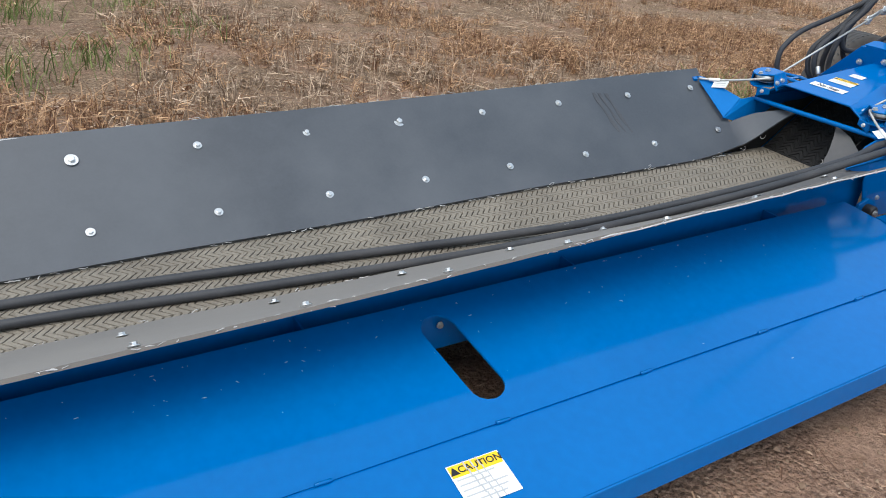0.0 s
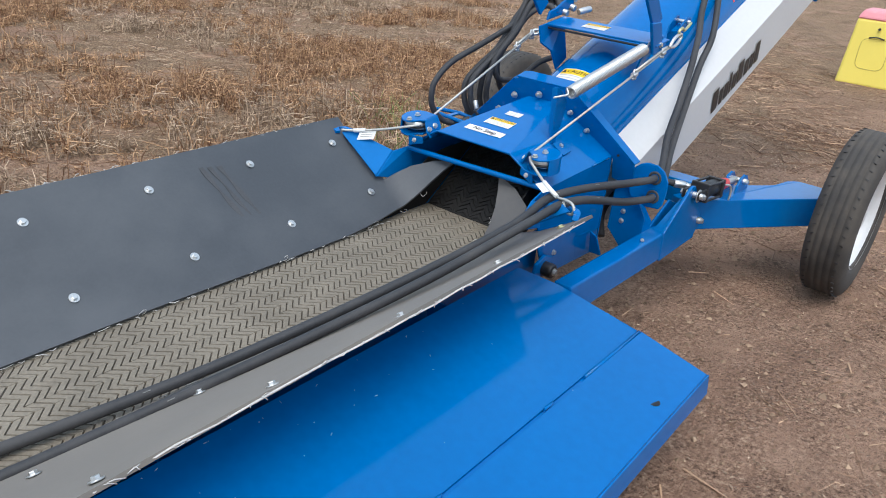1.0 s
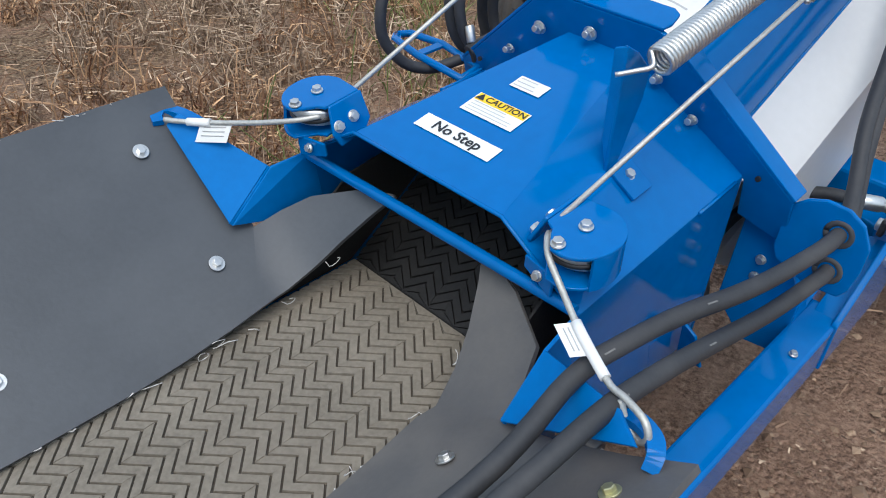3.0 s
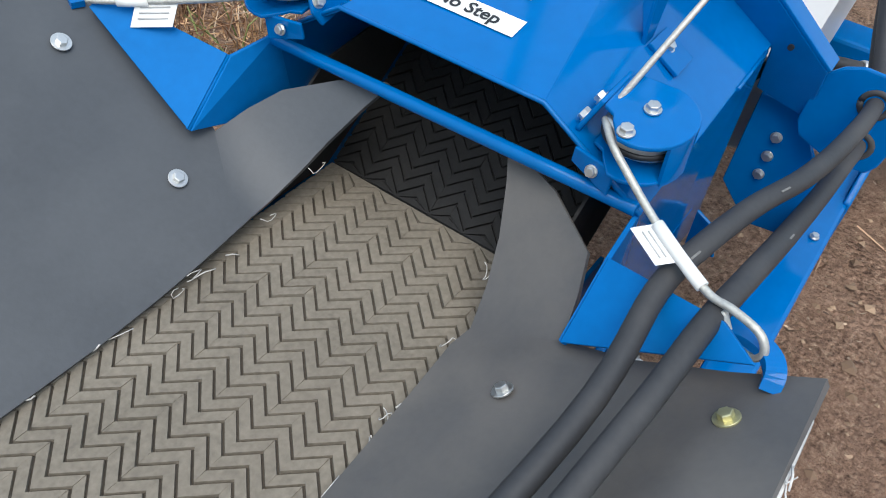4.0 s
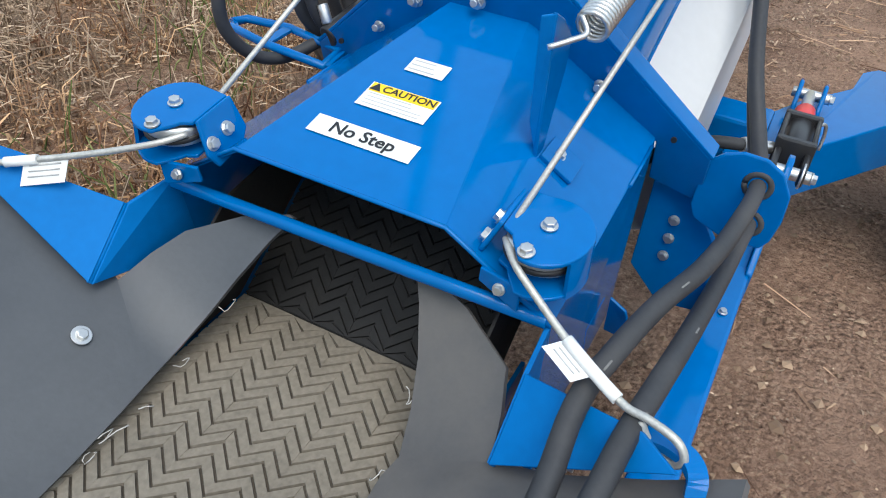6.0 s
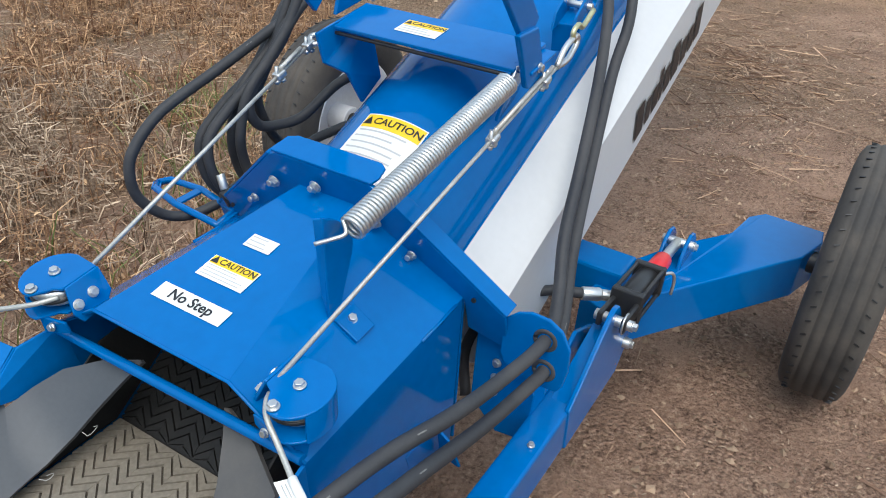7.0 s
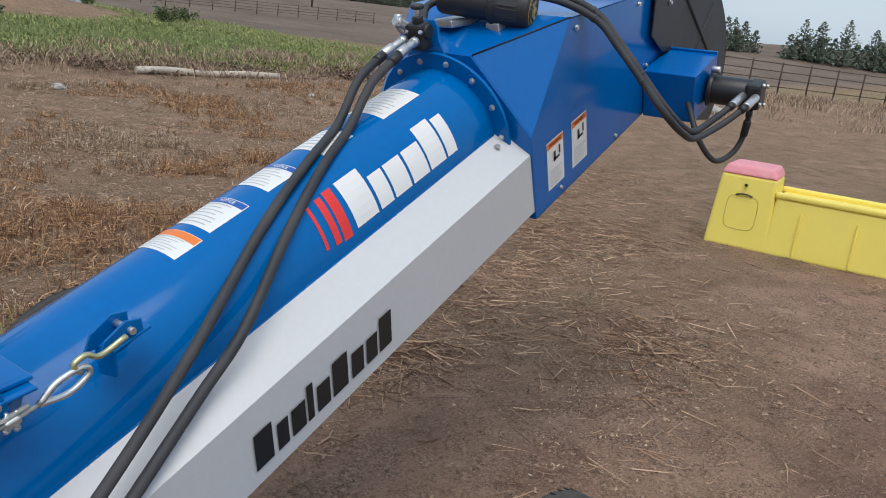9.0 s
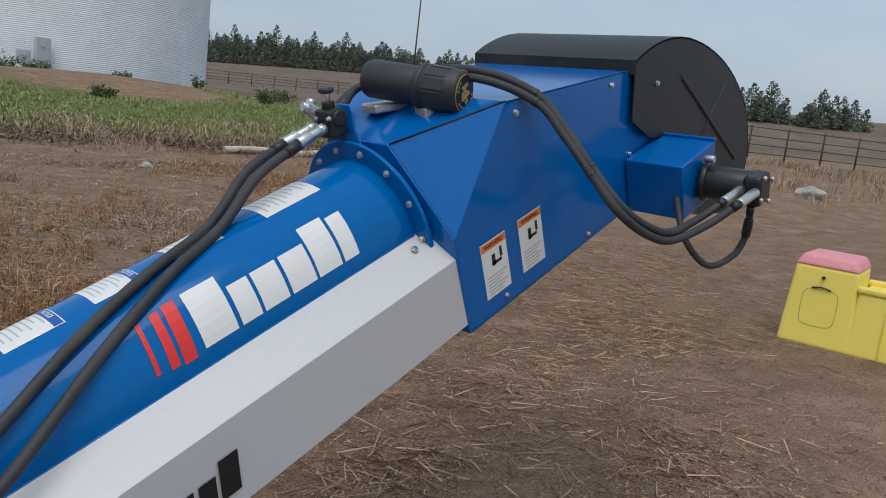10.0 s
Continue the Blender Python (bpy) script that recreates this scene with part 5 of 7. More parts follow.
    for k in range(3):
        a0 = p.lerp(p + drop, 0.25 + 0.22 * k)
        b0 = q.lerp(q + drop, 0.25 + 0.22 * k)
        part("print_line", sweep([a0.lerp(b0, 0.15) + Vector((0, 0, 0.0008)), a0.lerp(b0, 0.85) + Vector((0, 0, 0.0008))], 0.0010, 5), GREY, tag)

    def cable_at(t):
        return start.lerp(far_end, t)
    for t in ((0.613, 0.827) if side < 0 else (0.756, 0.90)):
        c2 = cable_at(t)
        cb = bmesh.new()
        box((0.026, 0.020, 0.014), Matrix.Translation(c2) @ pose(0, 0, 0, 0, -20, 0), 0.004, cb)
        for dx in (-0.008, 0.008):
            rod(c2 + Vector((dx, 0, -0.018)), c2 + Vector((dx, 0, 0.018)), 0.0035, 8, 0.0, cb)
            rod(c2 + Vector((dx, -side * 0.002, -0.016)), c2 + Vector((dx, 0, -0.010)), 0.007, 6, 0.0, cb)
        part("rope_clamp", cb, STEEL, rope)
    part("rope_double", sweep([cable_at(0.613 if side < 0 else 0.756) + Vector((0, 0, 0.010)), cable_at(0.86) + Vector((0, 0, 0.010))], 0.0045, 8), CABLE, rope)
    if side > 0:
        shackle = cable_at(0.90)
        part("shackle", sweep(smooth_line([shackle, shackle + Vector((0.02, 0.010, 0.012)), shackle + Vector((0.035, -0.01, 0.015)), shackle + Vector((0.015, -0.018, 0.005)), shackle], 5), 0.0055, 8), STEEL, rope)
        continue
    # thimble loop, eye bolt and its bracket on the tube
    e = cable_at(0.88)
    loop = [e, e + Vector((0.03, -side * 0.0, 0.030)), e + Vector((0.075, 0, 0.045)), e + Vector((0.085, 0, 0.030)), e + Vector((0.05, 0, 0.005)), e]
    part("rope_eye", sweep(smooth_line(loop, 5), 0.006, 8), STEEL, rope)
    o = e + Vector((0.07, 0, 0.035))
    part("eye_bolt", sweep(smooth_line([o, o + Vector((-0.012, 0, 0.018)), o + Vector((0.01, 0, 0.03)), o + Vector((0.035, 0, 0.022)), o + Vector((0.085, side * -0.002, 0.045))], 5), 0.0055, 8), BRASS, rope)
    kb = bmesh.new()
    b0 = Vector((0.905, side * 0.165, 0.985 if side < 0 else 0.955))
    plate([b0, b0 + Vector((0.08, 0, 0.036)), b0 + Vector((0.075, side * 0.060, 0.038)), b0 + Vector((0.0, side * 0.060, 0.005))][:: side], 0.006, 0.002, kb)
    plate([b0 + Vector((0.0, 0, 0.0)), b0 + Vector((0, side * 0.060, 0.005)), b0 + Vector((0.01, side * 0.055, -0.05)), b0 + Vector((0.01, 0, -0.06))][:: side], 0.006, 0.002, kb)
    for y_ in (-0.178, -0.222):
        plate([(0.880, y_, 0.975), (0.925, y_, 0.985), (0.968, y_, 1.012), (0.962, y_, 1.040), (0.930, y_, 1.040), (0.890, y_, 1.010)], 0.006, 0.002, kb)
    anchor = part("rope_anchor", kb, BLUE, tube, "blue clevis bracket welded to the tube")
    part("clevis_pin", rod((0.940, -0.232, 1.022), (0.940, -0.168, 1.022), 0.007, 12, 0.001), STEEL, anchor)
    bolt(anchor, b0 + Vector((0.055, side * 0.035, 0.031)), (-0.3, 0, 1), "m")

# return spring and its post
sp0, sp1 = Vector((0.197, -0.196, 0.827)), Vector((0.626, -0.213, 0.940))
sd = (sp1 - sp0).normalized()
sn = sd.orthogonal().normalized()
sq = sd.cross(sn)
L = (sp1 - sp0).length
coils, steps = 62, 14
pts = [sp0 + sd * (L * i / (coils * steps)) + 0.0185 * (math.cos(2 * math.pi * i / steps) * sn + math.sin(2 * math.pi * i / steps) * sq) for i in range(coils * steps + 1)]
spring = part("return_spring", sweep(pts, 0.0032, 6), STEEL, conveyor, "long zinc-plated coil spring")
part("spring_hook", sweep(smooth_line([sp0 + sn * 0.018, sp0 - sd * 0.012, sp0 - sd * 0.03 + Vector((0, 0.012, -0.002)), sp0 - sd * 0.045 + Vector((0, 0.03, -0.006))], 5), 0.0035, 8), STEEL, spring)
part("spring_hook", sweep(smooth_line([sp1 + sn * 0.018, sp1 + sd * 0.012, sp1 + sd * 0.03 + Vector((0, 0, 0.012)), sp1 + sd * 0.045], 5), 0.0035, 8), STEEL, spring)
post = plate([(x, -0.162, z) for x, z in ((0.176, 0.841), (0.206, 0.826), (0.248, 0.792), (0.246, 0.752), (0.228, 0.700), (0.212, 0.650), (0.190, 0.648))][::-1], 0.006, 0.0015)
spring_post = part("spring_post", post, BLUE, hood, "blue upright gusset plate holding the spring, paint worn on its edge")
part("post_flange", plate([(0.1755, -0.161, 0.840), (0.1750, -0.143, 0.833), (0.1880, -0.145, 0.700), (0.1900, -0.161, 0.648)], 0.005, 0.0015), SCUFFED, spring_post, "bare scuffed flange")
part("post_foot", plate([(0.192, -0.164, 0.6535), (0.242, -0.164, 0.658), (0.242, -0.208, 0.632), (0.196, -0.208, 0.626)], 0.006, 0.0015), BLUE, spring_post)
bolt(spring_post, (0.218, -0.182, 0.6490), (-0.1, -0.5, 0.9), "m")

# hydraulic hoses
def hose(points, r, label="black hydraulic hose", per=8, name="hydraulic_hose", group="hydraulic hoses", ends=True):
    ob = part(name, sweep(smooth_line(points, per), r, 12), HOSE)
    tagged(ob, label, "hose", group)
    line = smooth_line(points, per)
    for i, j in ((0, 2), (len(line) - 3, len(line) - 1)) if ends else ():
        part("crimp_sleeve", sweep([Vector(line[i]), Vector(line[i + 1]), Vector(line[j])], r * 1.18, 12), IRON, ob, "dark steel crimp sleeve")
    for f in (0.16, 0.33, 0.41, 0.58):
        i = int(f * len(line))
        d = (line[i + 1] - line[i]).normalized()
        side = d.cross(Vector((0, 0, 1))).normalized()
        if side.y > 0:
            side = -side
        c = line[i] + (side * 0.55 + Vector((0, 0, 0.83))).normalized() * r * 0.99
        part("printed_mark", beam(c, c + d * 0.016, 0.0024, 0.0010, 0.0003), MARK, ob)
    return ob


low_a = [(-3.65, 0.02, 0.226), (-2.74, 0.045, 0.266), (-2.06, -0.020, 0.298), (-1.53, -0.095, 0.325), (-1.10, -0.180, 0.372), (-0.62, -0.285, 0.468), (-0.266, -0.338, 0.540), (-0.10, -0.334, 0.577), (-0.02, -0.345, 0.587), (0.081, -0.365, 0.588), (0.179, -0.393, 0.587), (0.309, -0.410, 0.575), (0.470, -0.418, 0.563)]
up_a = [(0.56, -0.395, 0.590), (0.66, -0.352, 0.660), (0.80, -0.312, 0.745), (0.963, -0.263, 0.862), (1.10, -0.213, 0.962)]
low_b = [(-3.65, -0.06, 0.226), (-2.78, -0.045, 0.266), (-2.12, -0.110, 0.294), (-1.50, -0.185, 0.335), (-1.0, -0.262, 0.405), (-0.60, -0.335, 0.484), (-0.254, -0.376, 0.556), (-0.119, -0.387, 0.581), (-0.037, -0.396, 0.583), (0.071, -0.405, 0.566), (0.250, -0.415, 0.524), (0.403, -0.422, 0.501), (0.470, -0.424, 0.499)]
up_b = [(0.57, -0.408, 0.530), (0.70, -0.360, 0.608), (0.861, -0.312, 0.712), (1.069, -0.256, 0.860), (1.197, -0.232, 0.968)]


def beside_tube(x, y):
    """A place where a hose touches the tube, by its x and y."""
    w = math.sqrt((TUBE_R + 0.0130) ** 2 - y * y)
    return along((x + w * SA) / CA, y, w)


up_a += [beside_tube(x, y) for x, y in ((1.215, -0.160), (1.360, -0.108), (1.520, -0.052), (1.690, 0.012))] + [(1.80, 0.048, 1.462), (1.925, 0.070, 1.536)]
up_b += [beside_tube(x, y) for x, y in ((1.375, -0.152), (1.540, -0.086), (1.690, -0.030))] + [(1.80, 0.000, 1.458), (1.925, 0.015, 1.540)]
for line in (low_a + up_a, low_b + up_b):
    hose(line, 0.0125, "long black hydraulic hose lying along the belt", 6)
# hoses from the valve over the head to the motor
for k in range(2):
    o = Vector((0.008 * k, 0.010 * k, 0.021 * k))
    line = [Vector((2.09, 0.07 + 0.03 * k, 1.63)), Vector((2.20, 0.13, 1.70)), Vector((2.28, 0.02, 1.735)) + o, Vector((2.31, -0.20, 1.755)) + o, Vector((2.385, -0.343, 1.712)) + o, Vector((2.415, -0.425, 1.635)) + o,
            Vector((2.435, -0.507, 1.548)) + o, Vector((2.475, -0.580, 1.462)) + o, Vector((2.60, -0.605, 1.405)) + o, Vector((2.76, -0.600, 1.385)) + o, Vector((2.89, -0.640 + 0.02 * k, 1.435)) + o * 0.8, Vector((2.955, -0.690 + 0.045 * k, 1.502))]
    head_hose = hose(line, 0.0115, "black hydraulic hose looping over the head to the motor")
    for tie_at, tie_dir in ((line[4], line[5] - line[3]), (line[6], line[7] - line[5])):
        part("cable_tie", rod(tie_at - tie_dir.normalized() * 0.004, tie_at + tie_dir.normalized() * 0.004, 0.0136, 12, 0.001), PLASTIC, head_hose, "black cable tie")
hose([(3.10, -0.67, 1.49), (3.13, -0.66, 1.40), (3.11, -0.64, 1.33), (3.00, -0.61, 1.30), (2.93, -0.56, 1.37), (2.97, -0.50, 1.46), (3.03, -0.46, 1.50)], 0.010, "short black case-drain hose under the motor")
part_ = bmesh.new()
rod((3.112, -0.668, 1.45), (3.13, -0.66, 1.395), 0.014, 12, 0.002, part_)
part("drain_fitting", part_, IRON, motor)

# bundle of hoses at the far side of the saddle
bundle = [
    [(0.850, 0.232, 1.005), (0.883, 0.290, 1.060), (0.827, 0.300, 1.069), (0.756, 0.320, 1.029), (0.702, 0.340, 0.954), (0.634, 0.360, 0.916), (0.522, 0.400, 0.851), (0.395, 0.430, 0.790), (0.331, 0.445, 0.727), (0.311, 0.445, 0.680), (0.319, 0.440, 0.623), (0.360, 0.420, 0.574), (0.409, 0.390, 0.563), (0.463, 0.360, 0.581)],
    [(0.815, 0.232, 1.000), (0.838, 0.272, 1.052), (0.785, 0.300, 1.068), (0.704, 0.314, 1.015), (0.632, 0.320, 0.906), (0.539, 0.330, 0.819), (0.516, 0.340, 0.727), (0.532, 0.350, 0.654), (0.550, 0.335, 0.590)],
    [(0.785, 0.230, 0.992), (0.812, 0.270, 1.040), (0.772, 0.312, 1.052), (0.690, 0.332, 0.972), (0.597, 0.340, 0.855), (0.511, 0.360, 0.784), (0.455, 0.372, 0.720), (0.455, 0.360, 0.640), (0.490, 0.330, 0.580)],
    [(0.800, 0.330, 0.985), (0.805, 0.345, 1.060), (0.775, 0.350, 1.110), (0.738, 0.345, 1.098), (0.716, 0.340, 1.044), (0.669, 0.340, 0.960), (0.622, 0.350, 0.860), (0.593, 0.360, 0.796), (0.604, 0.360, 0.736), (0.641, 0.350, 0.669), (0.693, 0.330, 0.643), (0.731, 0.310, 0.660), (0.780, 0.260, 0.690)],
    [(0.750, 0.228, 0.985), (0.745, 0.262, 1.012), (0.693, 0.310, 0.975), (0.615, 0.320, 0.896), (0.555, 0.330, 0.828), (0.536, 0.330, 0.779), (0.563, 0.330, 0.736), (0.611, 0.320, 0.725), (0.671, 0.300, 0.734), (0.753, 0.270, 0.793), (0.820, 0.235, 0.820)],
]
for line in (bundle[1], bundle[2]):
    hose([Vector(p) + Vector((0.012, 0.038, -0.012)) for p in line], 0.0112, "black hydraulic hose in a tangled bundle beside the saddle", ends=False)
for line in bundle:
    hose(line, 0.0112, "black hydraulic hose in a tangled bundle beside the saddle", ends=False)
mani = plate([(x, 0.222, z) for x, z in ((0.690, 0.965), (0.800, 0.985), (0.865, 1.020), (0.872, 1.045), (0.855, 1.060), (0.825, 1.050), (0.745, 1.010), (0.700, 0.998))], 0.010, 0.003)
manifold = part("hose_lug", mani, BLUE, saddle, "blue lug plate carrying hose fittings")
bolt(manifold, (0.850, 0.2115, 1.040), (0, -1, 0), "m")
for k in range(2):
    part("hose_fitting", rod((0.80 + 0.05 * k, 0.205, 0.990 + 0.018 * k), (0.80 + 0.05 * k, 0.270, 1.002 + 0.018 * k), 0.013, 8, 0.002), STEEL, manifold)
part("hose_ferrule", rod((0.845, 0.185, 0.998), (0.900, 0.165, 1.012), 0.012, 14, 0.002), STEEL, manifold)
part("coupler", rod((0.44, 0.325, 0.605), (0.53, 0.300, 0.640), 0.020, 14, 0.004), IRON, hood)
part("coupler_bolt", rod((0.45, 0.33, 0.625), (0.455, 0.345, 0.655), 0.010, 8, 0.002), STEEL, hood)
arm_o = [(0.452, 0.545, 0.575), (0.425, 0.520, 0.578), (0.400, 0.430, 0.580), (0.395, 0.300, 0.575), (0.445, 0.300, 0.585), (0.475, 0.430, 0.585), (0.478, 0.530, 0.577)]
bar = bmesh.new()
sweep([Vector(p) for p in arm_o + arm_o[:1]], 0.008, 8, bar)
for p, q in ((0, 1), (2, 5), (3, 4)):
    beam(arm_o[p], arm_o[q], 0.020, 0.006, 0.001, bar)
part("hose_bracket", bar, BLUE, hood, "blue looped hose bracket")
bear = rod((0.06, -0.27, 0.30), (0.06, -0.320, 0.30), 0.024, 18, 0.006)
part("roller_bearing", bear, IRON, conveyor)
bolt(conveyor, (0.06, -0.320, 0.30), (0, -1, 0), "l")
part("bearing_housing", plate([(0.00, -0.285, 0.275), (0.12, -0.285, 0.275), (0.11, -0.285, 0.325), (0.06, -0.285, 0.345), (0.01, -0.285, 0.325)], 0.012, 0.003), BLUE, conveyor, "blue bearing housing")
part("side_gusset", plate([(0.367, -0.2625, 0.345), (0.273, -0.2625, 0.345), (0.300, -0.2625, 0.262), (0.385, -0.2625, 0.262)], 0.008, 0.002), BLUE, hood)
part("gusset_lip", plate([(0.367, -0.270, 0.345), (0.385, -0.270, 0.262), (0.372, -0.322, 0.270), (0.360, -0.300, 0.335)], 0.006, 0.002), BLUE, hood)
bolt(conveyor, (0.10, -0.285, 0.345), (0, -1, 0), "m")

# stickers on the hood
def on_hood(x, y):
    return on_plane((x, y, 0.6476 + 0.234 * x + 0.0006), (0, -1, 0), (1, 0, 0.234))


# (u runs towards the near side, v up the slope)
sticker(hood, on_hood(0.082, 0.025), 0.146, 0.033, None, words="No Step", word_h=0.019, lines=0, word_at=0.0, label="white sticker reading No Step")
sticker(hood, on_hood(0.158, 0.021), 0.100, 0.049, AMBER, 0.36, "CAUTION", 0.012, 4, "yellow and white caution sticker", triangle=True)
sticker(hood, on_hood(0.236, 0.021), 0.057, 0.031, None, lines=3, label="small white sticker")
# on the tube
sticker(tube, on_tube(0.656, 2), 0.140, 0.160, AMBER, 0.22, "CAUTION", 0.017, 7, "yellow and white caution sticker", triangle=True, cuts=10)
sticker(tube, on_tube(1.386, -4), 0.140, 0.078, ORANGE, 0.28, "", 0, 6, "white sticker with an orange head", cuts=10)
sticker(tube, on_tube(1.511, -4), 0.125, 0.120, NAVY, 0.16, "NOTICE", 0.010, 7, "white notice sticker with blue head", cuts=10, ink=PAPER)
sticker(tube, on_tube(1.690, -4), 0.115, 0.110, NAVY, 0.16, "NOTICE", 0.010, 7, "white notice sticker with blue head", cuts=10, ink=PAPER)
sticker(tube, on_tube(1.885, -4), 0.120, 0.115, None, 0.2, "", 0, 6, "white printed sticker", cuts=10)
sticker(tube, on_tube(2.137, -4), 0.140, 0.165, None, 0.2, "", 0, 9, "large white printed sticker", cuts=10)
# on the saddle, head and ramp
sticker(saddle, on_plane((0.708, 0.025, 0.9716), (0, -1, 0), (1, 0, 0.172)), 0.095, 0.055, AMBER, 0.40, "CAUTION", 0.012, 3, "yellow and white caution sticker", triangle=True)
for x, z in ((2.365, 1.272), (2.512, 1.338)):
    st = sticker(head, on_plane((x, -HW - 0.0004, z), (1, 0, 0.435), (0, 0, 1)), 0.105, 0.165, ORANGE, 0.13, "WARNING", 0.011, 0, "white warning sticker with orange head and black pictogram")
    w_ = on_plane((x, -HW - 0.0004, z), (1, 0, 0.435), (0, 0, 1))
    pic = bmesh.new()
    merge(pic, sheet(0.014, 0.034, -0.006, 0.022, 2))
    merge(pic, sheet(0.040, 0.009, 0.006, 0.012, 2))
    merge(pic, sheet(0.010, 0.030, 0.026, 0.034, 2))
    part("pictogram", lay(pic, w_, 0.0016), INK, st)
    pr = bmesh.new()
    for i in range(6):
        merge(pr, sheet(0.08 - 0.012 * (i % 3), 0.0035, -0.006 * (i % 3), -0.022 - i * 0.010, 2))
    part("print", lay(pr, w_, 0.0016), GREY, st)
ramp_sticker = sticker(near_ramp, on_plane(deck(-1.895, -0.797, 0.2590), (1, 0, 0.045), (0, 1, 0.155)), 0.125, 0.105, AMBER, 0.28, "CAUTION", 0.016, 5, "scuffed yellow and white caution sticker", triangle=True)
for u0 in (-0.022, -0.006, 0.010):
    w_ = on_plane(deck(-1.895, -0.797, 0.2590), (1, 0, 0.045), (0, 1, 0.155))
    st = bmesh.new()
    for i in range(5):
        merge(st, sheet(0.0035 - 0.001 * (u0 > 0), 0.0215, u0 + 0.003 * i, 0.042 - 0.021 * i, 2))
    part("scratch", lay(st, w_, 0.0022), GREY, ramp_sticker)


# plain marks for the maker's lettering on tube and cover
def block(parent, where, x, y, w, h, slant, mat, name="lettering_mark", lift=0.0015):
    bm = sheet(w, h, x, y, 6)
    for v in bm.verts:
        v.co.x += slant * (v.co.y - y)
    return part(name, lay(bm, where, lift), mat, parent)


brand = on_tube_long(1.985, 57)
x = -0.225
for w_, h_, up_ in ((0.092, 0.125, 0.0), (0.058, 0.090, -0.0175), (0.075, 0.090, -0.0175), (0.078, 0.090, -0.0175), (0.078, 0.125, 0.0), (0.050, 0.115, -0.005)):
    block(tube, brand, x + w_ / 2, up_, w_ * 0.90, h_, 0.10, PAPER)
    x += w_ + 0.002
for i, w_ in enumerate((0.030, 0.020, 0.010)):
    block(tube, brand, -0.255 - i * 0.034 - (0.004 if i == 2 else 0), -0.004, w_, 0.130 - 0.010 * i, 0.14, SIGNAL, "red_stripe")


def on_cover(s):
    o = along(s, -0.2985, -0.168)
    return on_plane(o, along(1, 0, 0) - along(0, 0, 0), along(0, 0, 1) - along(0, 0, 0))


x = -0.235
for w_, h_ in ((0.062, 0.088), (0.040, 0.066), (0.052, 0.066), (0.024, 0.090), (0.052, 0.066), (0.062, 0.088), (0.052, 0.066), (0.048, 0.066), (0.056, 0.090)):
    block(near_cover, on_cover(1.455), x + w_ / 2, (h_ - 0.066) / 2 - 0.010, w_ * 0.84, h_, 0.22, INK)
    x += w_ + 0.003
bolt(near_cover, along(2.33, -0.225, -0.006), (0, -0.4, 0.9), "m")
# ---- yard ----
def water_trough():
    t = thing("stock_waterer", "yellow plastic livestock waterer with a faded pink lid, standing on soil", "waterer", at=(0, 0, 0))
    o = Vector((8.11, 0.72, 0.0))
    ax = Vector((0.10, -1.0, 0)).normalized()
    ay = Vector((1.0, 0.10, 0)).normalized()

    def P_(u, v, z):
        return o + ax * u + ay * v + Vector((0, 0, z))

    def body(u0, u1, v0, v1, z0, z1, taper, name, mat, bev):
        bm = bmesh.new()
        lo = [P_(u0, v0, z0), P_(u1, v0, z0), P_(u1, v1, z0), P_(u0, v1, z0)]
        hi = [P_(u0 + taper, v0 + taper, z1), P_(u1 - taper, v0 + taper, z1), P_(u1 - taper, v1 - taper, z1), P_(u0 + taper, v1 - taper, z1)]
        a, b = [bm.verts.new(p) for p in lo], [bm.verts.new(p) for p in hi]
        bm.faces.new(a[::-1])
        bm.faces.new(b)
        for i in range(4):
            bm.faces.new((a[i], a[(i + 1) % 4], b[(i + 1) % 4], b[i]))
        bmesh.ops.recalc_face_normals(bm, faces=bm.faces[:])
        soften(bm, bm.edges[:], bev, 3)
        return part(name, bm, mat, t)

    tower = body(0.0, 0.62, 0.0, 0.75, -0.03, 0.72, 0.045, "valve_tower", YELLOW, 0.035)
    body(0.035, 0.585, 0.03, 0.72, 0.705, 0.815, 0.05, "lid", PINK, 0.035)["label"] = "faded pink plastic lid"
    basin = body(0.55, 2.1, 0.0, 0.75, -0.03, 0.555, 0.045, "basin", YELLOW, 0.035)
    rim = bmesh.new()
    for v in (0.06, 0.69):
        beam(P_(0.58, v, 0.575), P_(2.04, v, 0.575), 0.07, 0.06, 0.02, rim)
    beam(P_(2.03, 0.06, 0.575), P_(2.03, 0.69, 0.575), 0.07, 0.06, 0.02, rim)
    part("basin_rim", rim, YELLOW, t)
    for u in (0.85, 1.35, 1.85):
        part("moulded_rib", beam(P_(u, 0.012, 0.02), P_(u, 0.036, 0.44), 0.05, 0.02, 0.008, up=(0, 1, 0)), YELLOW, basin)
    loop = []
    for k in range(25):
        a = 2 * math.pi * k / 24
        s = lambda c: math.copysign(abs(c) ** 0.45, c)
        loop.append(P_(0.30 + 0.15 * s(math.cos(a)), 0.022 + 0.0, 0.34 + 0.17 * s(math.sin(a))) + ay * (0.045 * (0.34 + 0.17 * s(math.sin(a))) / 0.69 - 0.022))
    part("access_door_seam", sweep(loop, 0.0035, 6), material("seam_gap", (0.46, 0.36, 0.08), 0.6), tower)
    part("door_latch", sweep(smooth_line([P_(0.22, 0.02, 0.515), P_(0.30, 0.012, 0.53), P_(0.38, 0.02, 0.515)], 4), 0.008, 6), IRON, tower)
    part("drain_plug", rod(P_(0.30, 0.0, 0.62), P_(0.30, 0.03, 0.62), 0.015, 10), IRON, tower)
    return t


water_trough()

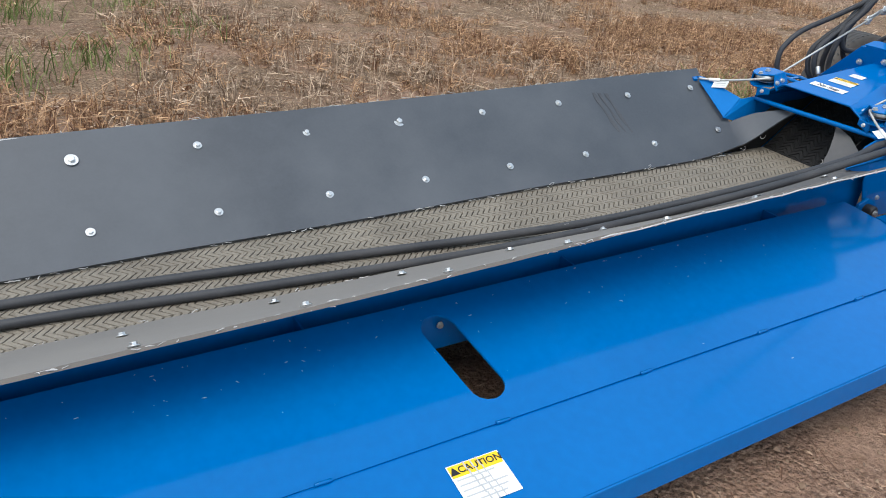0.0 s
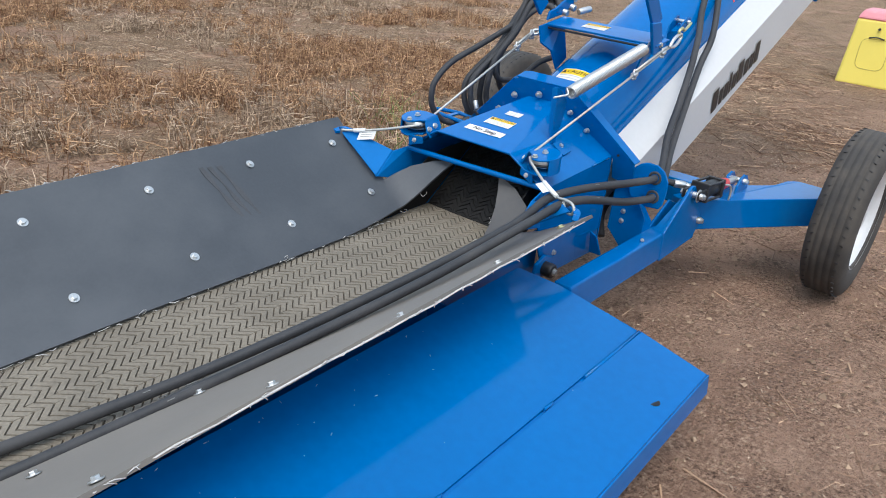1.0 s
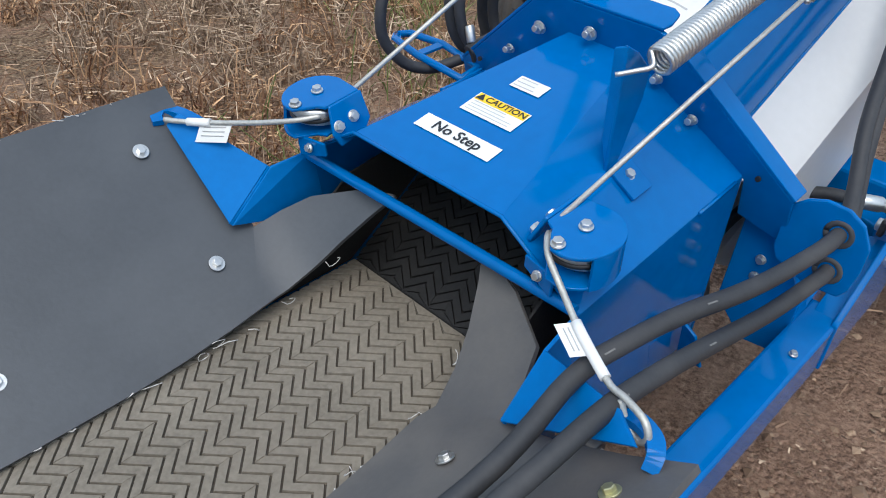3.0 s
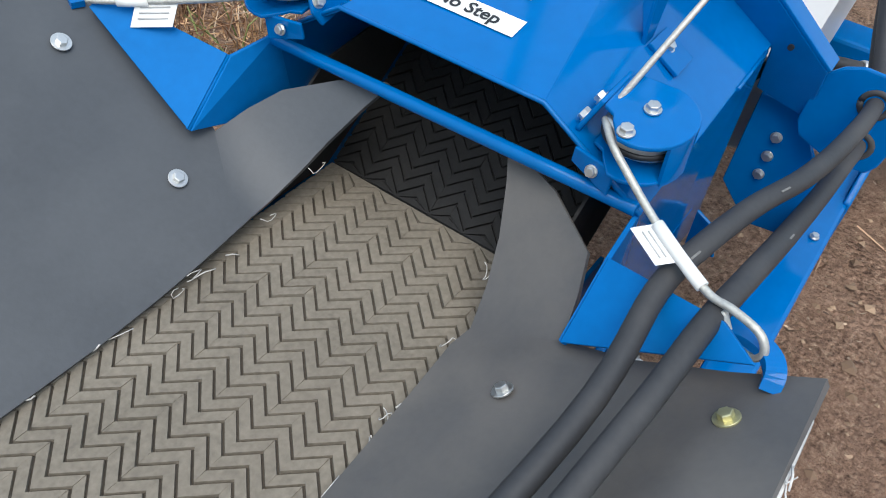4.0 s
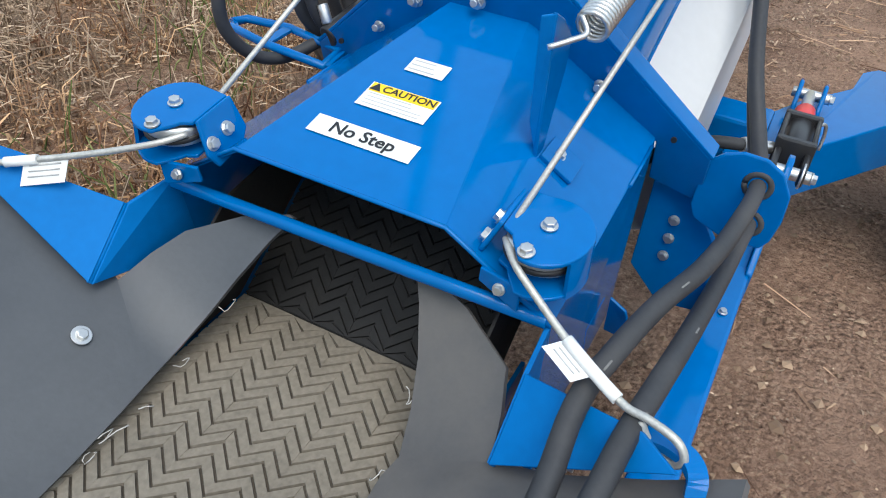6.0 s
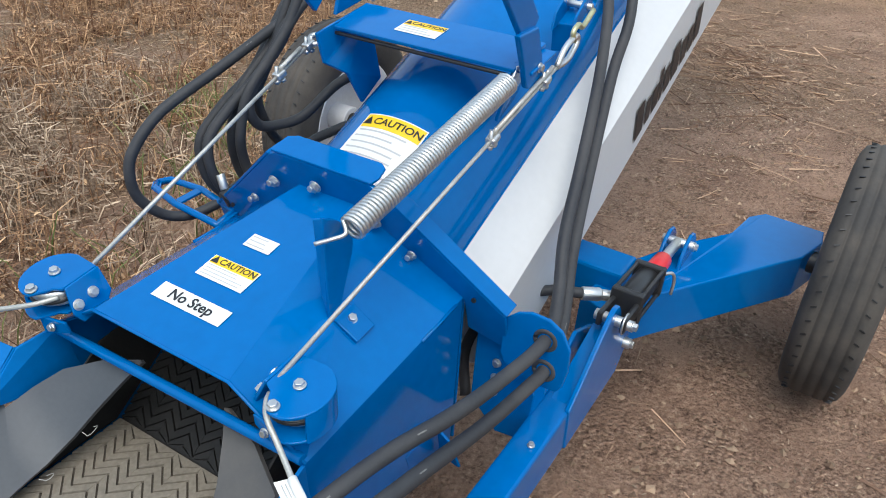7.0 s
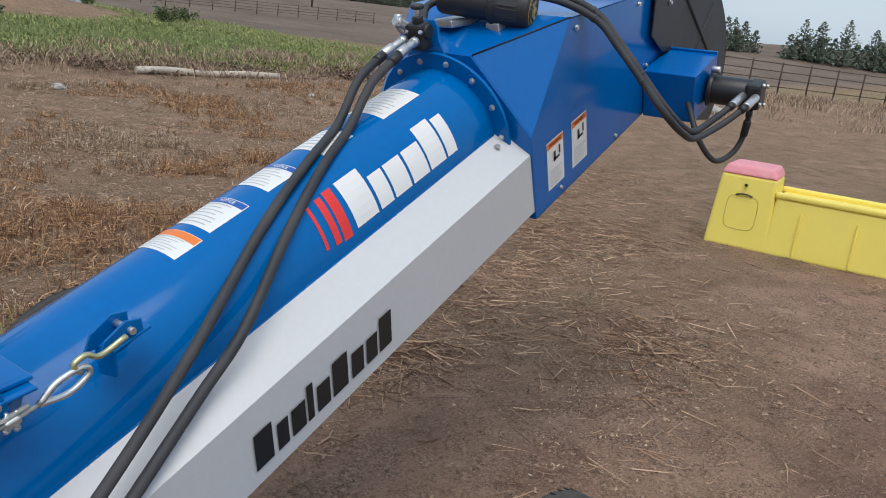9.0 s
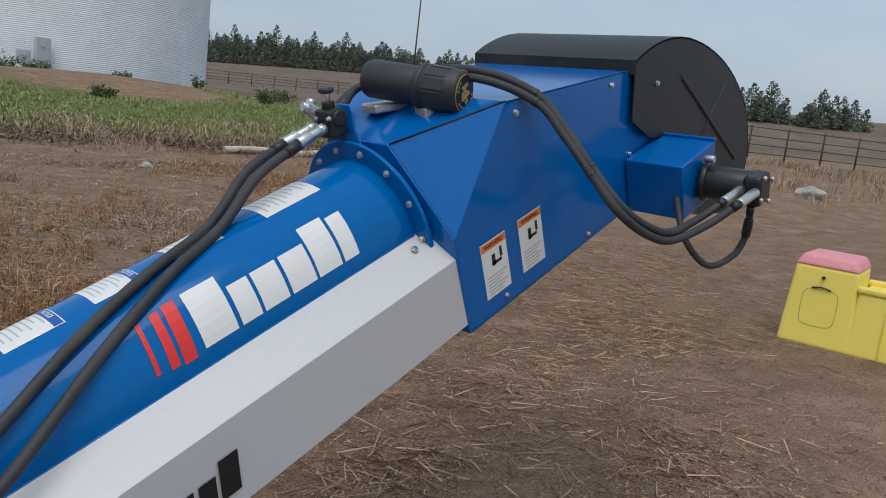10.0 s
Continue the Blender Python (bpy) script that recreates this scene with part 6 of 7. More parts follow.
# straw: each stalk a thin three-sided stick, all in one mesh a kind
def stalk_mesh(name, stalks, mat, label, category):
    """stalks: rows of base point, bend point, tip, radius; a fifth entry marks a straight one."""
    verts, faces, at = [], [], 0
    for rings in ((0, 2), (0, 1, 2)):
        some = [q for q in stalks if (len(q) > 4) == (len(rings) == 2)]
        n = len(some)
        if not n:
            continue
        a = np.array([[*q[0], *q[1], *q[2]] for q in some]).reshape(n, 3, 3)
        r = np.array([q[3] for q in some])
        t = a[:, 2] - a[:, 0]
        t /= np.linalg.norm(t, axis=1)[:, None] + 1e-9
        ref = np.where(np.abs(t[:, 2:3]) > 0.8, [[1.0, 0, 0]], [[0, 0, 1.0]])
        u = np.cross(t, ref)
        u /= np.linalg.norm(u, axis=1)[:, None] + 1e-9
        w = np.cross(t, u)
        k = 3 * len(rings)
        v = np.empty((n, k, 3))
        for j, ring in enumerate(rings):
            for i in range(3):
                ang = 2 * math.pi * i / 3
                v[:, 3 * j + i] = a[:, ring] + (r * (1.0, 0.85, 0.5)[ring])[:, None] * (math.cos(ang) * u + math.sin(ang) * w)
        quad = np.array([(3 * j + i, 3 * j + (i + 1) % 3, 3 * j + 3 + (i + 1) % 3, 3 * j + 3 + i) for j in range(len(rings) - 1) for i in range(3)])
        verts += v.reshape(-1, 3).tolist()
        faces += (quad[None] + at + k * np.arange(n)[:, None, None]).reshape(-1, 4).tolist()
        at += k * n
    me = bpy.data.meshes.new(name)
    me.from_pydata(verts, [], faces)
    me.materials.append(mat)
    return tagged(new(name, me), label, category, kind="stuff")


def straw_material(name, dark, light, rough=0.8):
    m = bpy.data.materials.new(name)
    m.use_nodes = True
    nt = m.node_tree
    b = nt.nodes["Principled BSDF"]
    g = nt.nodes.new("ShaderNodeNewGeometry")
    r = nt.nodes.new("ShaderNodeValToRGB")
    r.color_ramp.elements[0].color, r.color_ramp.elements[1].color = (*dark, 1), (*light, 1)
    mid = tuple((p + q) / 2.4 for p, q in zip(dark, light))
    r.color_ramp.elements.new(0.6).color = (*mid, 1)
    nt.links.new(g.outputs["Random Per Island"], r.inputs[0])
    nt.links.new(r.outputs[0], b.inputs["Base Color"])
    b.inputs["Roughness"].default_value = rough
    b.inputs["Specular IOR Level"].default_value = 0.2
    return m


STRAW = straw_material("dry_straw", (0.15, 0.094, 0.062), (0.76, 0.575, 0.40))
RUST = straw_material("dry_reddish_weeds", (0.140, 0.064, 0.036), (0.72, 0.455, 0.255))
TWIG = straw_material("trampled_stalks", (0.140, 0.074, 0.050), (0.68, 0.450, 0.290))
LEAF = straw_material("green_grass", (0.085, 0.12, 0.030), (0.34, 0.37, 0.14))


def under_machine(x, y):
    return (-3.8 < x < 0.1 and abs(y) < 0.86) or (0.0 < x < 0.9 and abs(y) < 0.3)


rs_ = random.Random(21)
PATCHES = ((6.1, 1.55, 0.5, 0.35, 900), (6.6, 2.0, 0.6, 0.4, 700), (7.0, 1.0, 0.35, 0.3, 300), (8.4, 2.7, 0.8, 0.5, 900), (4.2, 0.92, 0.30, 0.14, 170), (3.10, 0.76, 0.20, 0.11, 230), (3.55, 0.80, 0.25, 0.10, 110), (4.65, 0.05, 0.3, 0.12, 110), (10.6, 3.6, 0.9, 0.6, 900), (4.3, 1.2, 0.5, 0.3, 450), (5.2, 1.4, 0.5, 0.3, 350), (4.68, 0.33, 0.35, 0.15, 130), (4.4, -0.1, 0.35, 0.2, 300), (4.15, 0.0, 0.3, 0.2, 220), (5.05, -0.1, 0.3, 0.25, 140), (9.5, 2.7, 0.8, 0.5, 350), (3.6, 1.15, 0.5, 0.3, 380),
           (3.15, 0.78, 0.16, 0.10, 260), (7.0, 1.85, 0.30, 0.25, 420), (6.8, 1.25, 0.45, 0.18, 300), (11.4, 4.0, 0.7, 0.5, 420), (5.8, 0.35, 0.22, 0.14, 120), (4.65, 1.2, 0.35, 0.15, 260), (4.5, 0.05, 0.18, 0.12, 200),
           (4.4, -0.3, 0.4, 0.2, 180), (5.1, 0.16, 0.3, 0.2, 110), (1.1, -0.38, 0.07, 0.05, 14), (7.5, 3.5, 1.2, 0.6, 450), (2.6, 0.9, 0.5, 0.3, 180), (-0.9, -1.12, 0.30, 0.08, 130), (-0.35, -1.08, 0.22, 0.09, 50))


def lying(x, y, long, thick, a=None, up=0.0):
    """One stalk lying on the soil, kinked in its middle."""
    a = rs_.uniform(0, math.tau) if a is None else a
    dx, dy = long * math.cos(a), long * math.sin(a)
    z = height(x, y) + thick * 0.6 + up
    lift = rs_.uniform(0, 0.10) * long * rs_.random() ** 2
    return ((x, y, z), (x + dx / 2 + rs_.gauss(0, 0.014) * long, y + dy / 2 + rs_.gauss(0, 0.014) * long, height(x + dx / 2, y + dy / 2) + lift * 0.5 + thick + up * 1.1), (x + dx, y + dy, height(x + dx, y + dy) + thick + lift + up * rs_.uniform(0.4, 1.6)), thick, True)


litter = []
while len(litter) < 24000:
    x, y = rs_.uniform(-4.5, 13), rs_.uniform(-4.0, 9.5)
    d = math.hypot(x - 1.5, y)
    dens = 0.10 + 1.1 * max(0.0, noise.noise((x * 0.7, y * 0.7, 3.3))) + 0.5 * max(0.0, noise.noise((x * 3.1, y * 3.1, 6.1)))
    if y > 0.8:
        dens += 0.30
    if rs_.random() > dens * min(1.0, 6.0 / (d + 1.5)) or under_machine(x, y):
        continue
    litter.append(lying(x, y, rs_.choice((0.02, 0.03, 0.05, 0.07, 0.11)) * rs_.uniform(0.6, 1.4), rs_.uniform(0.0012, 0.0032)))
for cx, cy, rx, ry, n in PATCHES:
    main = rs_.uniform(0, math.tau)
    for _ in range(int(n * 0.55)):
        x, y = cx + rs_.gauss(0, rx * 1.35), cy + rs_.gauss(0, ry * 1.35)
        if not under_machine(x, y):
            up = rs_.random() ** 2 * 0.035
            litter.append(lying(x, y, rs_.choice((0.03, 0.06, 0.10, 0.15, 0.22)) * rs_.uniform(0.6, 1.3) * (1.0 if cx > 2.0 else 0.6), rs_.uniform(0.0018, 0.0048) * (1.0 if cx > 2.0 else 0.36), main + rs_.gauss(0, 0.7) if rs_.random() < 0.6 else None, up))
for _ in range(380):
    x, y = rs_.uniform(-1.0, 9.0), rs_.uniform(-2.6, 4.5)
    if not under_machine(x, y) and not (x < 0.9 and y > -0.9):
        litter.append(lying(x, y, rs_.uniform(0.05, 0.20), rs_.uniform(0.0018, 0.0040)))
for _ in range(420):
    x, y = rs_.uniform(1.6, 9.5), rs_.uniform(-1.6, 4.2)
    if under_machine(x, y):
        continue
    a, long, thick = rs_.uniform(0, math.tau), rs_.uniform(0.07, 0.24), rs_.uniform(0.0018, 0.0042)
    bend = a + rs_.gauss(0, 0.5)
    mx, my = x + long * 0.5 * math.cos(a), y + long * 0.5 * math.sin(a)
    tx, ty = mx + long * 0.5 * math.cos(bend), my + long * 0.5 * math.sin(bend)
    lift = rs_.uniform(0.0, 0.12) * long
    mid_, tip_ = (mx, my, height(mx, my) + thick + lift), (tx, ty, height(tx, ty) + thick + lift * rs_.uniform(0.2, 1.6))
    litter.append(((x, y, height(x, y) + thick * 0.6), mid_, tip_, thick))
    for _ in range(rs_.randint(0, 2)):
        b = a + rs_.choice((-1, 1)) * rs_.uniform(0.5, 1.2)
        q = long * rs_.uniform(0.2, 0.4)
        litter.append((mid_, mid_, (mx + q * math.cos(b), my + q * math.sin(b), height(mx, my) + thick + lift * rs_.random()), thick * 0.7, True))
stalk_mesh("straw_litter", litter, TWIG, "pale broken straw scattered over the soil", "straw")

weeds, tan = [], []
while len(weeds) + len(tan) < 122000:
    x, y = rs_.uniform(-6, 16), rs_.uniform(0.75, 13)
    if y < 1.0 + 0.4 * noise.noise((x * 0.8, 0.0, 7.0)) or (x > 2.2 and y < 0.55 * x + 0.4 + 0.8 * noise.noise((x * 0.4, y * 0.4, 1.0))):
        continue
    dens = 0.26 + 1.6 * noise.noise((x * 0.75, y * 0.75, 4.4)) + 1.1 * noise.noise((x * 2.6, y * 2.6, 8.0)) + 1.3 * math.exp(-((x - 0.8) / 1.1) ** 2 - ((y - 1.6) / 0.7) ** 2)
    red = math.exp(-((x - 3.7) / 1.9) ** 2 - ((y - 3.4) / 1.5) ** 2)
    dens += 1.1 * red
    if rs_.random() > dens * min(1.0, 7.0 / (math.hypot(x - 0.5, y) + 2.0)):
        if rs_.random() < 0.5 * min(1.0, 6.0 / (math.hypot(x, y) + 1.0)):
            for _ in range(4):
                tan.append(lying(x + rs_.gauss(0, 0.06), y + rs_.gauss(0, 0.06), rs_.uniform(0.03, 0.14), rs_.uniform(0.0013, 0.0030)))
        continue
    n = rs_.randint(7, 16)
    kind = weeds if noise.noise((x * 0.5, y * 0.5, 12.0)) + rs_.uniform(-0.25, 0.25) > -0.06 - 0.6 * red else tan
    top = rs_.uniform(0.06, 0.19) * (0.75 + 0.35 * min(1.5, max(0, dens)))
    grow = 1 + 0.05 * math.hypot(x, y)
    for _ in range(n):
        bx, by = x + rs_.gauss(0, 0.040), y + rs_.gauss(0, 0.040)
        a, lean = rs_.uniform(0, math.tau), rs_.uniform(0.0, 1.0) ** 0.95
        h = top * rs_.uniform(0.35, 1.15)
        z = height(bx, by) - 0.005
        mx, my = bx + math.cos(a) * lean * h * 0.45, by + math.sin(a) * lean * h * 0.45
        a2 = a + rs_.uniform(-0.9, 0.9)
        tx, ty = mx + math.cos(a2) * lean * h * 0.8, my + math.sin(a2) * lean * h * 0.8
        kind.append(((bx, by, z), (mx, my, z + h * 0.62), (tx, ty, z + h * (1.0 - 0.45 * lean)), rs_.uniform(0.0014, 0.0032) * grow))
        for _ in range(rs_.choice((0, 1, 1, 2))):
            b, f = rs_.uniform(0, math.tau), rs_.uniform(0.2, 0.95)
            q = rs_.uniform(0.018, 0.060)
            s_ = (bx + (mx - bx) * f, by + (my - by) * f, z + h * 0.62 * f)
            kind.append((s_, (s_[0] + q * 0.5 * math.cos(b), s_[1] + q * 0.5 * math.sin(b), s_[2] + q * rs_.uniform(0.1, 0.5)), (s_[0] + q * math.cos(b + 0.6), s_[1] + q * math.sin(b + 0.6), s_[2] + q * rs_.uniform(-0.5, 0.5)), rs_.uniform(0.0018, 0.0042) * grow, True))


def flake_mesh(name, rows, mat, label, category):
    """Small crinkled flakes; rows of place, length, width, turn, tilt, curl."""
    a = np.array(rows)
    n = len(a)
    c, long, wide, turn, tilt, curl = a[:, :3], a[:, 3:4], a[:, 4:5], a[:, 5], a[:, 6], a[:, 7:8]
    u = np.stack((np.cos(turn) * np.cos(tilt), np.sin(turn) * np.cos(tilt), np.sin(tilt)), 1)
    w = np.stack((-np.sin(turn), np.cos(turn), np.zeros(n)), 1)
    up = np.cross(u, w)
    v = np.stack((c - u * long - w * wide * 0.5, c - u * long * 0.8 + w * wide * 0.7, c + w * wide + up * curl * long, c + u * long + w * wide * 0.2, c + u * long * 0.7 - w * wide * 0.8, c - w * wide * 0.9 + up * curl * long * 0.7), 1)
    f = (np.array(((0, 5, 2, 1), (5, 4, 3, 2)))[None] + 6 * np.arange(n)[:, None, None]).reshape(-1, 4)
    me = bpy.data.meshes.new(name)
    me.from_pydata(v.reshape(-1, 3).tolist(), [], f.tolist())
    me.materials.append(mat)
    return tagged(new(name, me), label, category, kind="stuff")


leaves = []
for k in range(0, len(weeds), 2):
    b_, m_, t_ = weeds[k][:3]
    if math.hypot(b_[0], b_[1]) > 9.0:
        continue
    f = rs_.uniform(0.2, 1.0)
    q = [m + (t - m) * f for m, t in zip(m_, t_)] if rs_.random() < 0.6 else [b + (m - b) * f for b, m in zip(b_, m_)]
    leaves.append((*q, rs_.uniform(0.005, 0.016), rs_.uniform(0.002, 0.007), rs_.uniform(0, math.tau), rs_.uniform(-0.9, 0.9), rs_.uniform(-0.6, 0.6)))
flake_mesh("dry_leaves", leaves, straw_material("crinkled_dry_leaves", (0.13, 0.062, 0.036), (0.72, 0.47, 0.26)), "crinkled tan leaves on the dry weeds", "leaves")
chips = []
while len(chips) < 42000:
    x, y = rs_.uniform(-3.5, 12), rs_.uniform(-3.6, 7.5)
    d = math.hypot(x - 1.5, y)
    dens = 0.16 + 1.2 * max(0.0, noise.noise((x * 0.9, y * 0.9, 3.3))) + 0.8 * max(0.0, noise.noise((x * 3.4, y * 3.4, 6.1)))
    if rs_.random() > dens * min(1.0, 6.0 / (d + 1.5)) or under_machine(x, y):
        continue
    chips.append((x, y, height(x, y) + 0.003, rs_.uniform(0.002, 0.009), rs_.uniform(0.001, 0.0035), rs_.uniform(0, math.tau), rs_.gauss(0, 0.25), rs_.uniform(-0.3, 0.5)))
for cx, cy, rx, ry, n in ((4.65, 0.02, 0.30, 0.16, 1500), (3.10, 0.78, 0.28, 0.14, 1300), (4.1, -0.25, 0.5, 0.25, 900), (6.2, 1.6, 0.6, 0.4, 1400), (3.6, -0.1, 0.4, 0.2, 500)):
    for _ in range(n):
        x, y = cx + rs_.gauss(0, rx), cy + rs_.gauss(0, ry)
        chips.append((x, y, height(x, y) + 0.004, rs_.uniform(0.004, 0.013), rs_.uniform(0.0015, 0.005), rs_.uniform(0, math.tau), rs_.gauss(0, 0.3), rs_.uniform(-0.3, 0.5)))
thatch = 0
while thatch < 15000:
    x, y = rs_.uniform(2.0, 20.0), rs_.uniform(3.0, 15.0)
    if y < 0.5 * x or rs_.random() > 0.30 + 1.5 * max(0.0, noise.noise((x * 0.22, y * 0.8, 51.0))) + 0.6 * noise.noise((x * 1.9, y * 1.9, 52.0)):
        continue
    chips.append((x, y, height(x, y) + rs_.uniform(0.002, 0.025), rs_.uniform(0.015, 0.060), rs_.uniform(0.003, 0.008), rs_.uniform(0, math.tau), rs_.gauss(0, 0.3), rs_.uniform(-0.2, 0.4)))
    thatch += 1
flake_mesh("straw_chips", chips, straw_material("chopped_straw", (0.10, 0.056, 0.040), (0.70, 0.52, 0.36)), "chopped bits of straw and husk trodden into the soil", "straw")
stalk_mesh("dry_weeds", weeds, RUST, "reddish-brown dry weeds standing in the field", "weeds")
stalk_mesh("stubble", tan, STRAW, "pale dry stubble and straw standing in the field", "stubble")

blades = []
while len(blades) < 57000:
    x, y = rs_.uniform(-14, 27), rs_.uniform(14, 62)
    wob = y * 0.92 + x * 0.22 + 2.5
    if not 20 < wob < 38 or math.hypot(x - 15.5, y - 31.0) < 5.2 + 1.5 * noise.noise((x * 0.5, y * 0.5, 0.0)):
        continue
    if rs_.random() > 0.25 + 1.1 * noise.noise((x * 0.30, y * 0.30, 2.0)) + 6.0 / (wob - 8):
        continue
    z = height(x, y)
    tall = rs_.uniform(0.06, 0.16) * (1.0 + 1.2 * max(0.0, noise.noise((x * 0.45, y * 0.45, 31.0))))
    for _ in range(6):
        bx, by = x + rs_.gauss(0, 0.16), y + rs_.gauss(0, 0.16)
        blades.append((bx, by, z + tall * rs_.uniform(0.1, 1.0), rs_.uniform(0.03, 0.10), rs_.uniform(0.007, 0.020), rs_.uniform(0, math.tau), rs_.uniform(0.1, 1.4), rs_.uniform(-0.4, 0.4)))
flake_mesh("far_grass", blades, straw_material("green_field_weeds", (0.19, 0.215, 0.075), (0.42, 0.47, 0.185)), "strip of low green grass and weeds past the track", "grass")
dry = []
while len(dry) < 9500:
    x, y = rs_.uniform(-8, 26), rs_.uniform(12, 26)
    wob = y * 0.92 + x * 0.22 + 2.5
    if not 18.0 < wob < 23.5 or rs_.random() > 0.25 + 1.2 * noise.noise((x * 0.5, y * 0.5, 15.0)):
        continue
    z = height(x, y)
    for _ in range(4):
        bx, by = x + rs_.gauss(0, 0.12), y + rs_.gauss(0, 0.12)
        a, h = rs_.uniform(0, math.tau), rs_.uniform(0.06, 0.30)
        dry.append(((bx, by, z - 0.02), (bx + 0.2 * h * math.cos(a), by + 0.2 * h * math.sin(a), z + h * 0.6), (bx + 0.6 * h * math.cos(a), by + 0.6 * h * math.sin(a), z + h), rs_.uniform(0.006, 0.014)))
roots = []
while len(roots) < 15000:
    x = rs_.uniform(-6, 24)
    y = 18.4 - 0.24 * x + rs_.gauss(0, 0.75)
    if rs_.random() > 0.45 + 1.2 * noise.noise((x * 0.6, y * 1.1, 40.0)):
        continue
    roots.append((x, y, height(x, y) + rs_.uniform(0.0, 0.16), rs_.uniform(0.02, 0.08), rs_.uniform(0.008, 0.026), rs_.uniform(0, math.tau), rs_.uniform(-0.7, 0.7), rs_.uniform(-0.8, 0.8)))
flake_mesh("scraped_sods", roots, straw_material("dark_sods", (0.070, 0.045, 0.033), (0.42, 0.295, 0.205), 0.95), "dark torn sods and roots scraped up along the grass edge", "sods")
while len(dry) < 16000:
    u, v = rs_.random(), rs_.uniform(0.5, 13.0) * rs_.random() ** 0.7
    x, y = 30.0 + 26.0 * u - 0.5 * v, 17.1 - 15.5 * u - 0.86 * v
    if rs_.random() > 0.35 + 1.3 * noise.noise((x * 0.35, y * 0.35, 44.0)):
        continue
    z = height(x, y)
    for _ in range(5):
        bx, by = x + rs_.gauss(0, 0.16), y + rs_.gauss(0, 0.16)
        a, h = rs_.uniform(0, math.tau), rs_.uniform(0.08, 0.38)
        dry.append(((bx, by, z - 0.02), (bx + 0.2 * h * math.cos(a), by + 0.2 * h * math.sin(a), z + h * 0.6), (bx + 0.6 * h * math.cos(a), by + 0.6 * h * math.sin(a), z + h), rs_.uniform(0.008, 0.018)))
stalk_mesh("dry_grass", dry, STRAW, "tan dry grass along the edge of the track", "grass")
tufts = []
for cx, cy, n in ((-2.46, 4.6, 90), (-3.4, 3.9, 120), (-2.6, 2.9, 80), (-2.1, 3.3, 90), (0.52, 1.02, 24), (1.02, 1.24, 30), (1.82, 1.80, 80), (1.55, 1.60, 30), (-1.66, 4.9, 90), (-1.4, 4.0, 50)):
    for _ in range(n):
        x, y = cx + rs_.gauss(0, 0.15), cy + rs_.gauss(0, 0.15)
        a, h, z = rs_.uniform(0, math.tau), rs_.uniform(0.04, 0.20), height(x, y)
        tufts.append(((x, y, z), (x + 0.2 * h * math.cos(a), y + 0.2 * h * math.sin(a), z + h * 0.6), (x + 0.6 * h * math.cos(a), y + 0.6 * h * math.sin(a), z + h), rs_.uniform(0.002, 0.004)))
stalk_mesh("green_weeds", tufts, LEAF, "small green weeds among the stubble", "weeds")

# crumbs of soil, too many to count
cr_v, cr_f = [], []
n_c = 0
while n_c < 26000:
    x, y = rs_.uniform(-2.0, 9), rs_.uniform(-3.2, 4.0)
    if rs_.random() > min(1.0, 3.0 / (1 + math.hypot(x - 1.5, y + 0.3))) or under_machine(x, y):
        continue
    r0 = 0.003 + 0.011 * rs_.random() ** 4
    z = height(x, y) + r0 * 0.3
    k = len(cr_v)
    for dx, dy, dz in ((1, 0, 0), (0, 1, 0), (-1, 0, 0), (0, -1, 0), (0, 0, 0.8)):
        cr_v.append((x + r0 * (dx + rs_.uniform(-0.35, 0.35)), y + r0 * (dy + rs_.uniform(-0.35, 0.35)), z + r0 * (dz + rs_.uniform(-0.3, 0.3))))
    cr_f += [(k, k + 1, k + 4), (k + 1, k + 2, k + 4), (k + 2, k + 3, k + 4), (k + 3, k, k + 4)]
    n_c += 1
n_c = 0
while n_c < 7000:
    x, y = rs_.uniform(0.5, 14), rs_.uniform(-3.0, 9.0)
    if under_machine(x, y) or rs_.random() > 0.12 + 1.4 * max(0.0, noise.noise((x * 0.6, y * 0.6, 21.0))):
        continue
    r0 = 0.006 + 0.014 * rs_.random() ** 3
    z = height(x, y) + r0 * 0.15
    k = len(cr_v)
    for dx, dy, dz in ((1, 0, 0), (0.3, 0.9, 0.1), (-0.8, 0.5, 0), (-0.6, -0.7, 0.1), (0.4, -0.9, 0), (0.1, 0, 0.7)):
        cr_v.append((x + r0 * (dx + rs_.uniform(-0.3, 0.3)), y + r0 * (dy + rs_.uniform(-0.3, 0.3)), z + r0 * (dz + rs_.uniform(-0.25, 0.25))))
    cr_f += [(k + i, k + (i + 1) % 5, k + 5) for i in range(5)]
    n_c += 1
cm = bpy.data.meshes.new("soil_crumbs")
cm.from_pydata(cr_v, [], cr_f)
cm.materials.append(straw_material("crumbled_soil", (0.155, 0.098, 0.066), (0.48, 0.335, 0.225), 0.95))
tagged(new("soil_crumbs", cm), "loose crumbs of dry brown soil", "soil", kind="stuff")

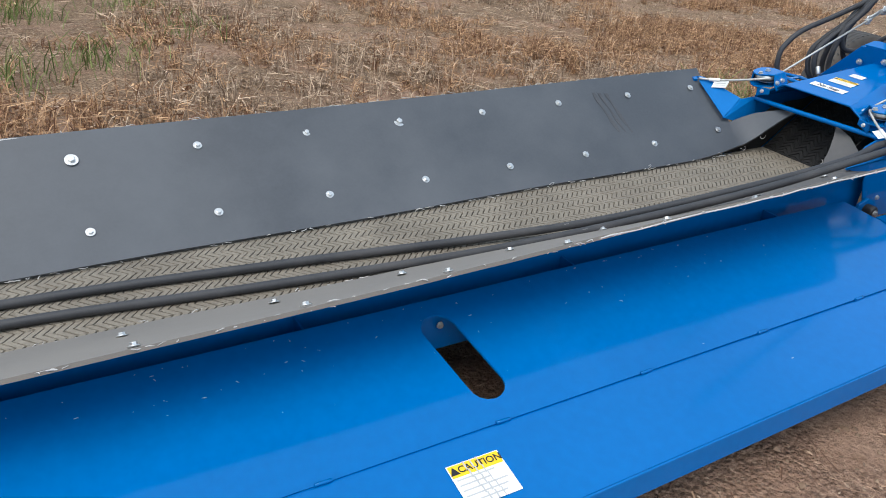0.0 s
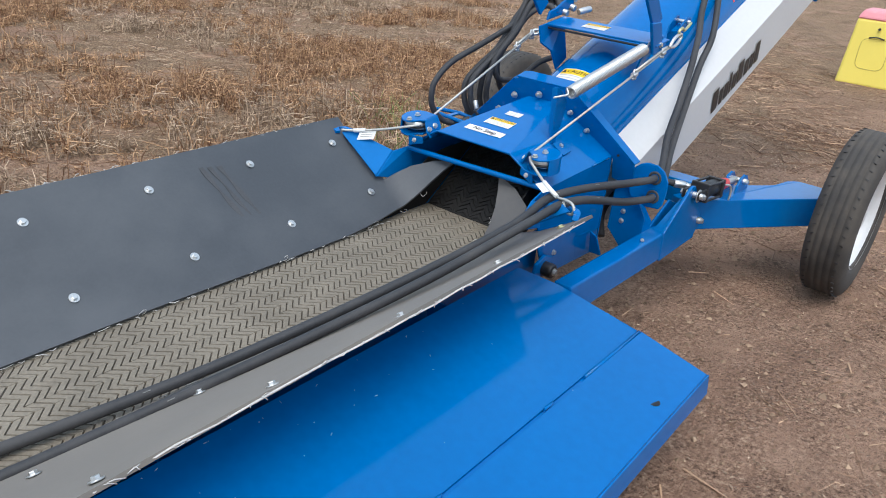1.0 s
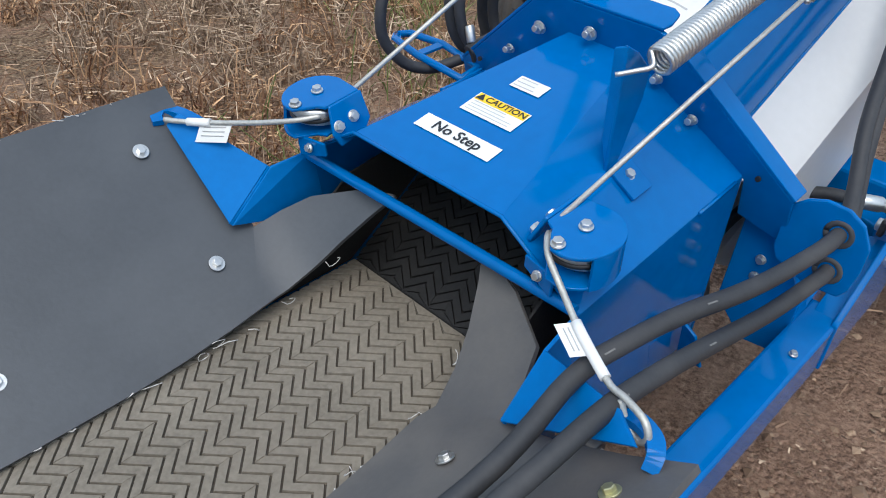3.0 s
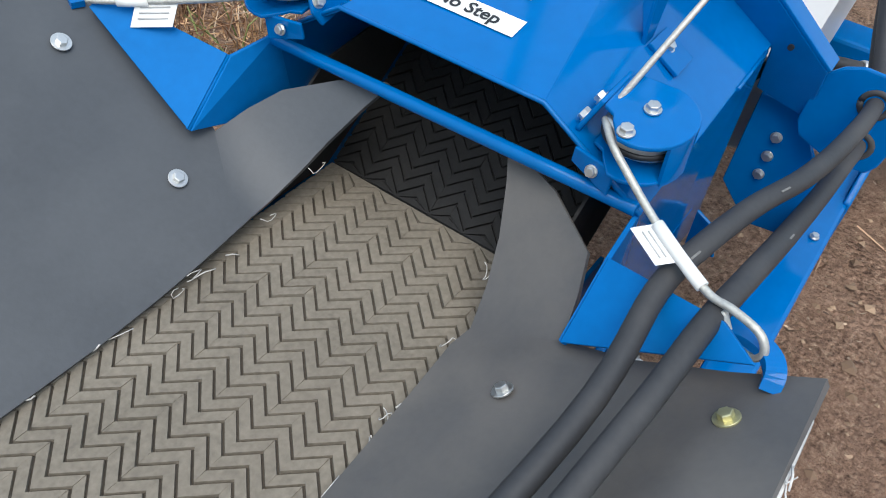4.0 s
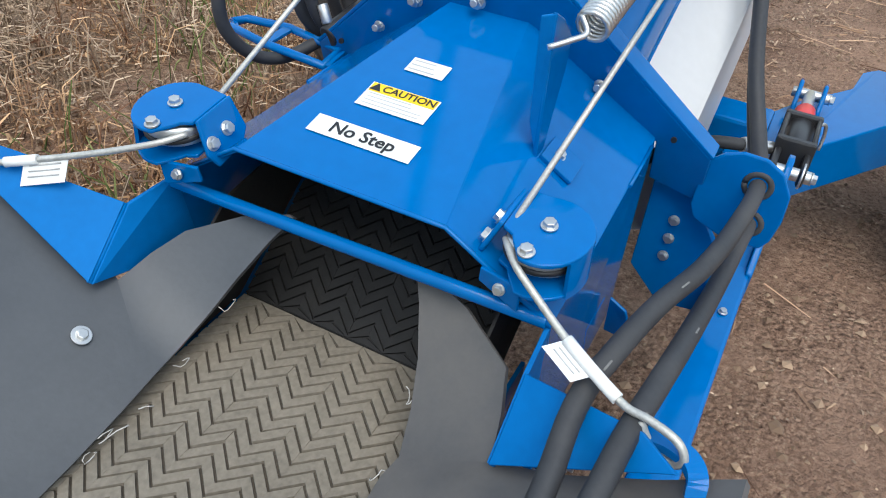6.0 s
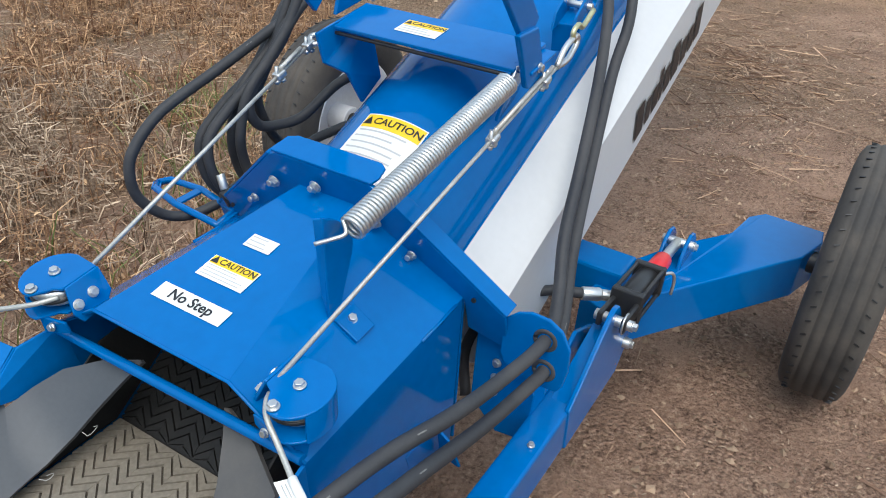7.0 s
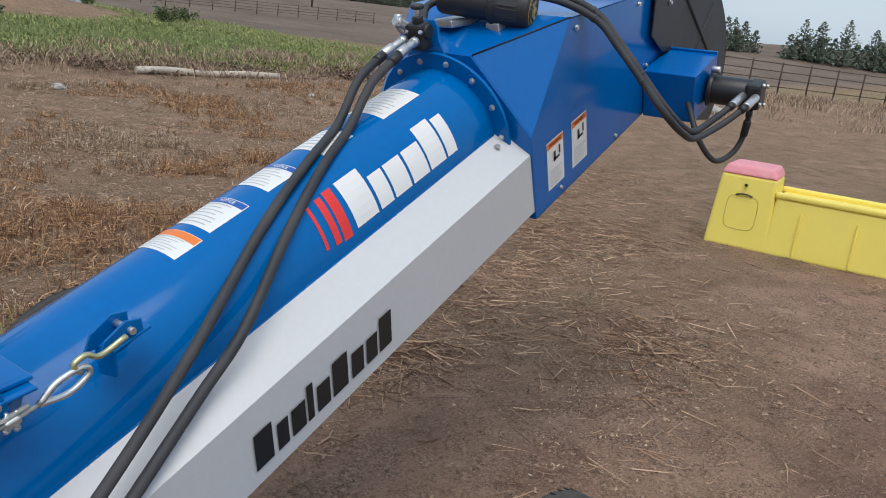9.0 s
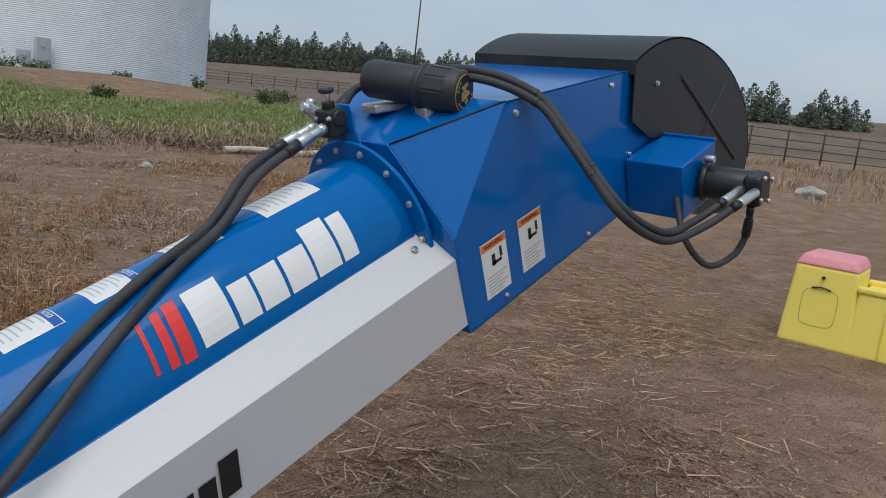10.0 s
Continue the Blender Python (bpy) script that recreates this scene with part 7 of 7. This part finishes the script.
# ---- distance ----
def grain_bin():
    b = thing("grain_bin", "large round corrugated galvanized grain bin beyond the grass", "grain bin")
    cx, cy, r, z0, z1 = 20.7, 49.35, 8.5, 1.0, 10.5
    bm = bmesh.new()
    n, rows = 120, 92
    grid = []
    for j in range(rows * 2 + 1):
        z = z0 + (z1 - z0) * j / (rows * 2)
        rr = r + (0.017 if j % 2 else 0.0)
        grid.append([bm.verts.new((cx + rr * math.cos(math.tau * i / n), cy + rr * math.sin(math.tau * i / n), z)) for i in range(n)])
    for A, B in zip(grid, grid[1:]):
        for i in range(n):
            bm.faces.new((A[i], A[(i + 1) % n], B[(i + 1) % n], B[i]))
    galv = material("galvanized_sheet", (0.73, 0.77, 0.80), 0.55, 0.05, 0.10, 0.5, 8, 0.02, dirt=(0.58, 0.61, 0.63, 0.5), dirt_at=(0.45, 0.7), dirt_scale=0.4)
    part("bin_wall", bm, galv, b)
    part("bin_roof", rod((cx, cy, z1), (cx, cy, z1 + 3.4), r + 0.2, 60, 0, r2=0.6), galv, b)
    return b


grain_bin()


def leaf_clump_tree(name, x, y, h, w, seed, mat, label, dense=900):
    t = thing(name, label, "tree", "shelterbelt trees", at=(0, 0, 0))
    r = random.Random(seed)
    z = rise(x, y) - 0.3
    tr = bmesh.new()
    rod((x, y, z), (x, y, z + h * 0.9), 0.16, 8, 0, tr, r2=0.03)
    for k in range(10):
        a = r.uniform(0, math.tau)
        zz = z + h * r.uniform(0.15, 0.8)
        q = w * 0.45 * (1 - (zz - z) / h * 0.8)
        rod((x, y, zz), (x + q * math.cos(a), y + q * math.sin(a), zz + q * 0.3), 0.05, 5, 0, tr, r2=0.015)
    part("trunk", tr, BARK, t)
    verts, faces = [], []
    leaders = [(0.0, 0.0, 1.0, 0.78)]
    for k in range(3):
        a, q = k * math.tau / 3 + r.uniform(-0.6, 0.6), r.uniform(0.18, 0.34) * w
        leaders.append((q * math.cos(a), q * math.sin(a), r.uniform(0.50, 0.88), r.uniform(0.42, 0.60)))
    for k in range(dense):
        lx, ly, tall, broad = leaders[k % 5 % 4]
        f = r.random() ** 1.05
        a = r.uniform(0, math.tau)
        lim = w / 2 * broad * (1 - f) ** 0.85 * (0.80 + 0.35 * math.sin(f * 26 + a * 2 + seed + k % 5)) + 0.05
        q = lim * math.sqrt(r.uniform(0.15, 1.0))
        c = Vector((x + lx + q * math.cos(a), y + ly + q * math.sin(a), z + 0.2 + f * (h * tall - 0.2)))
        f *= tall
        s = r.uniform(0.22, 0.52) * (1.15 - 0.6 * f)
        d = Vector((math.cos(a) * 0.8, math.sin(a) * 0.8, r.uniform(-0.1, 0.9))).normalized()
        u = d.cross(Vector((r.uniform(-1, 1), r.uniform(-1, 1), r.uniform(-1, 1)))).normalized()
        k0 = len(verts)
        verts += [c - u * s * 0.5, c + u * s * 0.5, c + d * s * 1.1, c + d.cross(u) * s * 0.45 + d * s * 0.3]
        faces += [(k0, k0 + 1, k0 + 2), (k0, k0 + 2, k0 + 3), (k0 + 1, k0 + 3, k0 + 2)]
    me = bpy.data.meshes.new("crown")
    me.from_pydata(verts, [], faces)
    me.materials.append(mat)
    c = new("crown", me)
    c.parent = t
    return t


BARK = material("grey_bark", (0.085, 0.065, 0.05), 0.9)
# Foliage colour is paled to stand for haze over the distance.
HAZY_CEDAR = straw_material("hazy_cedar_foliage", (0.085, 0.110, 0.082), (0.225, 0.265, 0.190))
kinds = [leaf_clump_tree("cedar_tree", 0.0, 0.0, 5.0 + 0.5 * i, 6.6 + 0.4 * i, 50 + i, HAZY_CEDAR, "dark green cedar in a shelterbelt row", 1100) for i in range(5)]
rt = random.Random(5)


def plant(x, y, k, s):
    base = kinds[k]
    m = Matrix.Translation((x, y, rise(x, y) - s * rise(0, 0))) @ Matrix.Rotation(rt.uniform(0, 6.28), 4, "Z") @ Matrix.Diagonal((s, s, s, 1))
    c = copy_thing(base, m)
    c.scale = (s, s, s * rt.uniform(0.9, 1.15))
    return c


row = []
for i in range(96):
    f = i / 95
    row.append((80 + 40 * f + rt.uniform(-1, 1), 143 - 52 * f + rt.uniform(-1.5, 1.5), rt.randrange(5), rt.uniform(0.66, 0.98) * (1.16 - 0.22 * f)))
for i in range(26):
    if i in (9, 10, 11, 18):
        continue
    row.append((117 + 1.5 * i + rt.uniform(-1.5, 1.5), 50 - 2.2 * i + rt.uniform(-2, 2), rt.randrange(5), rt.uniform(0.62, 1.08)))
for i, (x, y, k, s) in enumerate(row):
    plant(x, y, k, s)
for i, b in enumerate(kinds):
    b.location = (78 - 1.5 * i, 146 + 2 * i, rise(78 - 1.5 * i, 146 + 2 * i) - rise(0, 0))

# pipe fence along the pens
def fence(name, a, b, posts, h, label):
    t = thing(name, label, "fence", "pen fences")
    a, b = Vector(a), Vector(b)
    for i in range(posts):
        p = a.lerp(b, i / (posts - 1))
        z = rise(p.x, p.y)
        part("post", rod((p.x, p.y, z - 0.1), (p.x, p.y, z + h), 0.045, 8, 0), RUSTY, t)
    for q in (0.95, 0.72, 0.5, 0.28):
        line = []
        for i in range(posts):
            p = a.lerp(b, i / (posts - 1))
            line.append(Vector((p.x, p.y, rise(p.x, p.y) + h * q)))
        part("rail", sweep(line, 0.022, 6), RUSTY, t)
    return t


RUSTY = material("rusty_pipe", (0.075, 0.05, 0.04), 0.8, 0.2)
fence("pipe_fence", (30.2, 17.0, 0), (56.0, 1.6, 0), 15, 1.8, "dark rusty pipe fence of the cattle pens")
fence("pipe_fence", (34, 74, 0), (72, 60, 0), 18, 1.3, "dark rusty pipe fence of the cattle pens")
fence("feed_bunk_rail", (74, 132, 0), (112, 86, 0), 24, 1.3, "dark feeding fence far off across the pens")

# log, rocks, boards
lg = bmesh.new()
sweep(smooth_line([(x, y, height(x, y) + 0.06 + lift) for x, y, lift in ((10.8, 14.60, 0.02), (11.6, 14.46, 0.05), (12.5, 14.30, 0.0), (13.4, 14.04, 0.03), (14.4, 13.82, 0.0))], 5), 0.085, 10, lg)
tagged(part("log", lg, material("bleached_wood", (0.50, 0.43, 0.35), 0.85, 0.0, 0.3, 3, 30, 0.2)), "long bleached log lying at the grass edge", "log")
CONCRETE = material("pale_concrete", (0.40, 0.37, 0.33), 0.9, 0.0, 0.25, 2, 20, 0.2)


def rock(x, y, s, seed, label):
    r = random.Random(seed)
    bm = bmesh.new()
    bmesh.ops.create_icosphere(bm, subdivisions=3, radius=s)
    for v in bm.verts:
        v.co *= 1 + 0.35 * noise.noise(v.co * (1.4 / s) + Vector((seed, 0, 0)))
        v.co.z *= 0.6
        v.co += Vector((x, y, height(x, y) + s * 0.25))
    return tagged(part("rock", bm, CONCRETE), label, "rock", "broken concrete")


for i, (x, y, s) in enumerate(((26.8, 6.25, 0.42), (14.0, 9.95, 0.13), (14.6, 10.10, 0.12), (15.0, 9.75, 0.17), (15.75, 9.60, 0.18), (16.3, 9.8, 0.13), (13.24, 11.43, 0.08), (7.8, 12.43, 0.12))):
    rock(x, y, s, 30 + i, "pale lump of broken concrete on the soil")


def power_pole(x, y, h, label):
    t = thing("power_pole", label, "pole")
    z = rise(x, y)
    part("pole", rod((x, y, z - 0.2), (x, y, z + h), 0.13, 10, 0, r2=0.09), BARK, t)
    part("crossarm", beam((x - 0.9, y + 0.5, z + h - 0.5), (x + 0.9, y - 0.5, z + h - 0.5), 0.1, 0.12, 0.01), BARK, t)
    part("insulator", rod((x, y, z + h), (x, y, z + h + 0.15), 0.05, 8), PLASTIC, t)
    return t


power_pole(80.4, 78.6, 14.0, "slender wooden power pole behind the trees")
power_pole(140.0, 62.0, 9.0, "slender wooden power pole far off")
# bank of scraped earth below the grass
eb = bmesh.new()
for i in range(150):
    x = -4 + i * 0.17 + rs_.uniform(-0.2, 0.2)
    y = 18.6 - 0.24 * x + rs_.uniform(-0.7, 0.7)
    s = rs_.uniform(0.04, 0.15)
    tmp = bmesh.new()
    bmesh.ops.create_icosphere(tmp, subdivisions=2, radius=s)
    for v in tmp.verts:
        v.co *= 1 + 0.75 * noise.noise(v.co * (2.4 / s) + Vector((i, 0, 0)))
        v.co.z *= 0.45
        v.co += Vector((x, y, height(x, y) + 0.02))
    merge(eb, tmp)
tagged(part("earth_clods", eb, SOIL, smooth=True), "clods of dark scraped earth along the grass edge", "clods", kind="stuff")
# electrical boxes on the bin
el = thing("electrical_box", "grey electrical boxes on posts beside the bin", "electrical box")
GREYBOX = material("grey_box_paint", (0.45, 0.47, 0.48), 0.5)
for x, y, w, h, foot in ((16.5, 41.3, 0.72, 1.40, 0.45), (15.5, 41.0, 0.62, 0.70, 0.40)):
    z = rise(x, y)
    cabinet = part("cabinet", box((w, 0.35, h), Matrix.Translation((x, y, z + foot + h / 2)), 0.03), GREYBOX, el)
    part("cabinet_door", box((w - 0.10, 0.02, h - 0.12), Matrix.Translation((x, y - 0.183, z + foot + h / 2)), 0.008), GREYBOX, cabinet)
    part("meter", rod((x - 0.05, y - 0.19, z + foot + h * 0.7), (x - 0.05, y - 0.25, z + foot + h * 0.7), 0.09, 16, 0.01), STEEL, cabinet)
    part("post", rod((x, y, z - 0.1), (x, y, z + foot + 0.1), 0.06, 8), GREYBOX, el)


def bush(x, y, w, h, seed, label):
    t = thing("bush", label, "bush", "bushes by the bin")
    r = random.Random(seed)
    stems = bmesh.new()
    z = height(x, y) - 0.03
    verts, faces = [], []
    for k in range(12):
        a, q = r.uniform(0, math.tau), w * 0.42 * math.sqrt(r.random())
        tip = Vector((x + q * math.cos(a), y + q * math.sin(a), z + h * r.uniform(0.55, 1.0) * (1 - 0.5 * q / w)))
        rod((x + 0.3 * q * math.cos(a), y + 0.3 * q * math.sin(a), z), tip, 0.012, 5, 0, stems, r2=0.004)
        for _ in range(42):
            c = Vector((x + 0.3 * q * math.cos(a), y + 0.3 * q * math.sin(a), z)).lerp(tip, r.uniform(0.1, 1.05)) + Vector((r.gauss(0, 0.10), r.gauss(0, 0.10), r.gauss(0, 0.05)))
            u = Vector((r.gauss(0, 1), r.gauss(0, 1), r.gauss(0.4, 0.8))).normalized() * r.uniform(0.04, 0.11)
            v = u.cross(Vector((r.gauss(0, 1), r.gauss(0, 1), r.gauss(0, 1)))).normalized() * u.length * 0.4
            n0 = len(verts)
            verts += [c - u, c + v, c + u, c - v]
            faces += [(n0, n0 + 1, n0 + 2), (n0, n0 + 2, n0 + 3)]
    part("stems", stems, BARK, t)
    me = bpy.data.meshes.new("leaves")
    me.from_pydata(verts, [], faces)
    me.materials.append(BUSH)
    new("leaves", me).parent = t


BUSH = straw_material("dull_green_leaves", (0.055, 0.075, 0.035), (0.20, 0.24, 0.11))
for i, (x, y, w, h) in enumerate(((14.3, 40.2, 2.0, 1.0), (15.9, 40.3, 1.8, 0.8), (19.5, 38.9, 1.5, 0.7), (23.9, 38.6, 1.0, 1.1), (21.2, 28.4, 2.2, 0.8), (23.2, 29.6, 1.8, 0.7), (13.0, 26.0, 0.9, 0.5))):
    bush(x, y, w, h, 70 + i, "low dull green bush at the foot of the grain bin" if y > 35 else "low green weed bush in the grass")
